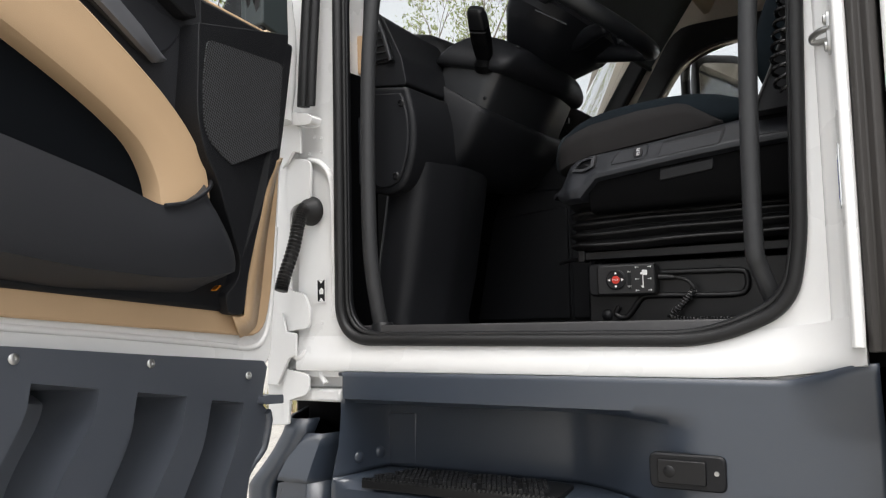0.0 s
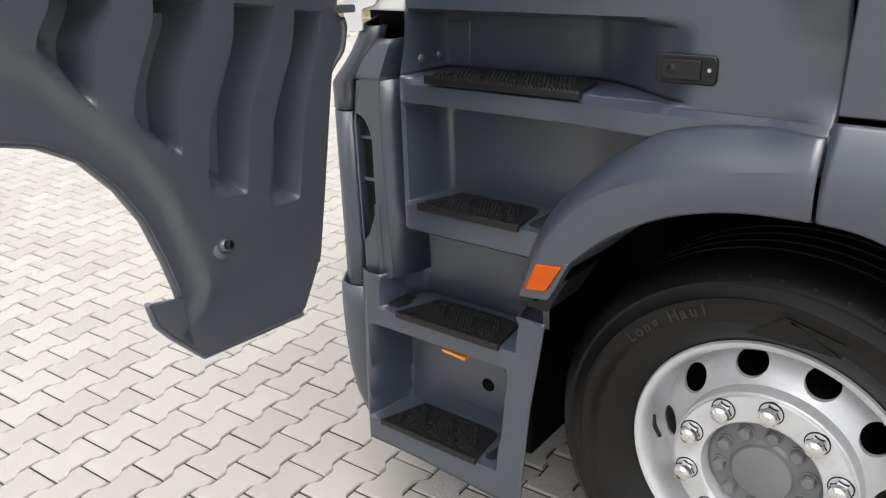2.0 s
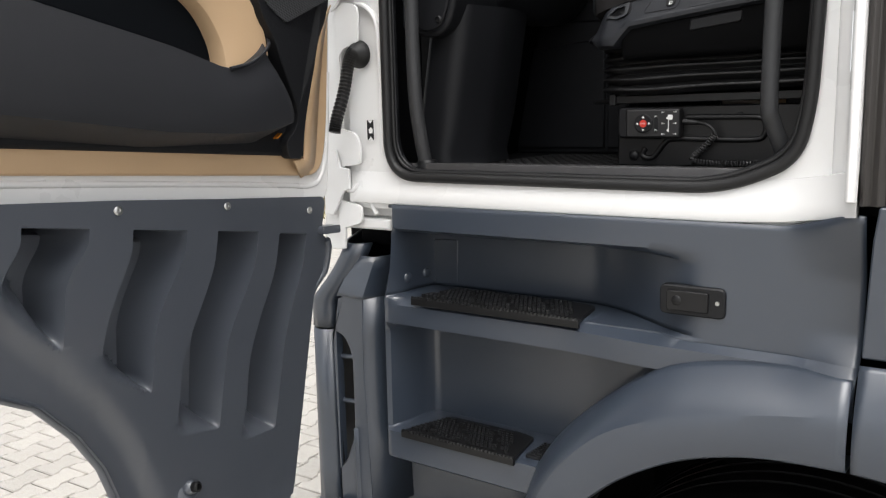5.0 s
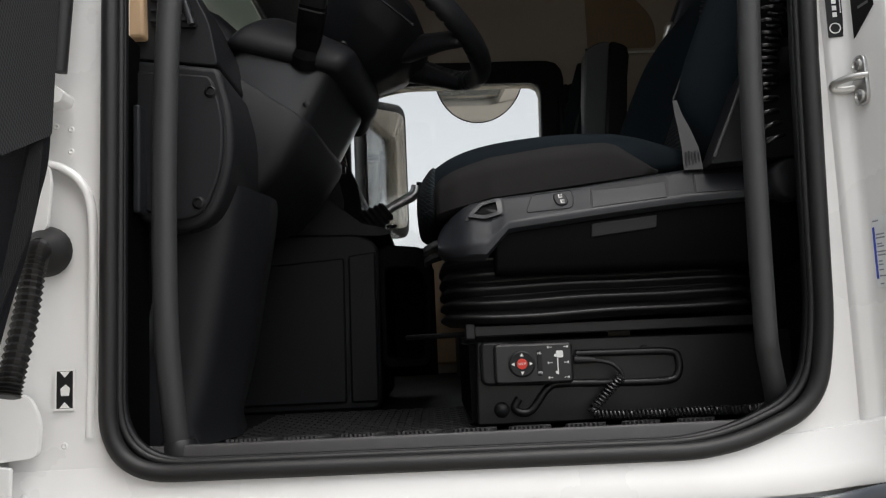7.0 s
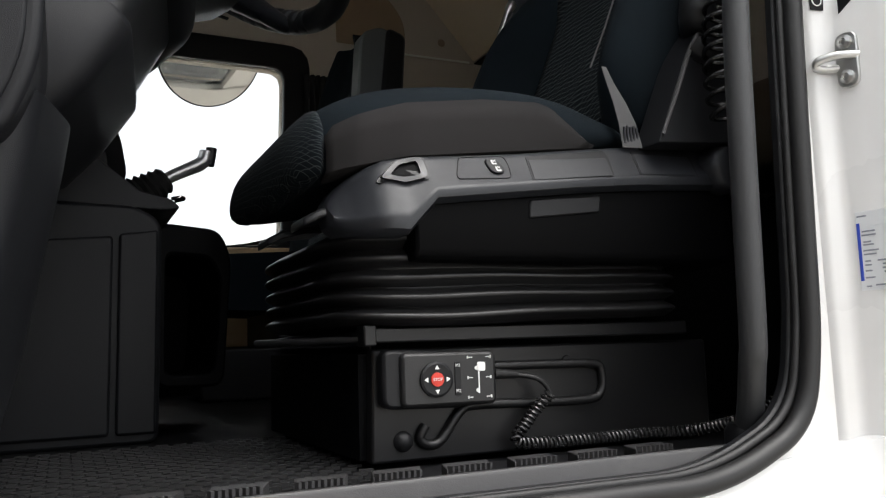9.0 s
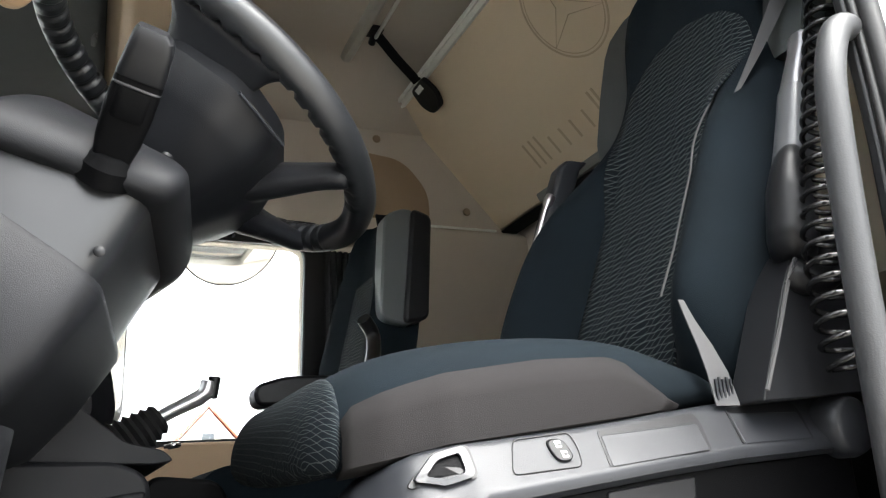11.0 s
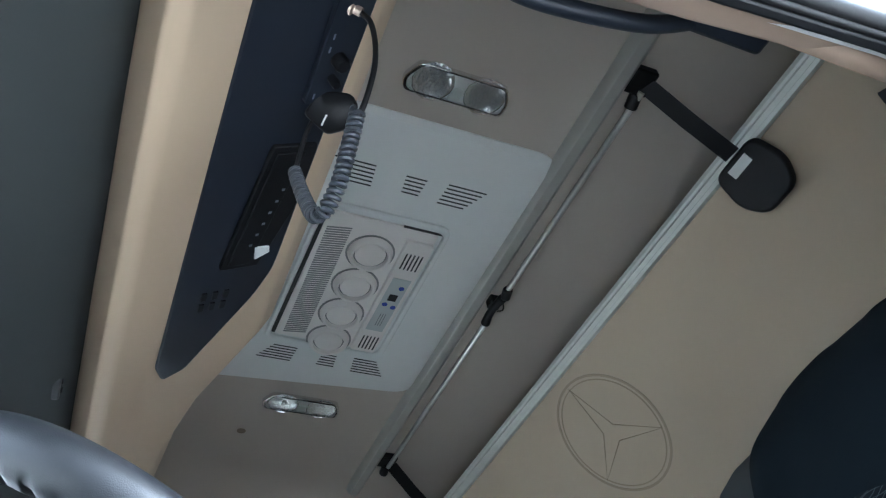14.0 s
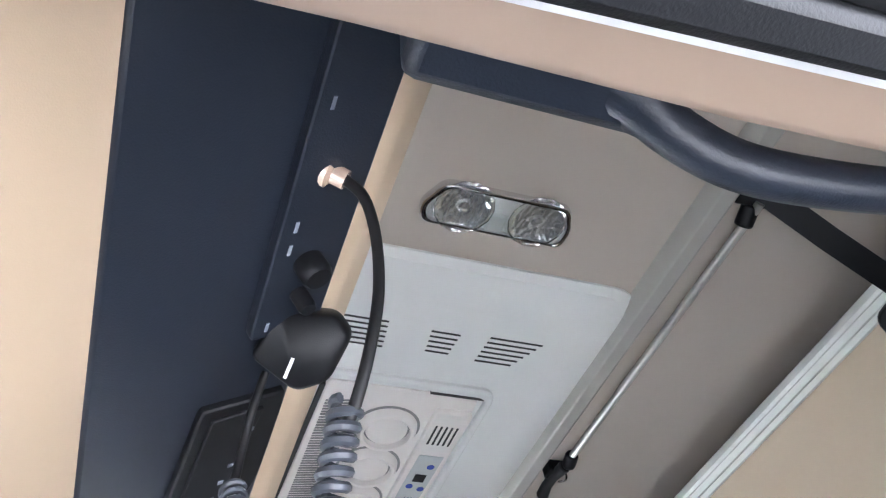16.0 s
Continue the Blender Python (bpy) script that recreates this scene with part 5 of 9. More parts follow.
part("plate", bm, STEEL, sk, bevel=0.001)
bm = B()
tip = V(1.033, -0.013, 2.038)
tube(bm, curve([c + side * 0.011 + V(0, 0, 0.003), c.lerp(tip, 0.55) + side * 0.010 + V(0, 0, 0.004), tip + V(0.002, -0.003, 0.002), tip + V(0.002, 0.003, -0.003), c.lerp(tip, 0.55) - side * 0.008 + V(0, 0, -0.006), c - side * 0.010 + V(0, 0, -0.006)], 5), 0.0046, 10)
part("loop", bm, STEEL, sk)
for z in (-0.019, 0.019):
    bm = B()
    lathe(bm, [(0.0, 0.004), (0.003, 0.0035), (0.004, 0.0055), (0.0075, 0.004), (0.008, 0.0)], c + V(0, 0, z) + face * 0.004, face, 14)
    part("screw", bm, STEEL, sk)
# stickers on the rear post: an approval label and a data label with blue edge
lab = thing("approval_label", "black approval label with white print on the white post", "label", (1.045, -0.010, 2.10))
bm = B()
box(bm, (1.0455, -0.0104, 2.152), (0.0185, 0.0012, 0.104), Euler((0, 0, -0.12)).to_matrix())
part("backing", bm, BLACK, lab)
for i in range(9):
    bm = B()
    box(bm, (1.0455, -0.0112, 2.128 + i * 0.0085), (0.0050, 0.0008, 0.0058), Euler((0, 0, -0.12)).to_matrix())
    part("white_print", bm, PRINT, lab)
bm = B()
box(bm, (1.0525, -0.0120, 2.160), (0.0010, 0.0008, 0.060), Euler((0, 0, -0.12)).to_matrix())
part("white_print", bm, PRINT, lab)
bm = B()
lathe(bm, [(0.0068, 0.0), (0.0068, 0.0006), (0.0056, 0.0006), (0.0056, 0.0)], (1.0445, -0.0110, 2.111), (-0.12, -1, 0), 24)
part("round_mark", bm, PRINT, lab)


def on_post(y, out):
    """A place on the inward face of the rear post."""
    return 1.0563 - 0.118 * y - out


TL = Euler((0, 0, -1.4532)).to_matrix()
wl = thing("safety_label", "dark safety label with a grey picture on the white post", "label", (1.061, -0.045, 2.11))
bm = B()
prof_w = [(-0.026, 2.092), (-0.064, 2.118), (-0.064, 2.22), (-0.026, 2.22)]
lo = [bm.verts.new((on_post(y, 0.0002), y, z)) for y, z in prof_w]
hi = [bm.verts.new((on_post(y, 0.0014), y, z)) for y, z in prof_w]
bm.faces.new(lo[::-1])
bm.faces.new(hi)
for i in range(4):
    bm.faces.new((lo[i], lo[(i + 1) % 4], hi[(i + 1) % 4], hi[i]))
bmesh.ops.recalc_face_normals(bm, faces=bm.faces)
part("backing", bm, BLACK, wl)
for y, z, w, h in ((-0.048, 2.125, 0.018, 0.003), (-0.046, 2.150, 0.024, 0.016), (-0.044, 2.180, 0.026, 0.014)):
    bm = B()
    box(bm, (on_post(y, 0.0018), y, z), (w, 0.0010, h), TL)
    part("grey_picture", bm, make("grey_picture_print", (0.16, 0.16, 0.165), 0.4), wl)

# data label with a blue edge, its print kept to plain bars
dl = thing("data_label", "white data label with a blue edge stuck to the white post", "label", (1.062, -0.05, 1.80))
bm = B()
box(bm, (on_post(-0.049, 0.0006), -0.049, 1.834), (0.052, 0.0012, 0.082), TL)
part("paper", bm, PAPER, dl)
bm = B()
box(bm, (on_post(-0.0255, 0.0014), -0.0255, 1.833), (0.0032, 0.0010, 0.060), TL)
part("blue_edge", bm, BLUE, dl)
GREYPRINT = make("grey_label_print", (0.26, 0.28, 0.32), 0.5)
for y, z, w in ((-0.036, 1.854, 0.014), (-0.036, 1.850, 0.015), (-0.034, 1.843, 0.008), (-0.035, 1.840, 0.011), (-0.037, 1.834, 0.016), (-0.036, 1.830, 0.013), (-0.033, 1.823, 0.006), (-0.033, 1.819, 0.007), (-0.033, 1.813, 0.007), (-0.050, 1.823, 0.014), (-0.052, 1.819, 0.008), (-0.052, 1.815, 0.009), (-0.053, 1.811, 0.008), (-0.034, 1.806, 0.010), (-0.032, 1.797, 0.005), (-0.044, 1.798, 0.010), (-0.062, 1.799, 0.011), (-0.030, 1.870, 0.010), (-0.046, 1.862, 0.024)):
    bm = B()
    box(bm, (on_post(y, 0.0014), y, z), (w, 0.0008, 0.0016 if w < 0.02 else 0.005), TL)
    part("print_line", bm, GREYPRINT if w < 0.02 else PAPER, dl)

# ---------------------------------------------------------------- inside of the cab: shell
inside = thing("cab_interior", "dark lower walls and beige roof lining inside the lorry cab", "cab interior", (0.9, 1.1, 1.6), kind="structure")
bm = B()
box(bm, (0.85, 1.12, 1.600), (2.05, 2.20, 0.050))
tagged(part("floor", bm, FLOORMAT), "black rubber floor of the cab", "floor", kind="structure")
bm = B()
prism(bm, [(0.021, 1.575), (0.022, 1.641), (0.024, 1.6445), (0.029, 1.6445), (0.032, 1.640), (0.088, 1.633), (0.088, 1.575)], "x", 0.16, 0.985)
part("sill_cover", bm, SILLGREY, inside, "grey plastic sill cover", bevel=0.001)
for i in range(9):
    bm = B()
    x = 0.27 + i * 0.072
    prism(bm, [(x, 0.092), (x + 0.046, 0.092), (x + 0.060, 0.126), (x + 0.010, 0.126)], "z", 1.622, 1.6385)
    part("sill_pad", bm, SILLGREY, inside, bevel=0.001)
bm = B()
for i in range(9):
    for j in range(8):
        box(bm, (0.274 + i * 0.072 + j * 0.0056, 0.091, 1.638), (0.0034, 0.006, 0.006), Euler((0, 0, 0.5)).to_matrix())
tagged(part("sill_teeth", bm, SILLGREY), "rows of small grey rubber teeth on the sill pads", "sill teeth", kind="stuff")
bm = B()
for j in range(26):
    for i in range(17):
        x, y = 0.25 + i * 0.0245 + (j % 2) * 0.012, 0.135 + j * 0.0185
        if x < 0.60:
            prism(bm, [(x - 0.009, y - 0.003), (x + 0.007, y - 0.003), (x + 0.009, y + 0.003), (x - 0.007, y + 0.003)], "z", 1.624, 1.6285)
tagged(part("floor_mat_ribs", bm, RUBBER), "raised black rubber ribs on the cab floor mat", "mat ribs", kind="stuff")

# rear wall, far side, roof
bm = B()
box(bm, (1.90, 1.12, 2.50), (0.05, 2.40, 2.0))
part("rear_wall", bm, HEADLINER, inside, "beige rear wall", bevel=0.01)
WX1, WZ0, WZ1 = 1.015, 2.085, 2.765
bm = B()
far_out = [(-0.35, 1.58), (1.90, 1.58), (1.90, 3.50), (0.30, 3.50), (-0.1, 2.9), (-0.35, 2.2)]
far_in = rounded([(0.11, 2.50), (0.17, 2.17), (0.48, 2.112), (WX1 - 0.02, 2.118), (WX1, WZ1), (0.30, WZ1 + 0.005)], [0.06, 0.04, 0.08, 0.03, 0.05, 0.14])
ring(bm, resample(far_out, 96), resample(far_in, 96), "y", 2.235, 2.285)
part("far_side_wall", bm, HEADLINER, inside, "beige wall on the passenger's side")
bm = B()
ring(bm, resample(rounded([(0.02, 2.50), (0.10, 2.12), (0.46, WZ0 - 0.05), (WX1 + 0.09, WZ0 - 0.05), (WX1 + 0.095, WZ1 + 0.09), (0.24, WZ1 + 0.10)], 0.08), 96), resample(far_in, 96), "y", 2.205, 2.236)
part("far_window_surround", bm, BLACK, inside, "black frame round the passenger's window", bevel=0.006)
bm = B()
prism(bm, rounded([(0.45, 1.66), (1.05, 1.66), (1.05, 2.108), (0.62, 2.105), (0.45, 2.07)], 0.02), "y", 2.18, 2.236)
part("far_door_trim", bm, TAN, inside, "tan trim of the passenger's door", bevel=0.01)
bm = B()
prism(bm, far_in, "y", 2.250, 2.254)
pane = part("far_window_pane", bm, GLASS, inside, "clear passenger's window")
pane.visible_shadow = False

# roof lining, as a shallow vault that meets the sides
bm = B()
rows = []
for x in (0.28, 0.45, 0.62, 0.80, 1.0, 1.13, 1.3, 1.5, 1.7, 1.88):
    row = []
    for k in range(41):
        t = k / 40
        y = 0.075 + 2.16 * t
        e = min(t, 1 - t) * 2.16
        z = 3.475 - 0.22 * (1 - min(1.0, e / 0.20)) ** 2.2
        row.append((x, y, z))
    rows.append(row)
loft(bm, rows, closed=False)
tagged(part("ceiling", bm, HEADLINER, solid=0.02), "beige cloth roof lining of the cab", "ceiling", kind="structure")
bm = B()
sheet(bm, [0.28, 0.6, 1.0, 1.4, 1.88], steps(0, 1, 6), lambda x, t: (x, 0.072 + 0.01 * math.sin(3 * t), 2.86 + 0.42 * t))
part("near_upper_wall", bm, make("tan_upper_trim", (0.36, 0.265, 0.195), 0.6, spread=0.05), inside, "beige wall above the door", solid=0.02)
bm = B()
loft(bm, [[(x, 0.077, z + 0.022), (x, 0.046, z + 0.010), (x, 0.044, z + 0.03), (x, 0.060, 2.96), (x, 0.085, 2.96), (x, 0.084, z + 0.03)] for x, z in ((0.18, 2.745), (0.30, 2.758), (0.42, 2.772), (0.51, 2.780), (0.61, 2.784), (0.72, 2.795), (0.81, 2.808), (0.956, 2.837), (1.09, 2.864))])
part("door_top_trim", bm, make("tan_door_top", (0.34, 0.25, 0.185), 0.6, spread=0.05), inside, "cream trim along the top of the door opening", bevel=0.004)
bm = B()
prism(bm, [(1.215, 0.03), (1.90, 0.02), (1.90, 0.075), (1.215, 0.075)], "z", 1.6, 3.30)
part("near_rear_wall", bm, SOFT, inside, "dark wall behind the driver's seat")

bm = B()
prism(bm, rounded([(0.085, 1.62), (2.10, 1.62), (2.10, 1.97), (0.085, 1.97)], 0.02), "x", 1.28, 1.86)
part("bunk_base", bm, DEEP, inside, "dark box of the lower bunk", bevel=0.01)

# rail across the ceiling
bm = B()
prc = [(1.118, 3.452), (1.128, 3.437), (1.150, 3.436), (1.163, 3.450), (1.163, 3.476), (1.118, 3.476)]
loft(bm, [[(x, y, z - 0.22 * (1 - min(1.0, (y - 0.075) / 0.20)) ** 2.2) for x, z in prc] for y in (0.10, 0.13, 0.16, 0.19, 0.22, 0.26, 0.30, 0.5, 1.2, 2.08)])
part("ceiling_rail", bm, make("satin_rail_metal", (0.46, 0.46, 0.42), 0.45, metal=0.3, spread=0.04), inside, "matt aluminium curtain rail across the ceiling", bevel=0.002)

# ---------------------------------------------------------------- front: windscreen, blind and roof console
bm = B()
sheet(bm, steps(0.05, 2.22, 12), steps(0, 1, 8), lambda y, t: (-0.30 - 0.10 * math.sin((y - 0.05) / 2.17 * 3.1416) + 0.52 * t, y, 2.20 + 0.95 * t))
pane = part("windscreen", bm, GLASS, inside, "clear windscreen", solid=0.005)
pane.visible_shadow = False
bm = B()
for y0, y1 in ((0.03, 0.09), (2.19, 2.25)):
    loft(bm, [[(-0.33 + 0.62 * t, y0, 2.18 + 0.95 * t), (-0.24 + 0.62 * t, y0, 2.18 + 0.95 * t), (-0.24 + 0.62 * t, y1, 2.18 + 0.95 * t), (-0.33 + 0.62 * t, y1, 2.18 + 0.95 * t)] for t in (0, 0.35, 0.7, 1.0)])
part("windscreen_post", bm, BLACK, inside, "dark windscreen post", bevel=0.01)
blind = thing("roller_blind", "dark grey-green roller sun blind drawn down the windscreen", "sun blind", (0.2, 1.1, 2.68))
bm = B()
sheet(bm, steps(0.13, 2.15, 20), steps(0.40, 1.02, 8), lambda y, t: (0.02 - 0.05 * math.sin((y - 0.05) / 2.17 * 3.1416) * (1 - ease(0.4, 1.0, t)) + 0.325 * t + 0.0015 * math.sin(y * 40), y, 2.50 + 0.46 * t))
part("blind_cloth", bm, BLIND, blind, solid=0.003)
bm = B()
tube(bm, [(0.148 - 0.05 * math.sin((y - 0.05) / 2.17 * 3.1416), y, 2.682) for y in steps(0.13, 2.15, 14)], 0.009, 8)
part("blind_bar", bm, BLACK, blind, "black lower bar of the blind")
for y in (0.952, 1.30):
    bm = B()
    prism(bm, rounded([(y - 0.026, 2.916), (y + 0.026, 2.916), (y + 0.026, 2.952), (y - 0.026, 2.952)], 0.012), "x", 0.300, 0.322)
    clipb = part("blind_bracket", bm, make("grey_blind_bracket", (0.060, 0.062, 0.066), 0.5), blind, bevel=0.003)
    bm = B()
    for d in (-0.012, 0.012):
        lathe(bm, [(0.0085, 0.0), (0.0085, 0.003), (0.0065, 0.003), (0.0055, -0.004), (0.0, -0.004)], (0.322, y + d, 2.934), (1, 0, 0), 16)
    part("bracket_hole", bm, BLACK, clipb)

bm = B()
prism(bm, [(0.14, 3.08), (0.335, 3.00), (0.335, 3.52), (0.22, 3.52)], "y", 0.04, 2.26)
part("windscreen_header", bm, CREAM, inside, "cream header above the windscreen", bevel=0.01)
# round tan cushion on the blind and the tinted visor outside
dk = thing("visor_disc", "round tan leather disc with a raised rim on the sun blind", "visor disc", (0.20, 0.838, 2.70))
bm = B()
DA = V(0.80, -0.35, -0.45).normalized()
lathe(bm, [(0.0, 0.005), (0.040, 0.005), (0.043, 0.007), (0.049, 0.009), (0.054, 0.006), (0.055, 0.0), (0.050, -0.008), (0.0, -0.010)], (0.207, 0.838, 2.752), DA, 40)
part("disc", bm, TAN, dk)
vz = thing("outer_sun_visor", "green tinted sun visor outside above the windscreen", "sun visor", (-0.3, 1.15, 3.0))
bm = B()
sheet(bm, steps(0.05, 2.25, 24), steps(0, 1, 4), lambda y, t: (-0.36 + 0.20 * ((y - 1.15) / 1.15) ** 2 + 0.26 * t, y, 3.08 - 0.12 * ((y - 1.15) / 1.15) ** 2 + 0.26 * t - 0.06 * t * t))
part("visor_sheet", bm, make("green_tinted_acrylic", (0.23, 0.29, 0.24), 0.12, transmission=0.35, spread=0.05), vz, "green tinted sheet", solid=0.006)
con = thing("roof_console", "cream roof console with a black radio panel above the windscreen", "roof console", (0.45, 1.1, 2.89))
bm = B()
pr = rounded([(0.343, 2.945), (0.369, 2.892), (0.390, 2.893), (0.446, 2.972), (0.590, 3.0463), (0.618, 3.105), (0.612, 3.155), (0.300, 3.155)], [0.004, 0.005, 0.012, 0.02, 0.01, 0.02, 0.01, 0.0])
loft(bm, [[(x, y, z) for x, z in pr] for y in (0.085, 0.4, 0.7, 0.90)] + [[(x - 0.12 * k * ease(0.40, 0.62, x), y, z) for x, z in pr] for y, k in ((1.0, 0.25), (1.12, 0.55), (1.3, 0.8), (1.7, 1.0), (2.2, 1.0))])
part("console_shell", bm, CREAM, con, "cream moulded console shell", sharp=30)
# black radio field lies in the underside of the console
CA, CB = V(0.446, 0, 2.972), V(0.570, 0, 3.036)
CN = V(0.064, 0, -0.124).normalized()


def cpt(y, t, out=0.0):
    """A point of the console's underside: across, from its front to its rear edge, and proud of it."""
    q = CA.lerp(CB, t) + CN * out
    return V(q.x, y, q.z)


def con_prism(bm, pts, a, b):
    lo = [bm.verts.new(cpt(y, t, a)) for y, t in pts]
    hi = [bm.verts.new(cpt(y, t, b)) for y, t in pts]
    c = len(pts)
    bm.faces.new(lo)
    bm.faces.new(hi[::-1])
    for i in range(c):
        bm.faces.new((lo[i], hi[i], hi[(i + 1) % c], lo[(i + 1) % c]))


NAVY = make("blue_black_radio_panel", (0.014, 0.018, 0.027), 0.38, grain=0.3, scale=800, spread=0.1)
bm = B()
con_prism(bm, rounded([(0.10, -0.02), (0.925, -0.02), (0.965, 0.10), (0.945, 0.34), (0.78, 0.90), (0.72, 1.02), (0.10, 1.02)], [0.0, 0.02, 0.04, 0.04, 0.05, 0.03, 0.0]), -0.01, 0.006)
part("radio_panel", bm, NAVY, con, "blue-black panel with radio slots", bevel=0.003)
bm = B()
con_prism(bm, rounded([(0.47, 0.52), (0.70, 0.36), (0.70, 0.78), (0.58, 0.98), (0.47, 0.98)], 0.02), 0.004, 0.012)
part("radio_bezel", bm, BLACK, con, bevel=0.002)
bm = B()
con_prism(bm, [(0.48, 0.58), (0.69, 0.43), (0.69, 0.66), (0.48, 0.86)], 0.011, 0.0145)
dig = part("digital_tachograph", bm, BLACK, con, "black digital recorder with a row of buttons", bevel=0.001)
bm = B()
for i in range(8):
    con_prism(bm, [(0.50 + i * 0.021, 0.80 - i * 0.030), (0.504 + i * 0.021, 0.80 - i * 0.030), (0.504 + i * 0.021, 0.83 - i * 0.030), (0.50 + i * 0.021, 0.83 - i * 0.030)], 0.013, 0.0152)
part("button_mark", bm, GREYPRINT, dig)
bm = B()
con_prism(bm, [(0.655, 0.66), (0.680, 0.70), (0.668, 0.84), (0.657, 0.82)], 0.013, 0.016)
part("paper_slip", bm, PRINT, con, "white paper slip in the slot")
for i, y in enumerate((0.76, 0.785)):
    bm = B()
    for t in (0.30, 0.42, 0.54):
        con_prism(bm, rounded([(y - 0.008, t - 0.03), (y + 0.008, t - 0.03), (y + 0.008, t + 0.03), (y - 0.008, t + 0.03)], 0.004), 0.005, 0.009)
    part("push_button", bm, BLACK, con, bevel=0.001)

cb = thing("cb_radio", "black CB radio with knobs built into the roof console", "radio", (0.56, 0.25, 3.0))
bm = B()
con_prism(bm, rounded([(0.14, 0.66), (0.40, 0.66), (0.40, 1.0), (0.14, 1.0)], 0.012), 0.004, 0.014)
part("radio_front", bm, NAVY, cb, bevel=0.002)
for y, t, r in ((0.335, 0.84, 0.010), (0.362, 0.84, 0.006)):
    bm = B()
    lathe(bm, [(0.0, 0.016), (r * 0.8, 0.016), (r, 0.013), (r, 0.0)], cpt(y, t, 0.013), CN, 20)
    part("knob", bm, BLACK, cb)
for y in (0.215, 0.30, 0.318, 0.385):
    bm = B()
    con_prism(bm, [(y, 0.72), (y + 0.008, 0.72), (y + 0.008, 0.735), (y, 0.735)], 0.0135, 0.0146)
    part("dial_mark", bm, GREYPRINT, cb)
mic = thing("hand_microphone", "black hand microphone with a coiled cord hung on the roof console", "microphone", (0.57, 0.42, 2.97))
bm = B()
plug0, plug1 = V(0.532, 0.268, 3.026), V(0.560, 0.268, 3.012)
PD = (plug1 - plug0).normalized()
lathe(bm, [(0.0, -0.012), (0.0105, -0.012), (0.0105, 0.004), (0.0075, 0.006), (0.0075, 0.010), (0.0098, 0.011), (0.0098, 0.024), (0.0060, 0.026), (0.0060, 0.034), (0.0, 0.034)], plug0, PD, 18)
part("plug", bm, make("nickel_plug", (0.80, 0.62, 0.50), 0.22, metal=0.6), mic, "nickel-plated microphone plug")
p1 = plug0 + PD * 0.032
mcen = V(0.567, 0.406, 3.012)
cord = curve([p1, V(0.572, 0.268, 2.998), V(0.580, 0.276, 2.975), V(0.583, 0.287, 2.945), V(0.580, 0.298, 2.915), V(0.576, 0.310, 2.893), V(0.573, 0.318, 2.884)], 6)
bm = B()
tube(bm, cord, 0.0033, 8)
part("cord", bm, RUBBER, mic, "black microphone cord")


def coil(bm, path, radius, turns, r, n=7, per=14):
    """A coiled cord along a path."""
    pts = [Vector(p) for p in path]
    lens = [0.0]
    for a, b in zip(pts, pts[1:]):
        lens.append(lens[-1] + (b - a).length)
    out, side = [], None
    total = turns * per
    for i in range(total + 1):
        s = lens[-1] * i / total
        k = 0
        while k < len(lens) - 2 and lens[k + 1] < s:
            k += 1
        t = (s - lens[k]) / max(1e-9, lens[k + 1] - lens[k])
        p = pts[k].lerp(pts[k + 1], t)
        d = (pts[k + 1] - pts[k]).normalized()
        side = d.orthogonal().normalized() if side is None else (side - d * side.dot(d)).normalized()
        a = 2 * math.pi * i / per
        out.append(p + radius * (math.cos(a) * side + math.sin(a) * d.cross(side)))
    tube(bm, out, r, n)


CORD = make("blue_grey_cord", (0.050, 0.056, 0.068), 0.33, spread=0.1)
bm = B()
coil(bm, curve([(0.573, 0.316, 2.896), (0.569, 0.331, 2.858), (0.564, 0.352, 2.815), (0.556, 0.372, 2.792)], 8), 0.0068, 17, 0.0028)
part("coiled_cord", bm, CORD, mic, "grey coiled microphone cord")
bm = B()
coil(bm, curve([(0.556, 0.372, 2.792), (0.549, 0.385, 2.795), (0.545, 0.402, 2.828), (0.540, 0.421, 2.875), (0.537, 0.438, 2.920)], 8), 0.0066, 21, 0.0021)
part("coiled_cord", bm, CORD, mic, "grey coiled microphone cord")
bm = B()
tube(bm, curve([(0.537, 0.438, 2.918), (0.540, 0.436, 2.945), (0.543, 0.424, 2.970), (0.548, 0.416, 2.992)], 5), 0.0028, 8)
part("cord_end", bm, RUBBER, mic)
bm = B()
m3 = frame_of((0.92, 0.05, -0.25), (-0.10, -0.80, 0.60))
loft(bm, [[mcen + m3 @ V(a * s, b * s, h) for a, b in rounded([(-0.027, -0.018), (0.010, -0.029), (0.028, -0.014), (0.031, 0.020), (0.016, 0.030), (-0.020, 0.018)], 0.007)] for s, h in ((0.86, -0.017), (0.97, -0.013), (1.0, -0.004), (0.97, 0.010), (0.86, 0.0145))])
part("microphone_body", bm, BLACK, mic, "black plastic microphone", sharp=60)
bm = B()
box(bm, mcen + m3 @ V(0.000, -0.014, 0.0155), (0.0022, 0.014, 0.001), m3)
part("white_slot", bm, PRINT, mic)
bm = B()
box(bm, V(0.545, 0.386, 3.030), (0.022, 0.030, 0.0018), frame_of((0.85, 0.2, -0.3), (-0.1, -0.8, 0.5)))
part("steel_hook", bm, STEEL, mic, "steel microphone bracket")

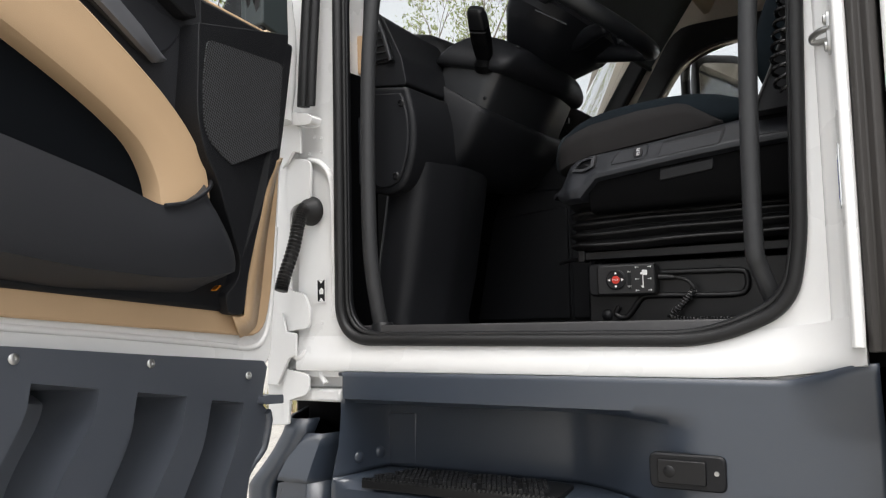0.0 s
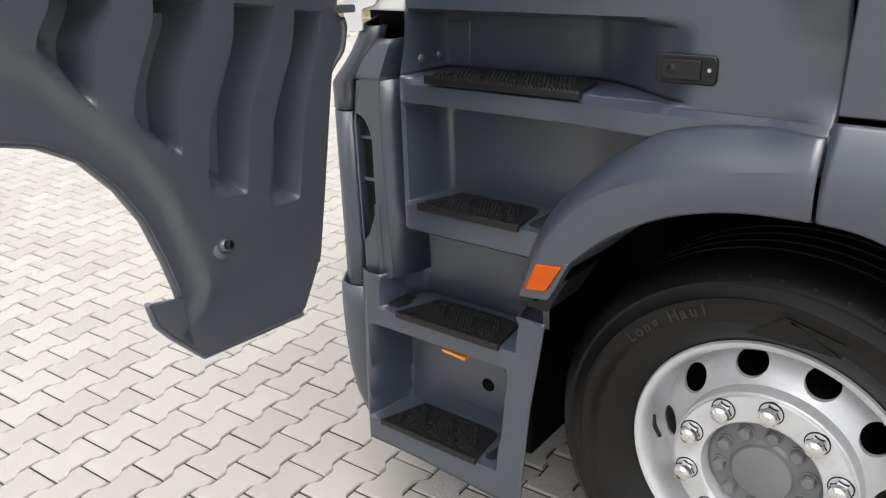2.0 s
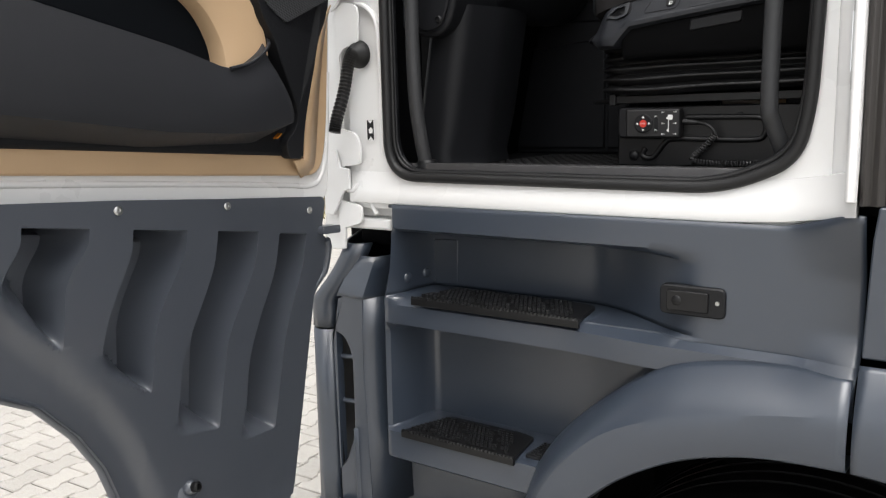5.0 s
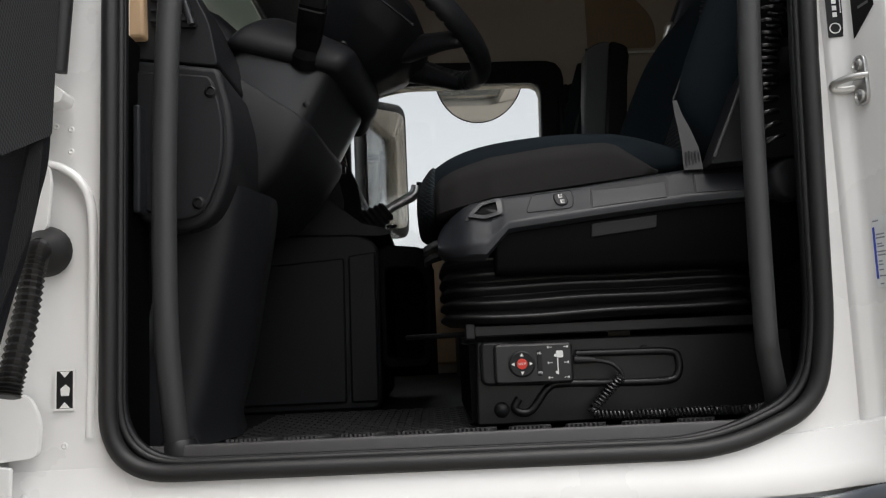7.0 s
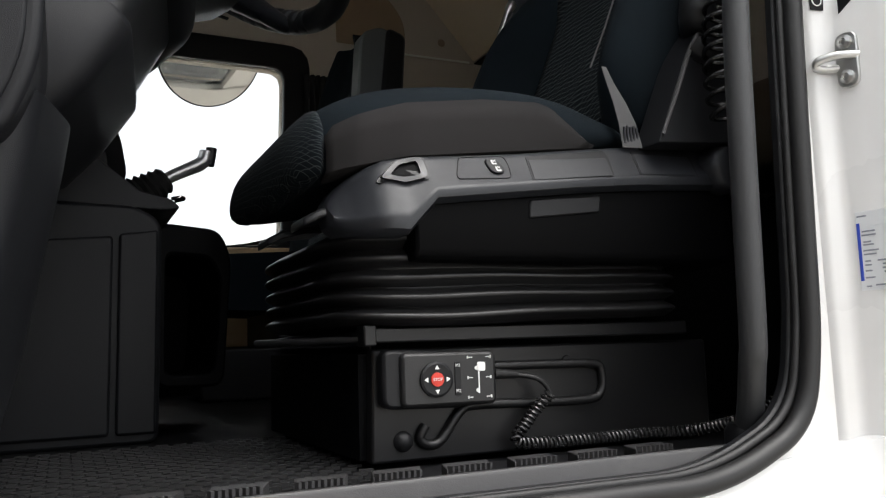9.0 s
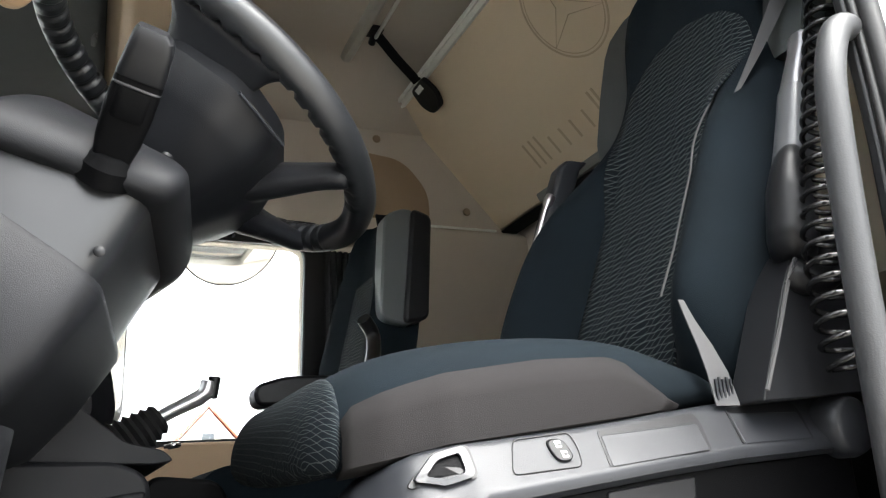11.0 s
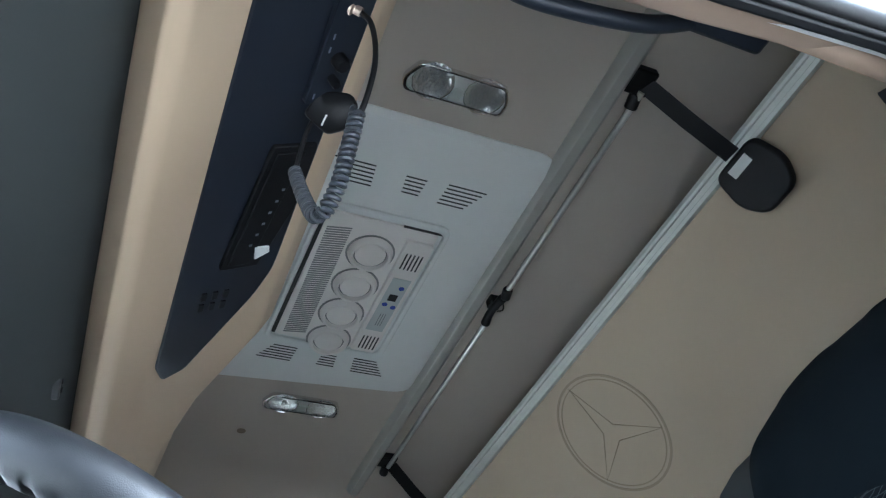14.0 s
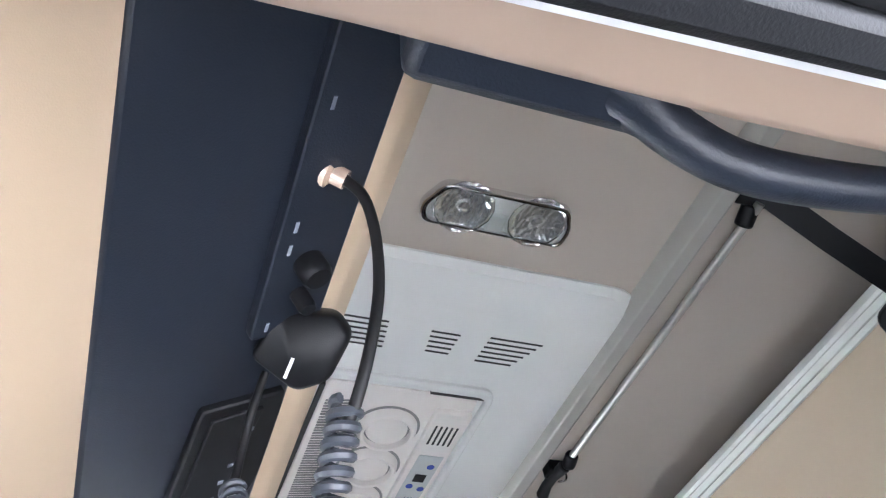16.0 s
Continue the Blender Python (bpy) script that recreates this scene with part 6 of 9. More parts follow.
# ---------------------------------------------------------------- air conditioner in the roof hatch
ac = thing("roof_air_conditioner", "light grey roof air conditioner with four round nozzles", "air conditioner", (0.88, 1.12, 3.42))
ZC = 3.472
bm = B()
base = rounded([(0.60, 0.682), (1.135, 0.682), (1.125, 1.545), (0.60, 1.60)], [0.03, 0.05, 0.05, 0.03])
mid = rounded([(0.61, 0.692), (1.12, 0.692), (1.11, 1.53), (0.61, 1.585)], [0.03, 0.05, 0.05, 0.03])
low = rounded([(0.64, 0.745), (1.065, 0.745), (1.06, 1.48), (0.64, 1.50)], [0.03, 0.05, 0.05, 0.03])
loft(bm, [[(x, y, z) for x, y in o] for o, z in ((base, ZC), (base, ZC - 0.012), (mid, ZC - 0.022), (low, ZC - 0.030))])
part("cover_frame", bm, AC_GREY, ac, "light grey moulded cover frame", sharp=25)
bm = B()
ring(bm, rounded([(0.700, 0.915), (0.990, 0.915), (0.990, 1.390), (0.690, 1.390)], 0.03), rounded([(0.712, 0.932), (0.978, 0.932), (0.975, 1.375), (0.702, 1.375)], 0.02), "z", ZC - 0.040, ZC - 0.026)
part("unit_rim", bm, AC_GREY, ac, bevel=0.004)
bm = B()
prism(bm, rounded([(0.722, 0.940), (0.968, 0.940), (0.965, 1.366), (0.712, 1.366)], 0.015), "z", ZC - 0.036, ZC - 0.02)
part("unit_plate", bm, AC_LIGHT, ac, bevel=0.003)
bm = B()
prism(bm, [(0.714, 0.95), (0.721, 0.95), (0.712, 1.36), (0.704, 1.36)], "z", ZC - 0.0365, ZC - 0.030)
prism(bm, [(0.885, 0.934), (0.976, 0.934), (0.976, 0.940), (0.885, 0.940)], "z", ZC - 0.0365, ZC - 0.030)
part("shadow_gap", bm, SLOT, ac)
for y in (1.035, 1.143, 1.248, 1.350):
    bm = B()
    lathe(bm, [(0.0515, 0.030), (0.048, 0.046), (0.043, 0.053), (0.0385, 0.052), (0.037, 0.032), (0.0340, 0.032), (0.0325, 0.046), (0.0, 0.048)], (0.842, y, ZC), (0, 0, -1), 36)
    part("air_nozzle", bm, AC_LIGHT, ac, "round ivory air nozzle", sharp=25)
    bm = B()
    lathe(bm, [(0.0545, 0.0355), (0.0545, 0.0372), (0.0500, 0.0372)], (0.842, y, ZC), (0, 0, -1), 36)
    lathe(bm, [(0.0372, 0.0400), (0.0372, 0.0420), (0.0340, 0.0420)], (0.842, y, ZC), (0, 0, -1), 36)
    part("nozzle_joint", bm, SLOT_SOFT, ac)
bm = B()
for i in range(52):
    y = 0.985 + i * 0.0071
    prism(bm, [(0.730, y), (0.782, y - 0.010), (0.782, y - 0.0066), (0.730, y + 0.0034)], "z", ZC - 0.0370, ZC - 0.0355)
tagged(part("intake_slot", bm, SLOT_SOFT, ac, "row of narrow slanting intake slots"), kind="stuff")
bm = B()
prism(bm, rounded([(0.905, 0.970), (0.968, 0.970), (0.962, 1.362), (0.900, 1.362)], 0.008), "z", ZC - 0.046, ZC - 0.03)
strip = part("control_strip", bm, AC_LIGHT, ac, "ivory control strip", bevel=0.003)
for y0 in (1.005, 1.300):
    for i in range(5):
        bm = B()
        box(bm, (0.917 + i * 0.009, y0 + 0.024, ZC - 0.0462), (0.0034, 0.05, 0.001))
        part("strip_slot", bm, SLOT, strip)
bm = B()
prism(bm, [(0.914, 1.085), (0.957, 1.085), (0.953, 1.275), (0.911, 1.275)], "z", ZC - 0.0472, ZC - 0.045)
part("button_field", bm, make("grey_button_foil", (0.52, 0.56, 0.55), 0.4), strip)
bm = B()
box(bm, (0.935, 1.150, ZC - 0.0474), (0.020, 0.022, 0.001))
part("display", bm, BLACK, strip, "small dark display")
for x, y in ((0.944, 1.115), (0.925, 1.176), (0.947, 1.182)):
    bm = B()
    lathe(bm, [(0.0065, 0.0), (0.0065, 0.0008), (0.0, 0.0008)], (x, y, ZC - 0.0471), (0, 0, -1), 14)
    part("blue_button", bm, BLUE, strip)
bm = B()
for i in range(3):
    box(bm, (0.928 + i * 0.006, 1.232, ZC - 0.0474), (0.002, 0.045, 0.0006))
part("print_bar", bm, make("grey_print", (0.25, 0.27, 0.28), 0.5), strip)
for yc, flip in ((0.835, 1), (1.435, -1)):
    for xc, n, w, sl in ((0.745, 6, 0.085, 0.35), (0.865, 5, 0.045, 0.0), (0.965, 6, 0.085, -0.35)):
        bm = B()
        for i in range(n):
            k = (i - n / 2) * 0.0105
            w2 = w * (1 - 0.06 * i * (1 if sl else 0.8))
            box(bm, (xc + sl * k, yc + flip * k, ZC - 0.0304), (w2, 0.0030, 0.0012))
        part("vent_slot_field", bm, SLOT, ac, "group of dark vent slots")

# ---------------------------------------------------------------- ceiling lamps
for y, near in ((0.590, True), (1.672, False)):
    lamp = thing("ceiling_lamp", "clear-lensed twin reading lamp set in the beige roof lining", "lamp", (0.865, y, 3.46), group="ceiling lamps")
    bm = B()
    outl = rounded([(0.778, y - 0.032), (0.955, y - 0.032), (0.970, y + 0.004), (0.966, y + 0.034), (0.764, y + 0.034), (0.756, y + 0.008)], 0.012)
    ring(bm, outl, [(0.865 + (a - 0.865) * 0.93, y + (b - y) * 0.86) for a, b in outl], "z", 3.452, 3.474)
    part("lamp_rim", bm, CHROME, lamp, bevel=0.002)
    for dx in (-0.052, 0.052):
        bm = B()
        lathe(bm, [(0.041, 0.0215), (0.038, 0.0185), (0.030, 0.0158), (0.020, 0.0150), (0.010, 0.0148), (0.008, 0.0185), (0.0, 0.0200)], (0.865 + dx, y, 3.474), (0, -0.05, -1), 14)
        part("reflector", bm, make("bright_reflector", (0.96, 0.96, 0.96), 0.16, metal=0.75, spread=0.02, kind="cell", grain=2.2, scale=130), lamp, "polished reflector bowl", sharp=8)
    bm = B()
    prism(bm, [(0.865 + (a - 0.865) * 0.93, y + (b - y) * 0.86) for a, b in outl], "z", 3.4600, 3.4725)
    # plain white in place of mirror metal: the bright reflection is in the colour
    part("reflector_tray", bm, make("white_reflection_tray", (0.92, 0.92, 0.92), 0.35, metal=0.0, spread=0.02, kind="cell", grain=2.5, scale=120), lamp)
    bm = B()
    box(bm, (0.865, y + 0.016, 3.462), (0.026, 0.030, 0.012))
    part("switch_block", bm, AC_GREY, lamp, bevel=0.004)
    bm = B()
    prism(bm, [(0.865 + (a - 0.865) * 0.95, y + (b - y) * 0.9) for a, b in outl], "z", 3.4505, 3.4535)
    gl = part("lens", bm, GLASS, lamp, "clear lamp lens")
    gl.visible_shadow = False
CLIP = make("brown_trim_clip", (0.22, 0.17, 0.12), 0.7)
for x, y in ((0.738, 1.85), (0.746, 0.417)):
    bm = B()
    lathe(bm, [(0.0, 0.004), (0.012, 0.004), (0.014, 0.0)], (x, y, 3.468), (0, 0, -1), 18)
    part("trim_button", bm, CLIP, inside)

# ---------------------------------------------------------------- upper bunk, hooks and straps
bunk = thing("upper_bunk", "folded upper bunk with beige cloth and an aluminium front profile", "bunk", (1.6, 1.2, 2.88))
P0, P1 = V(1.386, 0, 3.366), V(1.805, 0, 2.892)
BD = (P1 - P0).normalized()
BN = V(BD.z, 0, -BD.x).normalized()
if BN.x > 0:
    BN = -BN
bm = B()
loft(bm, [[P0 + V(0, y, 0) - BN * 0.0, P1 + V(0, y, 0), P1 + V(0, y, 0) - BN * 0.07, P0 + V(0, y, 0) - BN * 0.07] for y in (0.10, 1.0, 2.30)])
part("bunk_underside", bm, BUNK, bunk, "beige cloth underside of the bunk", bevel=0.008)
bm = B()
pr = [(-0.012, 0.0), (-0.012, 0.010), (-0.004, 0.016), (0.002, 0.016), (0.004, 0.008), (0.014, 0.008), (0.016, 0.018), (0.024, 0.018), (0.028, 0.004), (0.028, -0.02), (-0.012, -0.02)]
loft(bm, [[P0 + BD * a + BN * b + V(0, y, 0) for a, b in pr] for y in (0.16, 2.345)])
part("front_profile", bm, ALU_DULL, bunk, "grooved aluminium front profile", sharp=20)
bm = B()
loft(bm, [[P0 + BD * a + BN * b + V(0, y, 0) for a, b in ((-0.014, -0.022), (-0.014, 0.018), (0.030, 0.020), (0.030, -0.022))] for y in (2.345, 2.362)])
part("profile_cap", bm, BLACK, bunk, bevel=0.002)
bm = B()
loft(bm, [[P1 + BD * a + BN * b + V(0, y, 0) for a, b in ((-0.035, -0.02), (-0.035, 0.006), (-0.006, 0.014), (0.004, -0.02))] for y in (0.3, 1.90)])
part("rear_profile", bm, make("grey_rear_profile", (0.20, 0.21, 0.20), 0.5), bunk, "grey rear profile", bevel=0.002)
bm = B()
loft(bm, [[P1 + BD * a + BN * b + V(0, y, 0) for a, b in ((0.004, -0.02), (0.004, 0.004), (0.045, 0.0), (0.045, -0.02))] for y in (0.3, 2.28)])
part("rear_gap", bm, BLACK, bunk)
bm = B()
ce = P0.lerp(P1, 0.325) + V(0, 1.235, 0)
m3 = frame_of((0, -1, 0), -BD)
lathe(bm, [(0.156, -0.001), (0.156, 0.0012), (0.150, 0.0012), (0.150, -0.001)], ce, BN, 64)
part("embossed_ring", bm, EMBOSS, bunk, "embossed ring on the bunk cloth")
bm = B()
lathe(bm, [(0.143, -0.001), (0.143, 0.0010), (0.140, 0.0010), (0.140, -0.001)], ce, BN, 64)
part("embossed_ring", bm, EMBOSS, bunk)
for k in range(3):
    bm = B()
    a = radians(90 + 120 * k)
    tip = ce + m3 @ V(math.cos(a) * 0.144, math.sin(a) * 0.144, 0)
    ends = [ce + m3 @ V(math.cos(a + s * 1.05) * 0.025, math.sin(a + s * 1.05) * 0.025, 0) for s in (-1, 1)]
    tube(bm, [ends[0], tip, ends[1]], 0.0016, 6)
    part("embossed_spoke", bm, EMBOSS, bunk)
yy = 1.80
for w, h, strokes in ((0.105, 0.10, 3), (0.060, 0.068, 1), (0.045, 0.068, 1), (0.058, 0.068, 1), (0.060, 0.068, 1), (0.066, 0.10, 2), (0.060, 0.068, 1), (0.055, 0.068, 1)):
    bm = B()
    c = P0.lerp(P1, 0.84) + V(0, yy, 0) + m3 @ V(w / 2, h / 2, 0.0006)
    for k in range(strokes):
        box(bm, c + m3 @ V((k - (strokes - 1) / 2) * w * 0.36, 0, 0), (0.010, h, 0.0012), m3)
    yy -= w + 0.014
    part("embossed_bar", bm, EMBOSS, bunk)

for y in (0.490, 1.985):
    tz = thing("bunk_strap", "black webbing strap with a buckle plate that holds the bunk", "strap", (1.3, y, 3.3), group="bunk straps")
    top = V(1.185, y - 0.03 if y < 1 else y - 0.10, 3.455)
    bot = P0 + BN * 0.020 + V(0, y, 0) + BD * 0.01
    d = (bot - top).normalized()
    s = d.cross(V(0.5, 0, -0.8)).normalized()
    bm = B()
    nrm = d.cross(s)
    loft(bm, [[p + s * a + nrm * b for a, b in ((-0.017, -0.0015), (0.017, -0.0015), (0.017, 0.0015), (-0.017, 0.0015))] for p in (top, top.lerp(bot, 0.5) + V(0, 0, -0.006), bot)])
    part("webbing", bm, BLACK, tz, "black webbing")
    bm = B()
    c = bot + BD * 0.055 + BN * 0.004
    m4 = frame_of((0, -1, 0), -BD)
    o = rounded([(-0.056, 0.050), (0.056, 0.050), (0.068, -0.022), (0.040, -0.070), (-0.040, -0.070), (-0.068, -0.022)], 0.022)
    loft(bm, [[c + m4 @ V(a * k, b * k, h) for a, b in o] for k, h in ((1.0, -0.006), (1.0, 0.006), (0.93, 0.012))])
    part("buckle_plate", bm, BLACK, tz, "black plastic buckle plate", bevel=0.002)
    bm = B()
    box(bm, c + m4 @ V(0.0, 0.028, 0.0126), (0.050, 0.020, 0.002), m4)
    part("pale_label", bm, AC_GREY, tz)
    bm = B()
    box(bm, top + V(0.0, 0, 0.006), (0.05, 0.055, 0.03))
    tube(bm, [top + V(0.005, 0.025, -0.004), top + V(0.005, 0.055, -0.016)], 0.013, 10)
    part("strap_anchor", bm, BLACK, tz, bevel=0.004)
rods = thing("bunk_guard_rods", "two slim aluminium guard rods with a black centre clip", "guard rod", (1.19, 1.12, 3.43))
for a, b in ((0.475, 1.085), (1.175, 1.90)):
    bm = B()
    tube(bm, [(1.193, a, 3.442), (1.193, b, 3.442)], 0.0065, 10)
    part("rod", bm, ALU, rods, "slim aluminium rod")
bm = B()
tube(bm, [(1.193, 1.060, 3.444), (1.198, 1.090, 3.440)], 0.012, 10)
tube(bm, [(1.192, 1.090, 3.440), (1.188, 1.130, 3.444), (1.190, 1.165, 3.446), (1.194, 1.195, 3.444)], [0.012, 0.010, 0.010, 0.012], 10)
box(bm, (1.188, 1.125, 3.458), (0.03, 0.03, 0.03))
part("centre_clip", bm, BLACK, rods, bevel=0.003)
bm = B()
tube(bm, curve([(1.200, 1.105, 3.437), (1.206, 1.120, 3.432), (1.198, 1.135, 3.436)], 5), 0.002, 6)
part("wire_loop", bm, CHROME, rods)

# grab handle on the near roof edge
gh = thing("roof_grab_handle", "black roof grab handle above the driver's door", "grab handle", (0.75, 0.12, 2.98))
bm = B()
pts = curve([(0.600, 0.105, 2.900), (0.618, 0.116, 2.892), (0.645, 0.126, 2.883), (0.68, 0.130, 2.878), (0.75, 0.130, 2.889), (0.82, 0.130, 2.912), (0.88, 0.124, 2.942), (0.95, 0.095, 2.962)], 6)
tube(bm, pts, [0.015] * 5 + [0.0135] * 3 + [0.0115] * 2 + [0.0098] * (len(pts) - 16) + [0.013] * 6, 14)
part("handle_bar", bm, NAVY, gh)
for xs_, zc in (((0.540, 0.550, 0.60, 0.635), 2.898), ((0.86, 0.88, 0.95, 0.975), 2.950)):
    bm = B()
    loft(bm, [[(a, 0.083, zc + 0.022), (a, 0.128, zc + 0.014), (a, 0.133, zc - 0.016), (a, 0.083, zc - 0.020)] for a in xs_])
    part("handle_foot", bm, NAVY, gh, bevel=0.006)

# ---------------------------------------------------------------- grab bars in the door opening
gb = thing("front_grab_bar", "dark grey coated steel grab bar in the door opening", "grab bar", (0.22, 0.02, 1.64), group="door grab bars")
bm = B()
tube(bm, curve([(0.228, 0.040, 1.640), (0.225, 0.028, 1.70), (0.222, 0.018, 1.78), (0.221, 0.016, 1.90), (0.223, 0.016, 2.05), (0.230, 0.018, 2.20), (0.243, 0.026, 2.32), (0.264, 0.050, 2.38)], 6), 0.0148, 18)
part("bar", bm, BAR, gb)
bm = B()
lathe(bm, [(0.0, 0.0), (0.024, 0.0), (0.024, 0.014), (0.019, 0.022), (0.0, 0.022)], (0.229, 0.043, 1.628), (0, 0, 1), 20)
part("foot", bm, BLACK, gb)
gb2 = thing("rear_grab_bar", "bent dark grey coated steel grab bar in the door opening", "grab bar", (0.95, 0.02, 1.63), group="door grab bars")
bm = B()
tube(bm, curve([(0.960, 0.054, 1.645), (0.953, 0.038, 1.675), (0.940, 0.018, 1.722), (0.936, 0.010, 1.755), (0.938, 0.008, 1.90), (0.943, 0.008, 2.05), (0.949, 0.008, 2.15), (0.953, 0.008, 2.200), (0.961, 0.009, 2.254), (0.982, 0.012, 2.302), (1.008, 0.018, 2.318), (1.046, 0.042, 2.326)], 6), 0.0138, 18)
part("bar", bm, BAR, gb2)
bm = B()
lathe(bm, [(0.0, 0.0), (0.024, 0.0), (0.024, 0.014), (0.019, 0.022), (0.0, 0.022)], (0.963, 0.054, 1.638), (0, 0, 1), 20)
part("foot", bm, BLACK, gb2)

# ---------------------------------------------------------------- dashboard
dash = thing("dashboard", "dark grained dashboard with an end panel, side vent and instrument hood", "dashboard", (0.1, 1.1, 1.62))
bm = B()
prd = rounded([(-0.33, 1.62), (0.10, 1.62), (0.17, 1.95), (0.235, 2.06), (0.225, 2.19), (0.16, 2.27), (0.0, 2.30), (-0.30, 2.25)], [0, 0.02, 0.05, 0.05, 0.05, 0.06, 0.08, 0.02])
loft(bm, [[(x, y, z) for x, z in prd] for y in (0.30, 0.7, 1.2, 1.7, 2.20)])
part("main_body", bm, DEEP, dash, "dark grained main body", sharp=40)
bm = B()
endp = rounded([(0.160, 1.925), (0.215, 1.905), (0.262, 1.920), (0.288, 1.985), (0.290, 2.060), (0.272, 2.125), (0.160, 2.140)], [0.02, 0.03, 0.03, 0.05, 0.05, 0.01, 0.0])
prism(bm, endp, "y", 0.084, 0.31)
part("end_panel_carrier", bm, SOFT, dash, bevel=0.008, seg=3)
bm = B()
prism(bm, rounded([(0.165, 1.940), (0.215, 1.918), (0.252, 1.930), (0.276, 1.988), (0.278, 2.060), (0.262, 2.112), (0.165, 2.122)], [0.02, 0.03, 0.03, 0.05, 0.05, 0.01, 0.0]), "y", 0.078, 0.10)
cov = part("fuse_cover", bm, SOFT, dash, "dark cover on the end of the dashboard", bevel=0.003)
for x, z in ((0.262, 2.090), (0.245, 1.943)):
    bm = B()
    lathe(bm, [(0.0085, -0.0005), (0.007, 0.002), (0.0055, 0.003), (0.005, 0.0005), (0.0, 0.001)], (x, 0.0775, z), (0, -1, 0), 18)
    part("cover_screw", bm, BLACK, cov)
bm = B()
loft(bm, [[(x, y, z) for x, z in o] for o, y in ((rounded([(0.155, 2.142), (0.270, 2.128), (0.258, 2.19), (0.215, 2.28), (0.165, 2.335)], 0.01), 0.088), (rounded([(0.12, 2.142), (0.270, 2.128), (0.258, 2.19), (0.215, 2.275), (0.12, 2.30)], 0.01), 0.30))])
part("vent_housing", bm, SOFT, dash, bevel=0.004)
bm = B()
ve = [(0.182, 2.185), (0.245, 2.180), (0.232, 2.225), (0.200, 2.285), (0.186, 2.292)]
prism(bm, rounded(ve, 0.006), "y", 0.0835, 0.088)
part("vent_opening", bm, BLACK, dash)
for i in range(7):
    z = 2.190 + i * 0.0145
    w = lerp_at([(2.18, 0.060), (2.225, 0.046), (2.29, 0.010)], z)
    bm = B()
    box(bm, (0.184 + w / 2, 0.0815, z), (w, 0.006, 0.0028))
    part("vent_slat", bm, CHARCOAL, dash)
bm = B()
tube(bm, [(0.203, 0.080, 2.285), (0.222, 0.079, 2.235), (0.238, 0.079, 2.182)], 0.005, 8)
part("vent_strut", bm, CHARCOAL, dash)
bm = B()
prism(bm, [(0.152, 2.165), (0.178, 2.165), (0.176, 2.245), (0.150, 2.25)], "y", 0.070, 0.10)
part("tan_pillar_trim", bm, TAN, dash, bevel=0.004)
bm = B()
prism(bm, rounded([(0.168, 1.93), (0.178, 1.93), (0.178, 2.07), (0.168, 2.07)], 0.004), "y", 0.055, 0.09)
part("pillar_cover", bm, CHARCOAL, dash, bevel=0.003)
# instrument hood and centre stack
bm = B()
loft(bm, [[(0.10 + 0.16 * math.cos(a) * k, y, 2.22 + 0.115 * math.sin(a) * k) for a in steps(-0.4, 3.2, 12)] for y, k in ((0.30, 0.75), (0.34, 0.95), (0.45, 1.0), (0.62, 0.98), (0.70, 0.8))], closed=False)
part("instrument_hood", bm, SOFT, dash, "hood over the instruments", solid=0.012)
bm = B()
loft(bm, [[(x, y, z) for x, z in o] for o, y in ((rounded([(0.05, 1.95), (0.22, 1.96), (0.37, 2.03), (0.35, 2.12), (0.27, 2.235), (0.15, 2.29), (0.05, 2.26)], 0.03), 0.74), (rounded([(0.05, 1.95), (0.22, 1.96), (0.40, 2.03), (0.385, 2.12), (0.29, 2.25), (0.15, 2.30), (0.05, 2.26)], 0.03), 0.80), (rounded([(0.05, 1.95), (0.20, 1.96), (0.40, 2.03), (0.385, 2.12), (0.29, 2.25), (0.15, 2.30), (0.05, 2.26)], 0.03), 1.18))])
stack = part("middle_panel", bm, SOFT, dash, "centre stack turned to the driver", sharp=40)
for j in range(3):
    for i in range(3):
        bm = B()
        d = V(0.30 + j * 0.022, 0.735, 2.20 - j * 0.045)
        box(bm, d + V(0, 0.002, 0) + V(-0.045 + i * 0.03, 0, 0.010 * i - 0.010), (0.022, 0.012, 0.014))
        part("stack_switch", bm, CHARCOAL, stack)
bm = B()
lathe(bm, [(0.0, 0.014), (0.012, 0.014), (0.014, 0.010), (0.014, 0.0)], (0.345, 0.735, 2.105), (0, -1, 0), 20)
part("rotary_knob", bm, CHROME, stack, "bright-rimmed rotary knob")
bm = B()
prism(bm, rounded([(0.22, 2.18), (0.262, 2.17), (0.235, 2.235), (0.205, 2.245)], 0.004), "y", 0.733, 0.745)
part("small_screen", bm, make("screen_glass", (0.03, 0.035, 0.045), 0.1), stack)

# ---------------------------------------------------------------- centre console beside the driver's feet, and gear lever
cons = thing("centre_console", "dark plastic centre console with panels and an open bin", "console", (0.4, 0.9, 1.62))
bm = B()
prism(bm, rounded([(-0.05, 1.625), (0.435, 1.625), (0.438, 1.95), (0.40, 1.972), (0.10, 1.978), (-0.05, 1.97)], [0, 0.02, 0.02, 0.02, 0.0, 0]), "y", 0.655, 1.20)
part("side_panel", bm, SOFT, cons, bevel=0.006)
bm = B()
prism(bm, rounded([(0.10, 1.640), (0.368, 1.640), (0.370, 1.925), (0.10, 1.905)], 0.008), "y", 0.648, 0.665)
part("front_flap", bm, SOFT, cons, bevel=0.004)
bm = B()
prism(bm, rounded([(0.376, 1.640), (0.430, 1.640), (0.432, 1.935), (0.378, 1.928)], 0.006), "y", 0.648, 0.665)
part("rear_flap", bm, SOFT, cons, bevel=0.004)
bm = B()
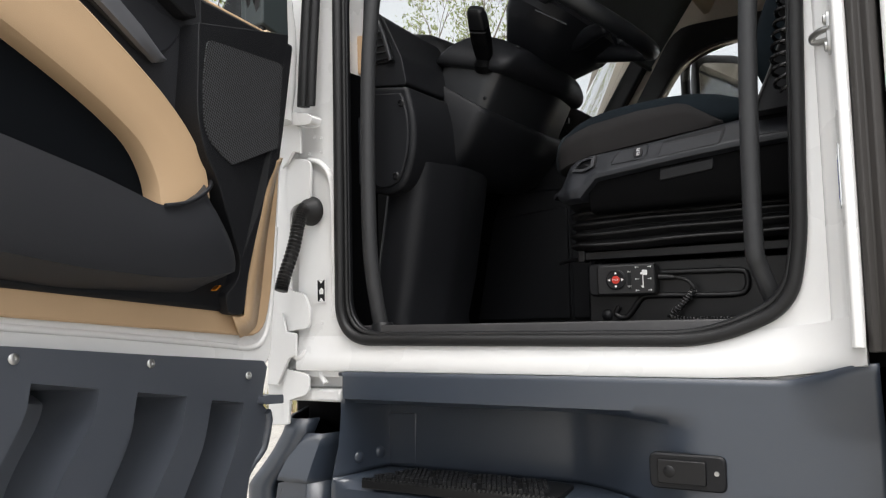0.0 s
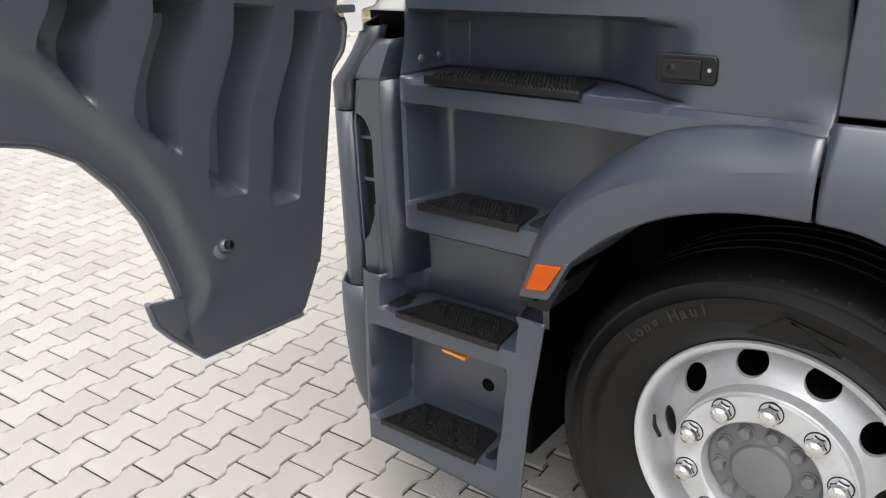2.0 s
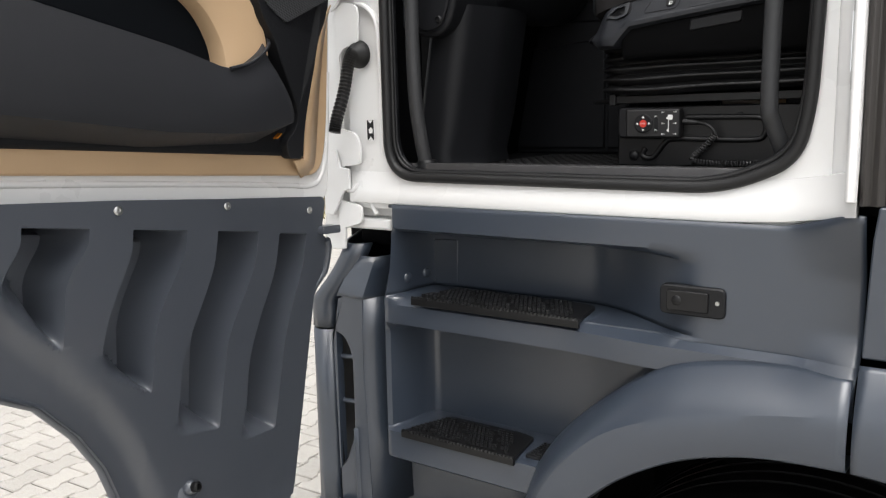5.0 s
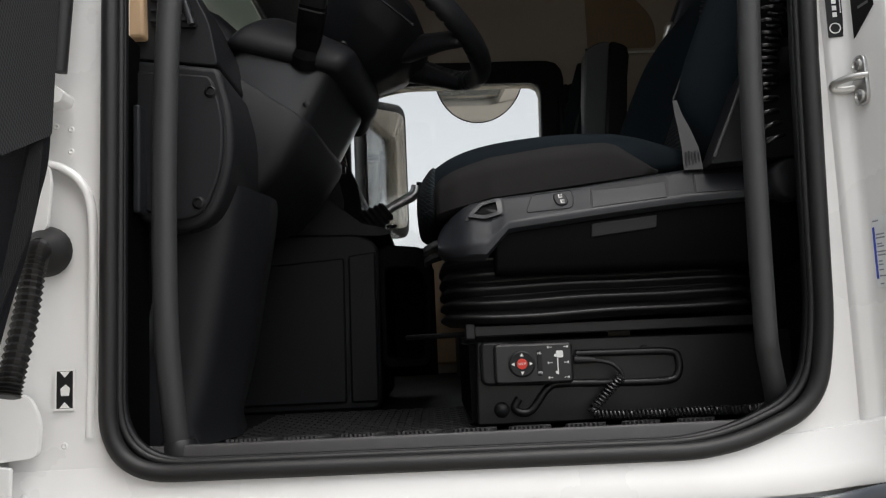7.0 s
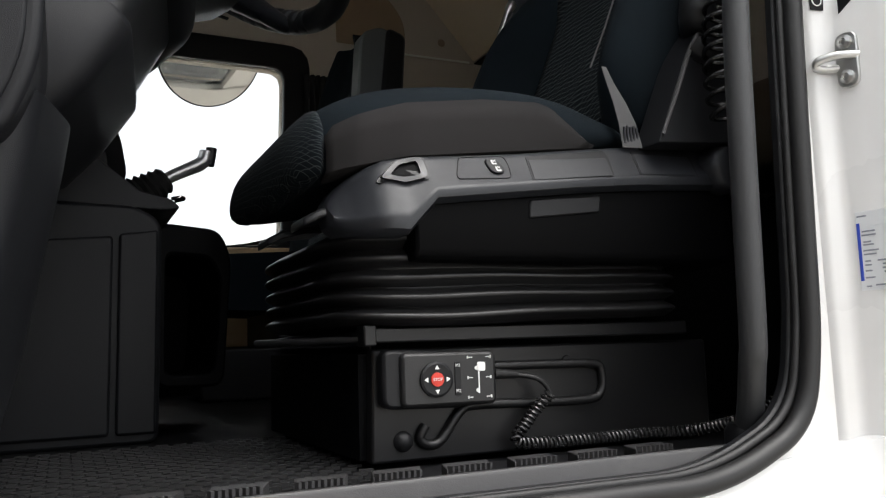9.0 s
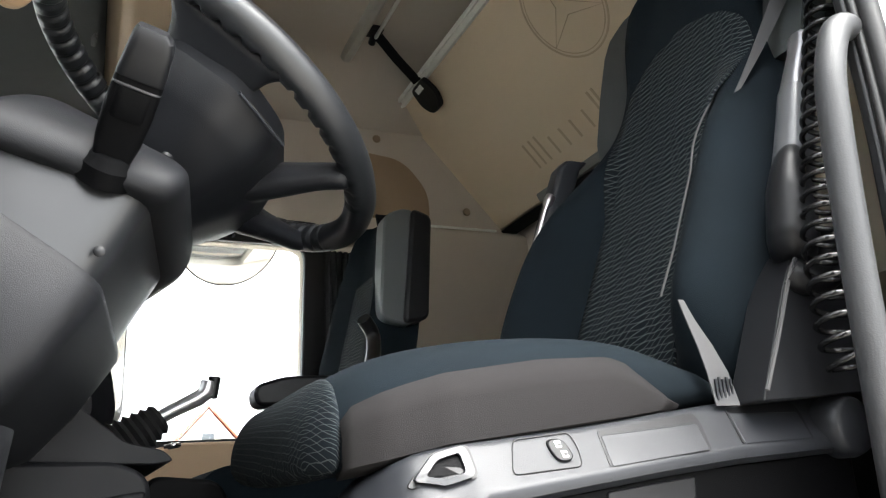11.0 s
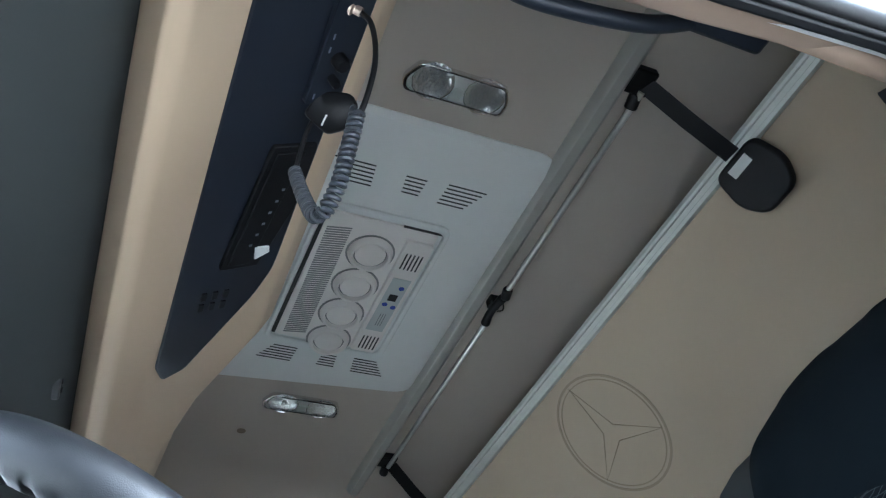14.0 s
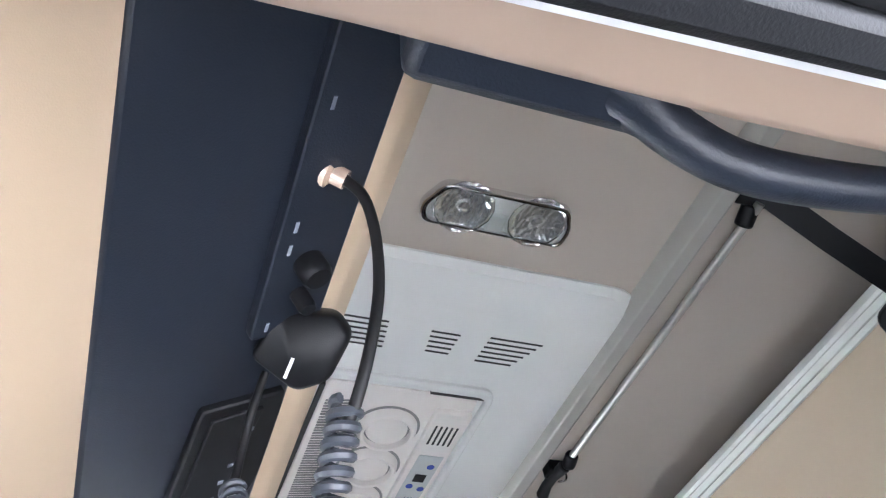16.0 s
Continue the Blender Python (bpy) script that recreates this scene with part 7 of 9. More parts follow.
prism(bm, rounded([(0.10, 1.985), (0.44, 1.966), (0.466, 1.970), (0.452, 1.984), (0.406, 1.995), (0.337, 2.050), (0.30, 2.082), (0.10, 2.12)], 0.008), "y", 0.66, 1.10)
part("upper_ledge", bm, SOFT, cons, bevel=0.008)
bm = B()
ring(bm, rounded([(0.436, 1.70), (0.535, 1.70), (0.548, 1.90), (0.53, 1.945), (0.436, 1.955)], 0.02), rounded([(0.448, 1.72), (0.52, 1.72), (0.530, 1.865), (0.515, 1.90), (0.448, 1.905)], 0.015), "y", 0.70, 1.05)
part("open_bin", bm, DEEP, cons, "open black storage bin", bevel=0.005)
bm = B()
box(bm, (0.49, 1.06, 1.80), (0.12, 0.02, 0.26))
part("bin_back", bm, DEEP, cons)
bm = B()
tube(bm, curve([(0.455, 0.69, 1.99), (0.468, 0.685, 1.992), (0.474, 0.70, 1.992), (0.462, 0.71, 1.99)], 4), 0.003, 8)
part("bag_hook", bm, CHROME, cons)
gl = thing("gear_lever", "gear lever with a rubber gaiter and a satin metal grip", "gear lever", (0.43, 0.78, 2.0))
bm = B()
g0, g1 = V(0.400, 0.765, 1.995), V(0.455, 0.765, 2.036)
pts = [g0.lerp(g1, t) for t in steps(0, 1, 12)]
tube(bm, pts, [(0.040 - 0.018 * t) * (1.0 if i % 2 else 0.82) for i, t in enumerate(steps(0, 1, 12))], 14)
part("gaiter", bm, RUBBER, gl, "ribbed rubber gaiter", sharp=20)
bm = B()
tube(bm, [g1 - V(0.006, 0, 0.004), g1 + V(0.010, 0, 0.006), g1 + V(0.030, 0, 0.016), g1 + V(0.050, 0, 0.026), g1 + V(0.060, 0, 0.034), g1 + V(0.063, 0, 0.050)], [0.010, 0.010, 0.0105, 0.0115, 0.0125, 0.011], 14)
part("grip", bm, make("satin_metal", (0.52, 0.52, 0.53), 0.3, metal=0.8), gl, "satin metal grip")
bm = B()
tube(bm, [g1 + V(0.068, 0.0, 0.026), g1 + V(0.072, 0.0, 0.056)], [0.008, 0.009], 12)
part("grip_pad", bm, BLACK, gl)

# ---------------------------------------------------------------- steering column and wheel
WC, WN = V(0.467, 0.468, 2.367), V(0.588, 0, 0.809)
E1, E2 = V(0.809, 0, -0.588), V(0, 1, 0)
CY = V(0, -0.018, 0)
col = thing("steering_column", "dark grained steering column shroud with ignition and stalk", "steering column", (0.3, 0.45, 1.63))


def col_ring(s, a0, a1, h, r=0.03, skew=0.0, tilt=0.0):
    """An outline across the steering column; tilt lets its lower edge run slantwise."""
    return [WC + CY - WN * (s - tilt * a) + E1 * a + E2 * b for a, b in rounded([(a0, -h), (a1 - skew, -h), (a1, h * 0.2), (a1 - skew, h), (a0, h)], r, 4)]


bm = B()
loft(bm, [col_ring(s, a, b, h, 0.022, 0.03, k) for s, a, b, h, k in ((0.128, -0.05, 0.050, 0.080, 0.1), (0.140, -0.070, 0.075, 0.130, 0.15), (0.150, -0.085, 0.090, 0.165, 0.2), (0.182, -0.096, 0.102, 0.205, 0.3), (0.206, -0.100, 0.105, 0.214, 0.36), (0.222, -0.098, 0.102, 0.210, 0.36), (0.224, -0.085, 0.088, 0.196, 0.36))])
collar = part("collar", bm, SOFT, col, "upper shroud round the foot of the stalk", sharp=80)
sub = collar.modifiers.new("round", "SUBSURF")
sub.levels = sub.render_levels = 2
bm = B()
loft(bm, [col_ring(s, a, b, h, 0.03, 0.03, k) for s, a, b, h, k in ((0.205, -0.085, 0.088, 0.196, 0.36), (0.235, -0.088, 0.092, 0.198, 0.33), (0.275, -0.095, 0.099, 0.199, 0.1), (0.300, -0.098, 0.104, 0.200, 0.03))])
part("middle_shroud", bm, make("satin_shroud_plastic", (0.0165, 0.0175, 0.0195), 0.34, spread=0.06), col, "smooth middle shroud", sharp=35)
bm = B()
loft(bm, [col_ring(s, a, b, h, 0.03, 0.03, 0.03) for s, a, b, h in ((0.283, -0.094, 0.101, 0.198), (0.285, -0.100, 0.108, 0.208), (0.293, -0.104, 0.113, 0.213), (0.36, -0.12, 0.116, 0.214), (0.42, -0.14, 0.110, 0.210), (0.452, -0.14, 0.090, 0.205), (0.470, -0.13, 0.060, 0.195))])
part("lower_shroud", bm, SOFT, col, "grained lower shroud", sharp=35)
bm = B()
loft(bm, [[(a + dx, y, z) for a, y in rounded([(-0.04, 0.12), (0.055, 0.12), (0.085, 0.25), (0.060, 0.40), (-0.04, 0.40)], 0.03)] for dx, z in ((0.228, 1.975), (0.222, 1.93), (0.190, 1.75), (0.166, 1.655), (0.172, 1.63))])
part("knee_cover", bm, SOFT, col, "grained cover down to the floor", sharp=40)
for s_, a_, b_ in ((0.262, 0.060, -0.200), (0.405, 0.046, -0.2135)):
    bm = B()
    p = WC + CY - WN * s_ + E1 * a_ + E2 * b_
    lathe(bm, [(0.0, 0.0008), (0.0042, 0.0008), (0.005, 0.0)], p, -E2, 12)
    part("shroud_hole", bm, BLACK, col)
stalk = thing("control_stalk", "thick black control stalk with a grey end cap", "control stalk", (0.365, 0.24, 2.19))
s0, s1 = V(0.362, 0.258, 2.192), V(0.3925, 0.166, 2.280)
sd = (s1 - s0).normalized()
s_w = V(0.96, 0.08, -0.24)
s_w = (s_w - sd * s_w.dot(sd)).normalized()
s_t = sd.cross(s_w)


def stalk_ring(t, w, h, off=0.0):
    """A rounded oblong across the stalk."""
    c = s0.lerp(s1, t) + s_w * off
    return [c + s_w * a + s_t * b for a, b in rounded([(-w * 0.86, -h * 0.86), (w * 0.86, -h * 0.86), (w * 0.86, h * 0.86), (-w * 0.86, h * 0.86)], min(w, h) * 0.5, 4)]


bm = B()
loft(bm, [stalk_ring(*q) for q in ((-0.15, 0.010, 0.010), (0.0, 0.0135, 0.0120), (0.10, 0.0175, 0.0140), (0.28, 0.0222, 0.0150), (0.50, 0.0240, 0.0155), (0.70, 0.0232, 0.0155), (0.80, 0.0205, 0.0150))])
part("stalk_body", bm, DEEP, stalk, sharp=45)
bm = B()
lathe(bm, [(0.026, -0.024), (0.0245, -0.008), (0.021, -0.004), (0.019, -0.001), (0.0165, 0.002), (0.014, 0.003)], s0 + sd * 0.020, sd, 32)
part("boot", bm, DEEP, stalk, "black boot round the foot of the stalk", sharp=35)
bm = B()
loft(bm, [stalk_ring(*q) for q in ((0.715, 0.0228, 0.0160), (0.73, 0.0234, 0.0168), (0.93, 0.0212, 0.0162), (1.0, 0.0190, 0.0140, -0.001), (1.04, 0.0140, 0.0095, -0.003))])
part("end_cap", bm, make("dark_grey_cap", (0.0075, 0.0080, 0.0092), 0.42, spec=0.25), stalk, "dark grey end cap", sharp=30)
bm = B()
loft(bm, [stalk_ring(*q) for q in ((0.655, 0.0228, 0.0158), (0.66, 0.0233, 0.0163), (0.668, 0.0233, 0.0163), (0.675, 0.0228, 0.0158))])
part("grey_ring", bm, make("grey_ring", (0.035, 0.036, 0.039), 0.35), stalk)
bm = B()
loft(bm, [stalk_ring(*q) for q in ((0.44, 0.0180, 0.0168), (0.47, 0.0185, 0.0182), (0.62, 0.0185, 0.0184), (0.65, 0.0180, 0.0168))])
part("thumb_wheel", bm, DEEP, stalk, "black thumb wheel", sharp=40)

sw = thing("steering_wheel", "black steering wheel with finger grips and a grey-faced hub", "steering wheel", (0.47, 0.47, 2.2))
bm = B()
RW = 0.222
rows = []
for i in range(560):
    a = 2 * math.pi * i / 560
    c = WC + RW * (math.cos(a) * E2 + math.sin(a) * E1)
    radial = (math.cos(a) * E2 + math.sin(a) * E1)
    grip = max(0.0, math.sin(a * 56)) if not 72 < i * 360 / 560 < 108 else 0.0
    row = []
    for k in range(14):
        b = 2 * math.pi * k / 14
        r = 0.0182
        if math.cos(b) < 0.1:
            r -= 0.0042 * grip
        row.append(c + radial * (r * math.cos(b)) + WN * (r * 1.08 * math.sin(b)))
    rows.append(row)
loft(bm, rows + [rows[0]], caps=False)
part("rim", bm, make("black_wheel_leather", (0.012, 0.0132, 0.0150), 0.40, grain=0.15, scale=1100, kind="cell", spread=0.1), sw, "black rim with finger notches", sharp=60)
bm = B()
hubo = rounded([(-0.180, -0.040), (-0.190, 0.045), (-0.150, 0.100), (-0.05, 0.125), (0.05, 0.125), (0.150, 0.100), (0.190, 0.045), (0.180, -0.040), (0.09, -0.068), (-0.09, -0.068)], 0.022)


def wpt(u, v, w):
    """A point of the wheel: across, down towards the driver, and along its axis."""
    return WC + E2 * u + E1 * v + WN * w


loft(bm, [[wpt(u * k, v * k, w) for u, v in hubo] for k, w in ((0.52, -0.158), (0.57, -0.155), (0.60, -0.150), (0.90, -0.086), (0.94, -0.078), (1.0, -0.048), (0.98, -0.024), (0.80, -0.006))])
HUBP = make("wheel_hub_plastic", (0.0088, 0.0096, 0.0118), 0.42, grain=0.25, scale=1200, kind="cell", spread=0.06, spec=0.25)
part("hub", bm, HUBP, sw, "smooth dark hub", bevel=0.004, sharp=24)
for sgn in (-1, 1):
    bm = B()
    loft(bm, [[wpt(sgn * u, v + dv, w) for dv, w in ((-h, w0), (-h * 0.8, w0 - 0.01), (h * 0.8, w0 - 0.01), (h, w0), (h * 0.9, w1), (-h * 0.9, w1))] for u, v, h, w0, w1 in ((0.08, 0.0, 0.068, -0.078, -0.004), (0.12, 0.002, 0.060, -0.062, -0.002), (0.15, 0.004, 0.054, -0.046, 0.002), (0.175, 0.005, 0.054, -0.032, 0.006), (0.192, 0.005, 0.062, -0.020, 0.009), (0.204, 0.005, 0.076, -0.013, 0.009), (0.212, 0.005, 0.098, -0.009, 0.007))])
    spoke = part("side_spoke", bm, HUBP, sw, "broad side spoke that flares into the rim", sharp=80)
    sub = spoke.modifiers.new("round", "SUBSURF")
    sub.levels = sub.render_levels = 2
    bm = B()
    tube(bm, curve([wpt(sgn * 0.02, 0.06, -0.075), wpt(sgn * 0.070, 0.120, -0.046), wpt(sgn * 0.105, 0.160, -0.022), wpt(sgn * 0.120, 0.184, -0.010)], 5), [0.036] * 5 + [0.031, 0.029, 0.027, 0.025, 0.024, 0.023, 0.0225, 0.022, 0.021, 0.020, 0.018], 16, flat=0.65)
    part("lower_spoke", bm, HUBP, sw, sharp=70)
    q1, q2 = V(sgn * 0.192, 0.046, -0.052), V(sgn * 0.150, 0.105, -0.046)
    nn = V(sgn * 0.005, 0.004, -0.001)
    # pale strip added along the hub's edge, where there is only a groove
    bm = B()
    tube(bm, [wpt(*(q1 + nn * 1.2)), wpt(*(q2 + nn * 1.2))], 0.0040, 10, flat=0.6)
    part("switch_strip", bm, make("satin_pod_edge", (0.030, 0.032, 0.036), 0.22), sw, "narrow pale strip added along the hub's edge in place of a groove")
bm = B()
lathe(bm, [(0.0, 0.001), (0.006, 0.001), (0.0075, -0.002)], wpt(-0.160, 0.036, -0.140), (-WN * 0.7 - E2 * 0.6 + E1 * 0.3), 14)
part("hub_hole", bm, BLACK, sw)

# ---------------------------------------------------------------- driver's seat
seat = thing("driver_seat", "air-sprung driver's seat with navy velour, patterned cloth and black bellows", "driver's seat", (0.78, 0.42, 1.63))
SY = 0.425
# base plate with a pressed channel
bm = B()
prism(bm, rounded([(0.597, 1.632), (1.05, 1.632), (1.05, 1.748), (0.600, 1.750)], 0.004), "y", 0.203, 0.222)
part("base_plate", bm, STEELBLACK, seat, "black pressed steel base", bevel=0.003)
bm = B()
path = curve([(0.657, 0.200, 1.668), (0.650, 0.200, 1.655), (0.660, 0.200, 1.648), (0.675, 0.200, 1.652), (0.698, 0.200, 1.680), (0.72, 0.200, 1.686), (0.80, 0.200, 1.684), (0.868, 0.200, 1.684), (0.884, 0.200, 1.693), (0.886, 0.200, 1.712), (0.876, 0.200, 1.724), (0.82, 0.200, 1.726), (0.74, 0.200, 1.727)], 5)
tube(bm, path, 0.0055, 8)
part("pressed_bead", bm, STEELBLACK, seat, "raised pressed bead")
bm = B()
lathe(bm, [(0.0, 0.007), (0.008, 0.005), (0.011, 0.0)], (0.632, 0.202, 1.653), (0, -1, 0), 18)
part("plug", bm, BLACK, seat)
bm = B()
lathe(bm, [(0.0, 0.002), (0.0065, 0.0015), (0.0075, 0.0)], (0.839, 0.202, 1.728), (0, -1, 0), 14)
part("plug", bm, BLACK, seat)
bm = B()
box(bm, (0.80, 0.42, 1.69), (0.42, 0.40, 0.11))
part("base_box", bm, DEEP, seat)
bm = B()
box(bm, (0.80, 0.200, 1.764), (0.42, 0.022, 0.016))
box(bm, (0.592, 0.197, 1.764), (0.014, 0.026, 0.022))
box(bm, (0.80, 0.42, 1.764), (0.40, 0.42, 0.012))
part("slide_rail", bm, STEELBLACK, seat, "black slide rail", bevel=0.002)
bm = B()
tube(bm, [(0.59, 0.205, 1.761), (0.54, 0.24, 1.760), (0.50, 0.30, 1.760)], 0.004, 8)
part("release_rod", bm, STEELBLACK, seat)
# bellows
bm = B()
zs = steps(1.774, 1.872, 44)
rows = []
for z in zs:
    ph = (z - 1.774) / 0.098 * 5
    fold = 0.011 * (0.5 - 0.5 * math.cos(2 * math.pi * ph)) ** 0.7
    row = []
    for a, b in resample(rounded([(0.568, 0.178), (0.985, 0.178), (0.985, 0.66), (0.568, 0.66)], [0.07, 0.04, 0.04, 0.20], 10), 120):
        dx = (a - 0.75) / 0.235
        out = V(a - 0.78, b - 0.42, 0).normalized() * fold
        sag = 0.0022 * math.sin(dx * 3 + 0.4 * ph) + 0.0008 * math.sin(dx * 7 + ph)
        row.append((a + out.x * 1.3, b + out.y * 1.3, z + sag + 0.004 * dx * dx))
    rows.append(row)
loft(bm, rows)
part("bellows", bm, make("bellows_rubber", (0.006, 0.006, 0.0065), 0.36, spread=0.15, spec=0.4), seat, "black folded rubber bellows", sharp=70)
# side console of the seat
TOPE = [(0.552, 1.901), (0.560, 1.916), (0.575, 1.929), (0.597, 1.940), (0.634, 1.948), (0.66, 1.950), (0.747, 1.958), (0.911, 1.978), (1.065, 1.987)]
LOWE = [(0.552, 1.880), (0.560, 1.872), (0.575, 1.867), (0.617, 1.866), (0.648, 1.899), (0.752, 1.911), (0.871, 1.924), (1.065, 1.934)]


def side_row(x, inset=0.0):
    t, l = lerp_at(TOPE, x), lerp_at(LOWE, x)
    k = ease(0.548, 0.60, x)
    y0 = 0.175 - 0.047 * k
    h = t - l
    return [(x, 0.22, l - 0.004), (x, y0 + 0.008, l - 0.004), (x, y0 + 0.001, l + 0.001), (x, y0, l + 0.15 * h), (x, y0 + 0.001, l + 0.22 * h), (x, y0 + 0.0035, l + 0.27 * h), (x, y0 + 0.0260, l + 0.88 * h), (x, y0 + 0.0300, t - 0.02 * h), (x, y0 + 0.036, t + 0.001), (x, 0.24, t - 0.002)]


bm = B()
loft(bm, [side_row(x) for x in (0.552, 0.556, 0.562, 0.572, 0.585, 0.600, 0.617, 0.628, 0.638, 0.648, 0.68, 0.75, 0.82, 0.90, 0.98, 1.065)])
part("side_console", bm, CHARCOAL, seat, "charcoal side console with switches and pockets", sharp=40)
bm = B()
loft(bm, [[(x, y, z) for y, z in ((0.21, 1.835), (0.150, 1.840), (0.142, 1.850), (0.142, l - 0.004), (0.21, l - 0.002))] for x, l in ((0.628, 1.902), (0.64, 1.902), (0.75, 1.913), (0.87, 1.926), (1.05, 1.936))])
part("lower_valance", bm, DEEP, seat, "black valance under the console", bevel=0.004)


def side_y(x, v):
    """Depth of the console face at a share of its height."""
    y0 = 0.175 - 0.047 * ease(0.548, 0.60, x)
    return y0 + lerp_at([(0.0, 0.001), (0.15, 0.0), (0.22, 0.001), (0.27, 0.0035), (0.88, 0.0260), (0.98, 0.0300), (1.1, 0.042)], v)


def on_side(bm, pts, a, b):
    """An outline (x, share of the height) on the slanting console face, between two depths."""
    lo, hi = [], []
    for x, v in pts:
        t, l = lerp_at(TOPE, x), lerp_at(LOWE, x)
        z = l + (t - l) * v
        y = side_y(x, v)
        lo.append(bm.verts.new((x, y - a, z)))
        hi.append(bm.verts.new((x, y - b, z)))
    c = len(pts)
    bm.faces.new(lo)
    bm.faces.new(hi[::-1])
    for i in range(c):
        bm.faces.new((lo[i], hi[i], hi[(i + 1) % c], lo[(i + 1) % c]))


def face_outline(pts, r):
    """Round the corners of an outline given as (x, share of the console's height of about 45 mm)."""
    return [(x, z / 0.045) for x, z in rounded([(x, v * 0.045) for x, v in pts], r, 5)]


def resample_face(pts, r):
    return [(x, z / 0.045) for x, z in resample(rounded([(x, v * 0.045) for x, v in pts], r, 5), 48)]


def side_loop(pts, r):
    """A closed path on the console face, just proud of it."""
    out = []
    for x, v in face_outline(pts, r):
        t, l = lerp_at(TOPE, x), lerp_at(LOWE, x)
        out.append((x, side_y(x, v) - 0.0006, l + (t - l) * v))
    return out


bm = B()
on_side(bm, face_outline([(0.588, 0.71), (0.645, 0.49), (0.645, 0.98), (0.610, 0.98)], 0.005), -0.004, 0.0008)
part("lever_bowl", bm, BLACK, seat, "black lever recess")
LEVER = make("grey_lever", (0.020, 0.021, 0.024), 0.36, grain=0.2, scale=900)
lever_out, lever_in = [(0.592, 0.75), (0.642, 0.54), (0.641, 0.97), (0.612, 0.97)], [(0.602, 0.77), (0.635, 0.64), (0.634, 0.90), (0.615, 0.91)]
bm = B()
lo = resample_face(lever_out, 0.005)
li = resample_face(lever_in, 0.003)
ring_pts = []
for pts, d in ((lo, -0.003), (lo, 0.0045), (li, 0.0055), (li, 0.0)):
    row = []
    for x, v in pts:
        t, l = lerp_at(TOPE, x), lerp_at(LOWE, x)
        row.append((x, side_y(x, v) - d, l + (t - l) * v))
    ring_pts.append(row)
loft(bm, ring_pts, caps=False)
part("seat_lever", bm, LEVER, seat, "grey flip lever with a hollow grip", sharp=30)
bm = B()
on_side(bm, face_outline(lever_in, 0.003), -0.001, 0.0018)
part("lever_grip", bm, DEEP, seat)
bm = B()
tube(bm, side_loop([(0.673, 0.40), (0.737, 0.35), (0.741, 0.65), (0.740, 0.95), (0.685, 0.95)], 0.006), 0.0006, 6, closed=True)
part("switch_plate", bm, BLACK, seat, "fine joint round the switch plate")
bm = B()
sw = face_outline([(0.7125, 0.88), (0.7160, 0.48), (0.7335, 0.48), (0.7300, 0.88)], 0.0078)
on_side(bm, sw, -0.002, 0.0030)
heat = part("heater_switch", bm, BLACK, seat, "black rocker switch with white symbols", bevel=0.0012)
for v in (0.59, 0.77):
    x0 = 0.7222 - (v - 0.59) * 0.010
    for q in ([(0, -0.05), (0.0052, -0.05), (0.0052, -0.02), (0.0014, -0.02), (0.0014, 0.07), (0, 0.07)], [(0.0026, 0.02), (0.0034, 0.02), (0.0034, 0.07), (0.0026, 0.07)], [(0.0045, 0.02), (0.0053, 0.02), (0.0053, 0.07), (0.0045, 0.07)]):
        bm = B()
        on_side(bm, [(x0 + s, v + h) for s, h in q], 0.0025, 0.0034)
        part("white_symbol", bm, PRINT, heat)
# two open pockets: a dark hollow behind a slanting lip
for x0, x1 in ((0.762, 0.874), (0.906, 0.996)):
    bm = B()
    on_side(bm, face_outline([(x0 + 0.005, 0.90), (x0 - 0.001, 0.25), (x1 - 0.006, 0.22), (x1 + 0.001, 0.72), (x1 - 0.001, 0.93)], 0.003), -0.006, 0.0006)
    part("pocket_hollow", bm, BLACK, seat, "open pocket in the console")
    bm = B()
    on_side(bm, face_outline([(x0 + 0.006, 0.80), (x0 + 0.001, 0.255), (x1 - 0.0085, 0.23), (x1 - 0.004, 0.72)], 0.002), -0.003, 0.0013)
    part("pocket_flap", bm, CHARCOAL, seat, bevel=0.0006)
for x in (0.7600, 0.8665, 0.9040):
    bm = B()
    on_side(bm, [(x, 0.02), (x + 0.0010, 0.02), (x + 0.0012, 0.26), (x + 0.0002, 0.26)], -0.002, 0.0006)
    part("panel_joint", bm, BLACK, seat)
bm = B()
prism(bm, rounded([(0.760, 1.884), (0.853, 1.894), (0.855, 1.914), (0.762, 1.905)], 0.004), "y", 0.1395, 0.16)
part("lower_pocket", bm, BLACK, seat, bevel=0.002)
bm = B()
lathe(bm, [(0.0, 0.012), (0.024, 0.011), (0.027, 0.008), (0.030, 0.0), (0.030, -0.02)], (1.035, 0.128, 1.952), (0.1, -1, 0), 28)
part("round_knob", bm, CHARCOAL, seat, "round adjuster knob")
for y in (0.235, 0.40):
    bm = B()
    loft(bm, [[(x, y + s * w, z + h) for s, h in ((-1, -0.006), (-0.9, 0.004), (0.9, 0.004), (1, -0.006))] for x, z, w in ((0.530, 1.884, 0.030), (0.545, 1.892, 0.038), (0.575, 1.900, 0.036), (0.600, 1.902, 0.030))])
    part("front_lever", bm, BLACK, seat, "black seat lever under the front edge", bevel=0.003)

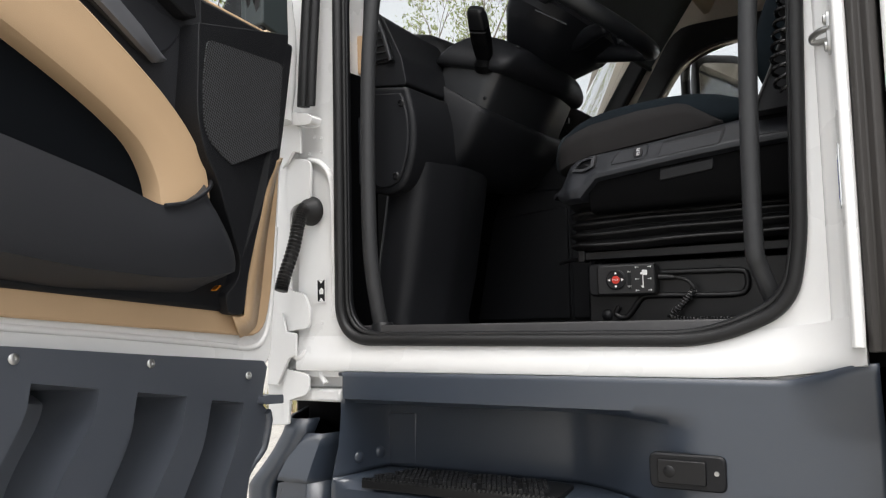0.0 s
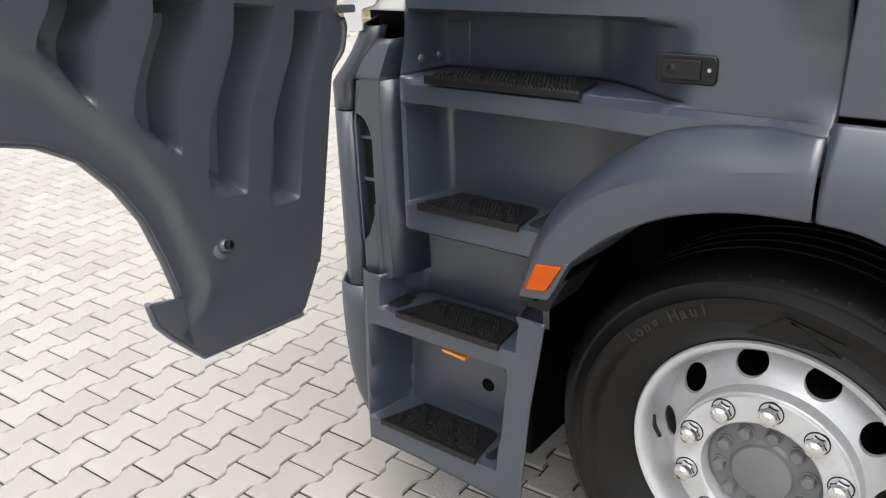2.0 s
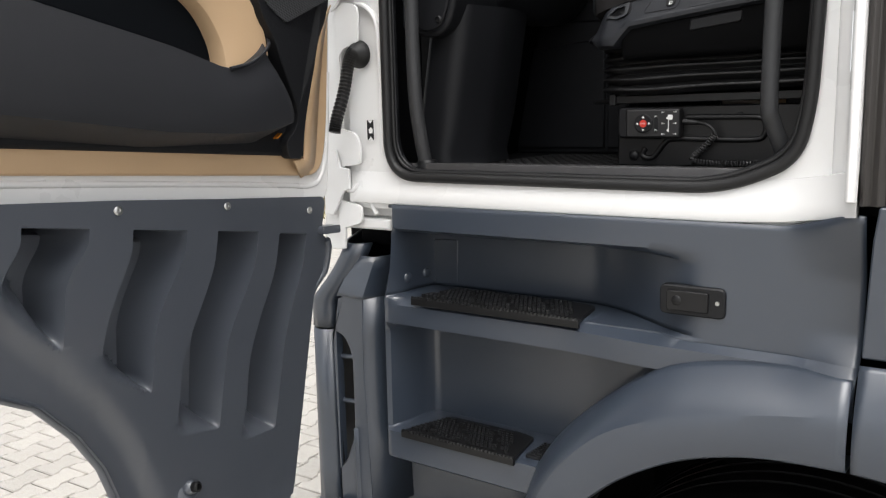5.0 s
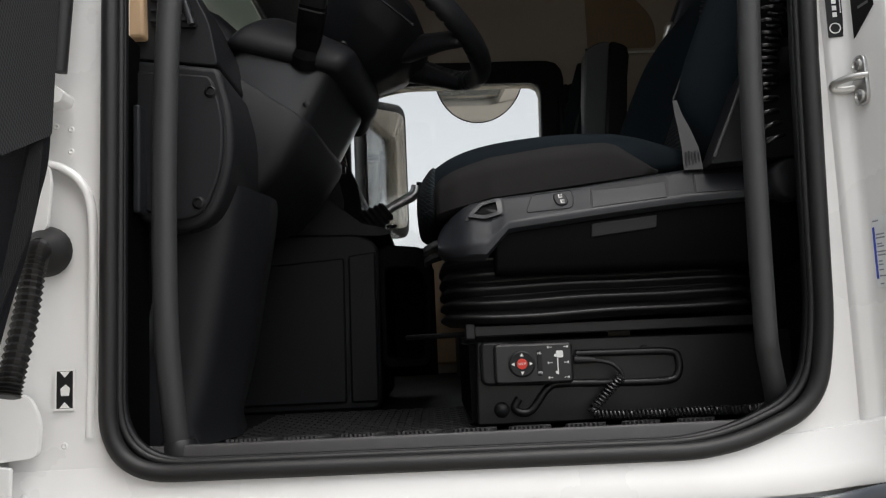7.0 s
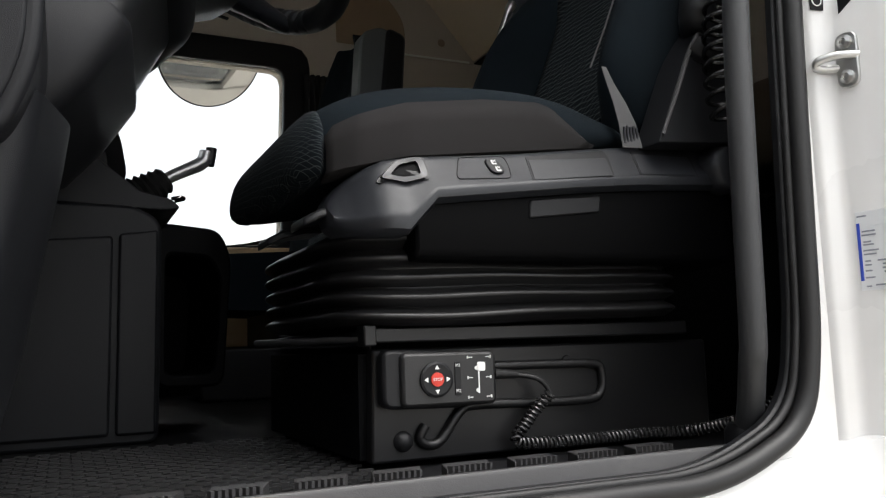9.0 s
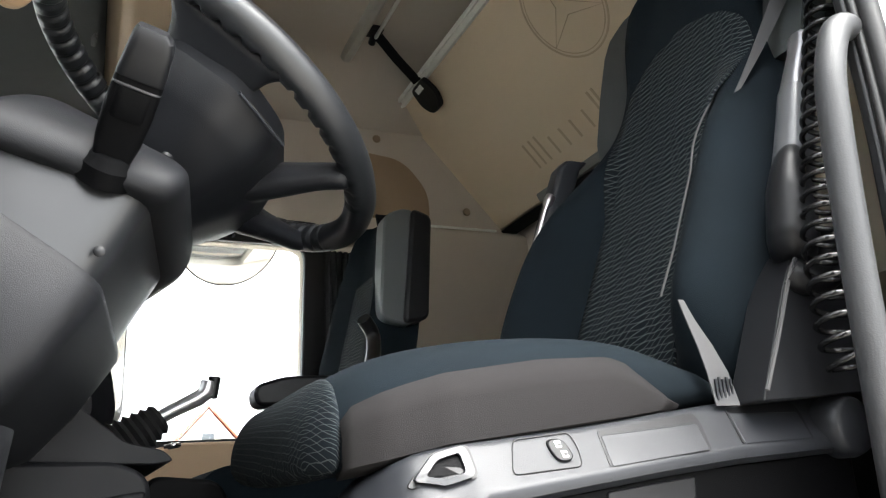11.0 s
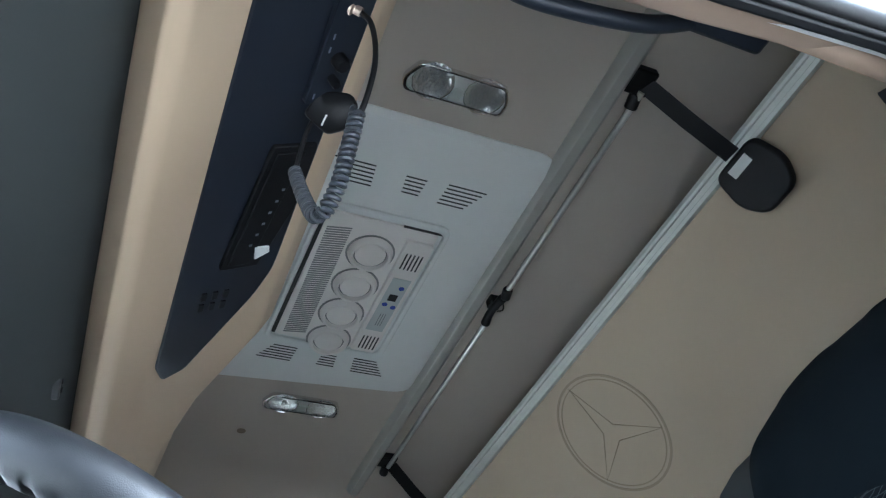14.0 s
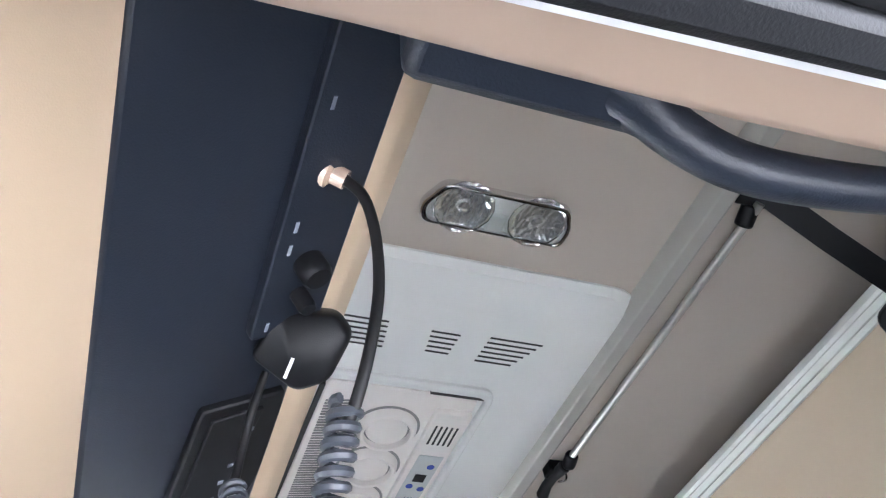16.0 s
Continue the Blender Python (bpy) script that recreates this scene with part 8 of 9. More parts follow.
# cushion: velour top over a grey side band
def cushion_row(x, top, bot, half, roll):
    pts = []
    c = SY
    pts += [(x, c - half + 0.025, bot), (x, c - half + 0.004, bot + 0.010), (x, c - half, bot + (top - bot) * 0.35), (x, c - half + 0.004, bot + (top - bot) * 0.62)]
    pts += [(x, c - half + 0.022, bot + (top - bot) * 0.88), (x, c - half + 0.06, top), (x, c - half + 0.12, top - roll), (x, c, top - roll * 1.4), (x, c + half - 0.12, top - roll), (x, c + half - 0.06, top)]
    pts += [(x, c + half - 0.02, bot + (top - bot) * 0.85), (x, c + half, bot + (top - bot) * 0.5), (x, c + half - 0.02, bot)]
    return pts


bm = B()
CU = [(0.524, 1.972, 1.945, 0.150, 0.0), (0.530, 1.992, 1.930, 0.195, 0.0), (0.546, 2.012, 1.925, 0.224, 0.0), (0.580, 2.030, 1.930, 0.250, 0.002), (0.63, 2.043, 1.940, 0.262, 0.005), (0.72, 2.053, 1.950, 0.262, 0.008), (0.80, 2.053, 1.960, 0.262, 0.010), (0.85, 2.045, 1.968, 0.258, 0.010), (0.90, 2.025, 1.975, 0.250, 0.008), (0.96, 2.010, 1.975, 0.245, 0.0)]
loft(bm, [cushion_row(*c) for c in CU])
cush = part("cushion", bm, VELOUR, seat, "navy velour seat cushion", sharp=60)
sub = cush.modifiers.new("round", "SUBSURF")
sub.levels = sub.render_levels = 2
bm = B()
rows = []
for x in steps(0.552, 0.866, 40):
    top, bot = lerp_at([(c[0], c[1]) for c in CU], x), lerp_at([(c[0], c[2]) for c in CU], x)
    up = lerp_at([(0.552, 0.50), (0.56, 0.60), (0.60, 0.63), (0.72, 0.66), (0.79, 0.66), (0.81, 0.60), (0.835, 0.40), (0.858, 0.18), (0.866, 0.12)], x)
    half = lerp_at([(c[0], c[3]) for c in CU], x)
    rows.append([(x, SY - half + 0.020, bot + 0.002), (x, SY - half - 0.001, bot + 0.10 * (top - bot)), (x, SY - half - 0.0030, bot + (top - bot) * (0.10 + (up - 0.10) * 0.6)), (x, SY - half + 0.0015, bot + (top - bot) * up)])
loft(bm, rows, closed=False)
part("side_band", bm, SEATGREY, seat, "grey cloth side of the cushion", solid=0.006, sharp=60)
bm = B()
loft(bm, [cushion_row(x - 0.0025, top + 0.002, bot - 0.001, half + 0.003, roll) for x, top, bot, half, roll in CU[:3] + [(0.562, 2.021, 1.927, 0.239, 0.001)]])
fpan = part("front_panel", bm, WAVE_FINE, seat, "wave-patterned cloth over the front edge", sharp=70)
sub = fpan.modifiers.new("round", "SUBSURF")
sub.levels = sub.render_levels = 2

# backrest
SB = 0.395


def back_point(z, v, front):
    """A point of the backrest: height, across from -1 (door side) to 1, front or rear."""
    half = lerp_at([(1.98, 0.235), (2.05, 0.258), (2.15, 0.272), (2.25, 0.270), (2.33, 0.245), (2.40, 0.205), (2.46, 0.172), (2.52, 0.158), (2.60, 0.166), (2.70, 0.182), (2.76, 0.184), (2.80, 0.164), (2.83, 0.115), (2.845, 0.05)], z)
    back = lerp_at([(1.98, 0.955), (2.10, 0.990), (2.30, 1.075), (2.50, 1.140), (2.66, 1.190), (2.76, 1.222), (2.82, 1.252), (2.845, 1.285)], z)
    bol = 0.095 * ease(0.44, 0.80, abs(v)) * (1 - ease(0.90, 1.0, abs(v)) * 0.6) * ease(2.46, 2.28, z) * ease(1.96, 2.10, z)
    bol += 0.020 * ease(0.55, 0.9, abs(v)) * ease(2.52, 2.62, z) * ease(2.80, 2.72, z)
    thick = lerp_at([(1.98, 0.10), (2.3, 0.09), (2.6, 0.07), (2.76, 0.06), (2.845, 0.015)], z)
    y = SB + half * v * (0.90 if v < 0 else 1.0)
    z -= 0.020 * ease(2.60, 2.84, z)
    if front:
        return V(back - bol + 0.018 * abs(v) ** 6, y, z)
    return V(back + thick - 0.02 * abs(v) ** 3, y, z + 0.005)


bm = B()
rows = []
for z in [1.98, 2.02, 2.08, 2.14, 2.20, 2.26, 2.32, 2.38, 2.44, 2.50, 2.56, 2.62, 2.68, 2.72, 2.76, 2.79, 2.82, 2.838, 2.845]:
    row = [back_point(z, v, True) for v in (-1, -0.94, -0.84, -0.7, -0.56, -0.44, -0.2, 0, 0.2, 0.44, 0.56, 0.7, 0.84, 0.94, 1)]
    row += [back_point(z, v, False) for v in (1, 0.6, 0, -0.6, -1)]
    rows.append(row)
loft(bm, rows)
backr = part("backrest", bm, VELOUR, seat, "navy velour backrest with deep side bolsters", sharp=80)
sub = backr.modifiers.new("round", "SUBSURF")
sub.levels = sub.render_levels = 2
bm = B()
rows = []
for z in steps(2.02, 2.570, 40):
    w = lerp_at([(2.02, 0.105), (2.2, 0.112), (2.35, 0.122), (2.46, 0.128), (2.51, 0.112), (2.54, 0.084), (2.56, 0.045), (2.570, 0.004)], z)
    half = max(1e-3, back_point(z, 1, True).y - SB)
    rows.append([back_point(z, v * w / half * (1.30 if v < 0 else 1.05), True) + V(-0.0045, 0, 0) for v in steps(-1, 1, 14)])
loft(bm, rows, closed=False)
part("back_panel", bm, WAVE, seat, "wave-patterned cloth in the middle of the backrest", solid=0.004, sharp=80)
# grey shell behind the shoulders
SHELL = make("grey_backrest_shell", (0.040, 0.046, 0.048), 0.5, grain=0.2, scale=900, spread=0.06)
bm = B()
rows = []
for z, y1 in ((2.42, 0.620), (2.46, 0.655), (2.50, 0.672), (2.60, 0.690), (2.68, 0.698), (2.715, 0.690), (2.735, 0.655), (2.742, 0.60)):
    bx = 1.155 + 0.31 * (z - 2.50)
    rows.append([V(bx + 0.01, 0.18, z), V(bx, 0.45, z), V(bx + 0.004, y1 - 0.03, z), V(bx + 0.022, y1, z), V(bx + 0.05, y1 - 0.01, z), V(bx + 0.05, 0.18, z)])
loft(bm, rows)
part("back_shell", bm, SHELL, seat, "grey plastic shell behind the shoulders", sharp=50)

# belt head, belt, folded armrests, side shield
bc = V(1.178, 0.196, 2.605)
bm3 = frame_of((0.10, -1, 0), (0.31, 0.0, 1.0))
o = rounded([(-0.072, 0.118), (-0.045, 0.135), (0.040, 0.098), (0.078, 0.045), (0.078, -0.060), (0.040, -0.115), (-0.006, -0.110), (-0.040, 0.000)], 0.022)
bm = B()
loft(bm, [[bc + bm3 @ V(a * k, b * k, h) for a, b in o] for k, h in ((0.92, -0.050), (1.0, -0.03), (1.0, 0.018), (0.95, 0.026))])
bh = part("belt_head", bm, SHELL, seat, "grey belt housing at the shoulder", sharp=40)
bm = B()
loft(bm, [[bc + bm3 @ V(a * k * 0.70 + 0.012, b * k * 0.78 - 0.002, h) for a, b in o] for k, h in ((1.0, 0.022), (1.0, 0.0285))])
part("belt_hollow", bm, BLACK, bh)
bm = B()
loft(bm, [[bc + bm3 @ V(0.014 + a, 0.046 + b, h) for a, b in rounded([(-0.024, -0.030), (0.026, -0.036), (0.030, 0.030), (-0.020, 0.034)], 0.008)] for h in (0.026, 0.042)])
part("belt_tongue", bm, make("satin_belt_plastic", (0.022, 0.024, 0.027), 0.3), bh, bevel=0.004)
for q in ((-0.020, 0.050, 0.030, 0.048), (0.038, 0.040, 0.043, 0.040), (-0.026, -0.030, 0.029, 0.070)):
    bm = B()
    box(bm, bc + bm3 @ V(*q[:3]), (0.0028, q[3], 0.002), bm3)
    part("bright_edge", bm, CHROME, bh)
bm = B()
g0 = bc + bm3 @ V(-0.002, -0.050, 0.040)
tube(bm, curve([g0 + bm3 @ V(-0.040, -0.008, 0.0), g0 + bm3 @ V(-0.010, 0.0, 0.008), g0 + bm3 @ V(0.030, 0.012, 0.006), g0 + bm3 @ V(0.052, 0.026, -0.006), g0 + bm3 @ V(0.046, 0.042, -0.012)], 6), 0.0046, 8)
tube(bm, [g0 + bm3 @ V(-0.034, -0.022, 0.002), g0 + bm3 @ V(0.038, 0.000, 0.002)], 0.005, 8)
part("belt_guide", bm, BLACK, seat, "black belt guide loop")
bm = B()
lathe(bm, [(0.0, 0.014), (0.005, 0.010), (0.007, 0.0)], g0 + bm3 @ V(-0.040, -0.008, 0.0), bm3 @ V(-1, -0.2, 0), 12)
part("guide_tip", bm, CHROME, seat)
bm = B()
belt = [(1.188, 0.196, 2.584, 0.016), (1.174, 0.202, 2.545, 0.0155), (1.148, 0.204, 2.498, 0.0135), (1.118, 0.205, 2.450, 0.0105), (1.092, 0.206, 2.410, 0.0075), (1.066, 0.207, 2.372, 0.0045), (1.040, 0.210, 2.334, 0.0022)]
loft(bm, [[(x - w, y + 0.25 * w, z - 0.3 * w), (x + w, y - 0.25 * w, z + 0.3 * w), (x + w, y - 0.25 * w + 0.0014, z + 0.3 * w), (x - w, y + 0.25 * w + 0.0014, z - 0.3 * w)] for x, y, z, w in belt])
part("belt_webbing", bm, BELT, seat, "grey belt webbing running down from the shoulder")
bm = B()
edge = [back_point(z, -0.69, True) + V(-0.0015, 0, 0) for z in steps(2.36, 2.10, 14)]
tube(bm, edge, 0.0013, 6)
part("belt_edge", bm, BELT, seat, "edge of the belt lying behind the bolster")
bm = B()
belt = [(0.904, 0.185, 2.085, 0.003), (0.905, 0.176, 2.062, 0.005), (0.909, 0.166, 2.035, 0.0085), (0.912, 0.158, 2.008, 0.0115), (0.912, 0.150, 1.975, 0.0130)]
loft(bm, [[(x - w, y, z), (x + w, y - 0.2 * w, z), (x + w, y - 0.2 * w + 0.0014, z), (x - w, y + 0.0014, z)] for x, y, z, w in belt])
part("belt_webbing", bm, BELT, seat, "grey belt webbing")
for i in range(5):
    bm = B()
    box(bm, (0.903 + i * 0.0045, 0.1515, 1.990 + (i % 2) * 0.002), (0.0022, 0.002, 0.020))
    part("belt_stitch", bm, CHARCOAL, seat)
bm = B()
loft(bm, [[(x, y, z) for x, z in rounded([(0.925, 1.975), (1.075, 1.985), (1.075, 2.14), (1.03, 2.155), (0.985, 2.11)], [0.004, 0.004, 0.02, 0.03, 0.04])] for y in (0.118, 0.128, 0.165)])
part("side_shield", bm, SOFT, seat, "dark side shield beside the cushion", bevel=0.005)
bm = B()
tube(bm, curve([(0.930, 0.116, 1.985), (0.955, 0.114, 2.04), (0.985, 0.113, 2.105), (1.02, 0.114, 2.145)], 5), 0.0022, 6)
part("bright_edge", bm, BELT, seat)
# light falling on the armrest's upper part is put into this paler grey
ARM_LIT = make("lit_grey_armrest", (0.085, 0.088, 0.094), 0.30, grain=0.15, scale=900, spread=0.06)
bm = B()
tube(bm, [(1.060, 0.131, 2.316), (1.056, 0.131, 2.306), (1.046, 0.130, 2.272), (1.036, 0.129, 2.240), (1.024, 0.128, 2.205), (1.016, 0.127, 2.185)], [0.0205, 0.0225, 0.0235, 0.0245, 0.026, 0.024], 20, flat=0.85)
part("folded_armrest", bm, ARM_LIT, seat, "armrest folded up beside the backrest, its upper part coloured as lit grey", sharp=60)
bm = B()
pts = curve([(1.030, 0.127, 2.232), (1.020, 0.126, 2.205), (1.012, 0.125, 2.170), (1.006, 0.125, 2.135), (1.000, 0.126, 2.112)], 5)
tube(bm, pts, [lerp_at([(0, 0.022), (0.15, 0.031), (0.4, 0.040), (0.75, 0.041), (0.92, 0.034), (1.0, 0.020)], i / (len(pts) - 1)) for i in range(len(pts))], 20, flat=0.62)
part("armrest_paddle", bm, BLACK, seat, "dark end of the folded armrest", sharp=60)
bm = B()
tube(bm, [(1.059, 0.131, 2.314), (1.062, 0.131, 2.326), (1.079, 0.131, 2.366), (1.084, 0.131, 2.378), (1.090, 0.132, 2.386)], [0.0215, 0.020, 0.0185, 0.021, 0.015], 16, flat=0.8)
neck = part("armrest_neck", bm, make("satin_neck_metal", (0.16, 0.16, 0.17), 0.28, metal=0.6), seat, "fluted metal neck of the armrest", sharp=40)
for d in (-0.008, 0.008):
    bm = B()
    tube(bm, [(1.064 + d, 0.1180, 2.330), (1.078 + d, 0.1185, 2.362)], 0.0046, 8)
    part("flute", bm, DEEP, neck)
bm = B()
tube(bm, curve([(0.986, 0.118, 2.100), (1.000, 0.112, 2.092), (1.030, 0.112, 2.10), (1.045, 0.118, 2.125)], 5), 0.016, 10)
part("armrest_pivot", bm, BLACK, seat)
bm = B()
lathe(bm, [(0.0, 0.001), (0.0038, 0.001), (0.0045, 0.0)], (1.043, 0.1085, 2.276), (-0.1, -1, 0), 12)
part("armrest_hole", bm, DEEP, seat)
bm = B()
loft(bm, [[(1.085 + dx + a, 0.675 + b, z) for a, b in rounded([(-0.022, -0.018), (0.022, -0.018), (0.022, 0.018), (-0.022, 0.018)], 0.010)] for dx, z in ((-0.045, 2.27), (-0.02, 2.34), (0.004, 2.40), (0.02, 2.44), (0.035, 2.455))])
part("far_armrest", bm, CHARCOAL, seat, "far armrest folded up", sharp=60)
bm = B()
tube(bm, curve([(1.020, 0.672, 2.275), (1.034, 0.664, 2.32), (1.050, 0.660, 2.365), (1.062, 0.662, 2.385)], 4), [0.005] * 9 + [0.009] * 4, 10)
part("chrome_joint", bm, STEEL, seat, "bright metal armrest joint")

# coiled air hose behind the grab bar
hz = thing("coiled_air_hose", "black glossy coiled air hose hanging beside the seat", "air hose", (1.02, 0.09, 1.95))
bm = B()
coil(bm, curve([(1.085, 0.084, 2.52), (1.075, 0.080, 2.465), (1.072, 0.080, 2.424), (1.064, 0.080, 2.385), (1.050, 0.080, 2.336), (1.037, 0.080, 2.285), (1.026, 0.080, 2.249), (1.015, 0.080, 2.203), (1.001, 0.079, 2.149), (0.993, 0.078, 2.114), (0.985, 0.074, 2.06), (0.984, 0.072, 2.02), (0.990, 0.070, 1.990)], 5), 0.0185, 30, 0.0030, 8, 18)
part("hose_coil", bm, make("gloss_black_hose", (0.006, 0.006, 0.0065), 0.22, spread=0.1), hz)
bm = B()
tube(bm, curve([(1.085, 0.084, 2.52), (1.100, 0.094, 2.57), (1.130, 0.104, 2.64), (1.150, 0.110, 2.70)], 5), 0.0036, 8)
part("hose_end", bm, RUBBER, hz)

# level remote control with its coiled lead
rc = thing("level_remote", "black hand-held level control with a red button", "remote control", (0.68, 0.19, 1.69))
bm = B()
prism(bm, rounded([(0.6135, 1.688), (0.705, 1.685), (0.705, 1.746), (0.6135, 1.749)], [0.012, 0.006, 0.006, 0.012]), "y", 0.156, 0.175)
part("holder", bm, BLACK, rc, bevel=0.004)
bm = B()
prism(bm, rounded([(0.6320, 1.6885), (0.7425, 1.6875), (0.7425, 1.7445), (0.6320, 1.7455)], 0.008), "y", 0.150, 0.176)
part("body", bm, make("remote_plastic", (0.010, 0.010, 0.0108), 0.45, grain=0.3, scale=700), rc, bevel=0.004)
bm = B()
lathe(bm, [(0.0185, 0.0), (0.0185, 0.0028), (0.016, 0.0038), (0.009, 0.003), (0.0, 0.003)], (0.6705, 0.150, 1.7165), (0, -1, 0), 32)
part("button_pad", bm, BLACK, rc, "round black button pad", sharp=25)
bm = B()
lathe(bm, [(0.0075, 0.002), (0.0072, 0.0045), (0.0, 0.0052)], (0.6705, 0.150, 1.7165), (0, -1, 0), 24)
part("red_button", bm, RED, rc, "round red stop button")
bm = B()
for dx, dz in ((0.0125, 0), (-0.0125, 0), (0, 0.0125), (0, -0.0125)):
    u = V(dx, 0, dz).normalized()
    w = V(-u.z, 0, u.x)
    c = V(0.6705 + dx, 0.1462, 1.7165 + dz)
    f = [bm.verts.new(c + u * 0.0025), bm.verts.new(c - u * 0.002 + w * 0.0026), bm.verts.new(c - u * 0.002 - w * 0.0026)]
    g = [bm.verts.new(v.co + V(0, 0.001, 0)) for v in f]
    bm.faces.new(f)
    bm.faces.new(g[::-1])
    for i in range(3):
        bm.faces.new((f[i], g[i], g[(i + 1) % 3], f[(i + 1) % 3]))
part("white_arrow", bm, PRINT, rc)
writing("stop_word", "STOP", 0.0046, Matrix.Translation((0.6705, 0.1446, 1.7165)) @ pose(0, 0, 0, 90, 0, 0), PRINT, rc, 0.0002)
bm = B()
prism(bm, rounded([(0.692, 1.699), (0.699, 1.699), (0.699, 1.734), (0.692, 1.734)], 0.002), "y", 0.1488, 0.151)
part("memory_key", bm, BLACK, rc, bevel=0.0005)
writing("memory_word", "M1", 0.0048, Matrix.Translation((0.6957, 0.1486, 1.730)) @ pose(0, 0, 0, 90, 0, 0), PRINT, rc, 0.0001)
writing("memory_word", "M2", 0.0048, Matrix.Translation((0.6957, 0.1486, 1.7035)) @ pose(0, 0, 0, 90, 0, 0), PRINT, rc, 0.0001)
bm = B()
prism(bm, rounded([(0.719, 1.7235), (0.7285, 1.723), (0.7285, 1.7325), (0.719, 1.733)], 0.002), "y", 0.1492, 0.1505)
box(bm, (0.7205, 0.1495, 1.7115), (0.0014, 0.001, 0.023))
lathe(bm, [(0.0022, 0.0), (0.0022, 0.0008), (0.0, 0.0008)], (0.7192, 0.150, 1.703), (0, -1, 0), 12)
lathe(bm, [(0.0022, 0.0), (0.0022, 0.0008), (0.0, 0.0008)], (0.7180, 0.150, 1.7265), (0, -1, 0), 12)
part("lorry_symbol", bm, PRINT, rc, "white lorry symbol")
bm = B()
for x in (0.7105, 0.733):
    for z in (1.738, 1.7165, 1.696):
        box(bm, (x - 0.0005, 0.1495, z), (0.0065, 0.0008, 0.0008))
        box(bm, (x + (-0.003 if x < 0.72 else 0.002), 0.1495, z), (0.0016, 0.0008, 0.0032))
part("arrow_symbol", bm, PRINT, rc)
for ob in rc.children_recursive:
    if ob.parent is rc:
        ob.location += V(-0.0095, 0.028, 0)
bm = B()
tube(bm, [(0.736, 0.190, 1.719), (0.764, 0.190, 1.717)], [0.006, 0.0045], 10)
part("strain_relief", bm, RUBBER, rc)
bm = B()
tube(bm, curve([(0.762, 0.190, 1.717), (0.785, 0.182, 1.712), (0.797, 0.180, 1.702), (0.801, 0.180, 1.694)], 5), 0.003, 8)
part("lead", bm, RUBBER, rc)
bm = B()
coil(bm, curve([(0.801, 0.180, 1.694), (0.793, 0.184, 1.686), (0.772, 0.186, 1.664), (0.757, 0.184, 1.647), (0.778, 0.184, 1.6415), (0.85, 0.184, 1.640), (0.93, 0.180, 1.641), (0.970, 0.140, 1.645), (0.985, 0.075, 1.662), (1.0, 0.062, 1.672), (1.012, 0.055, 1.684)], 8), 0.0058, 72, 0.0018, 6, 10)
part("coiled_lead", bm, make("gloss_lead_rubber", (0.022, 0.022, 0.023), 0.25), rc, "black coiled lead along the sill")

# ---------------------------------------------------------------- passenger's seat, curtain, mirrors
ps = thing("passenger_seat", "dark passenger's seat with a folded armrest and a grey side panel", "passenger seat", (0.95, 1.75, 1.63))


def pback(z, v, front):
    half = lerp_at([(2.0, 0.22), (2.3, 0.235), (2.5, 0.20), (2.62, 0.15), (2.69, 0.12), (2.70, 0.08)], z)
    lean = lerp_at([(2.0, 0.99), (2.3, 1.04), (2.5, 1.085), (2.70, 1.13)], z)
    return V(lean + (0 if front else 0.10) - (0.04 * ease(0.5, 0.9, abs(v)) if front else 0), 1.74 + half * v, z)


bm = B()
loft(bm, [[pback(z, v, True) for v in (-1, -0.85, -0.6, -0.3, 0, 0.3, 0.6, 0.85, 1)] + [pback(z, v, False) for v in (1, 0, -1)] for z in steps(2.0, 2.70, 14)])
part("backrest", bm, VELOUR, ps, "dark velour backrest", sharp=70)
bm = B()
loft(bm, [[pback(z, v * 0.55, True) + V(-0.003, 0, 0) for v in steps(-1, 1, 6)] for z in steps(2.05, 2.52, 10)], closed=False)
part("back_panel", bm, WAVE, ps, solid=0.004)
bm = B()
loft(bm, [[(x, y, z) for x, z in rounded([(1.03, 2.35), (1.12, 2.33), (1.150, 2.41), (1.158, 2.635), (1.115, 2.66), (1.050, 2.635), (1.036, 2.45)], 0.03)] for y in (1.475, 1.485, 1.53, 1.54)])
part("side_panel", bm, make("mid_grey_panel", (0.090, 0.100, 0.102), 0.5, spread=0.05), ps, "grey folded armrest panel", bevel=0.006)
bm = B()
loft(bm, [[(x, y, z) for x, z in rounded([(1.09, 2.335), (1.160, 2.35), (1.182, 2.635), (1.125, 2.655)], 0.02)] for y in (1.46, 1.56)])
part("armrest_shell", bm, BLACK, ps, bevel=0.01)
bm = B()
loft(bm, [[(x, y, z) for x, z in rounded([(0.60, 1.86), (1.03, 1.85), (1.03, 2.02), (0.64, 2.00), (0.59, 1.96)], 0.03)] for y in (1.50, 1.52, 1.96, 1.98)])
part("cushion", bm, VELOUR, ps, sharp=60)
bm = B()
loft(bm, [[(x, y, z) for x, z in rounded([(0.685, 2.110), (0.93, 2.120), (0.93, 2.180), (0.75, 2.176), (0.680, 2.155)], 0.022)] for y in (1.30, 1.312, 1.368, 1.38)])
part("low_armrest", bm, BLACK, ps, "black armrest folded down", bevel=0.008)
bm = B()
tube(bm, curve([(0.93, 1.34, 2.17), (0.97, 1.38, 2.21), (0.99, 1.42, 2.29), (0.96, 1.40, 2.33)], 5), 0.018, 10)
part("belt_buckle", bm, STEELBLACK, ps)
bm = B()
box(bm, (0.94, 1.74, 1.79), (0.24, 0.40, 0.32))
box(bm, (0.85, 1.74, 1.695), (0.46, 0.40, 0.14))
part("seat_box", bm, BLACK, ps, bevel=0.01)

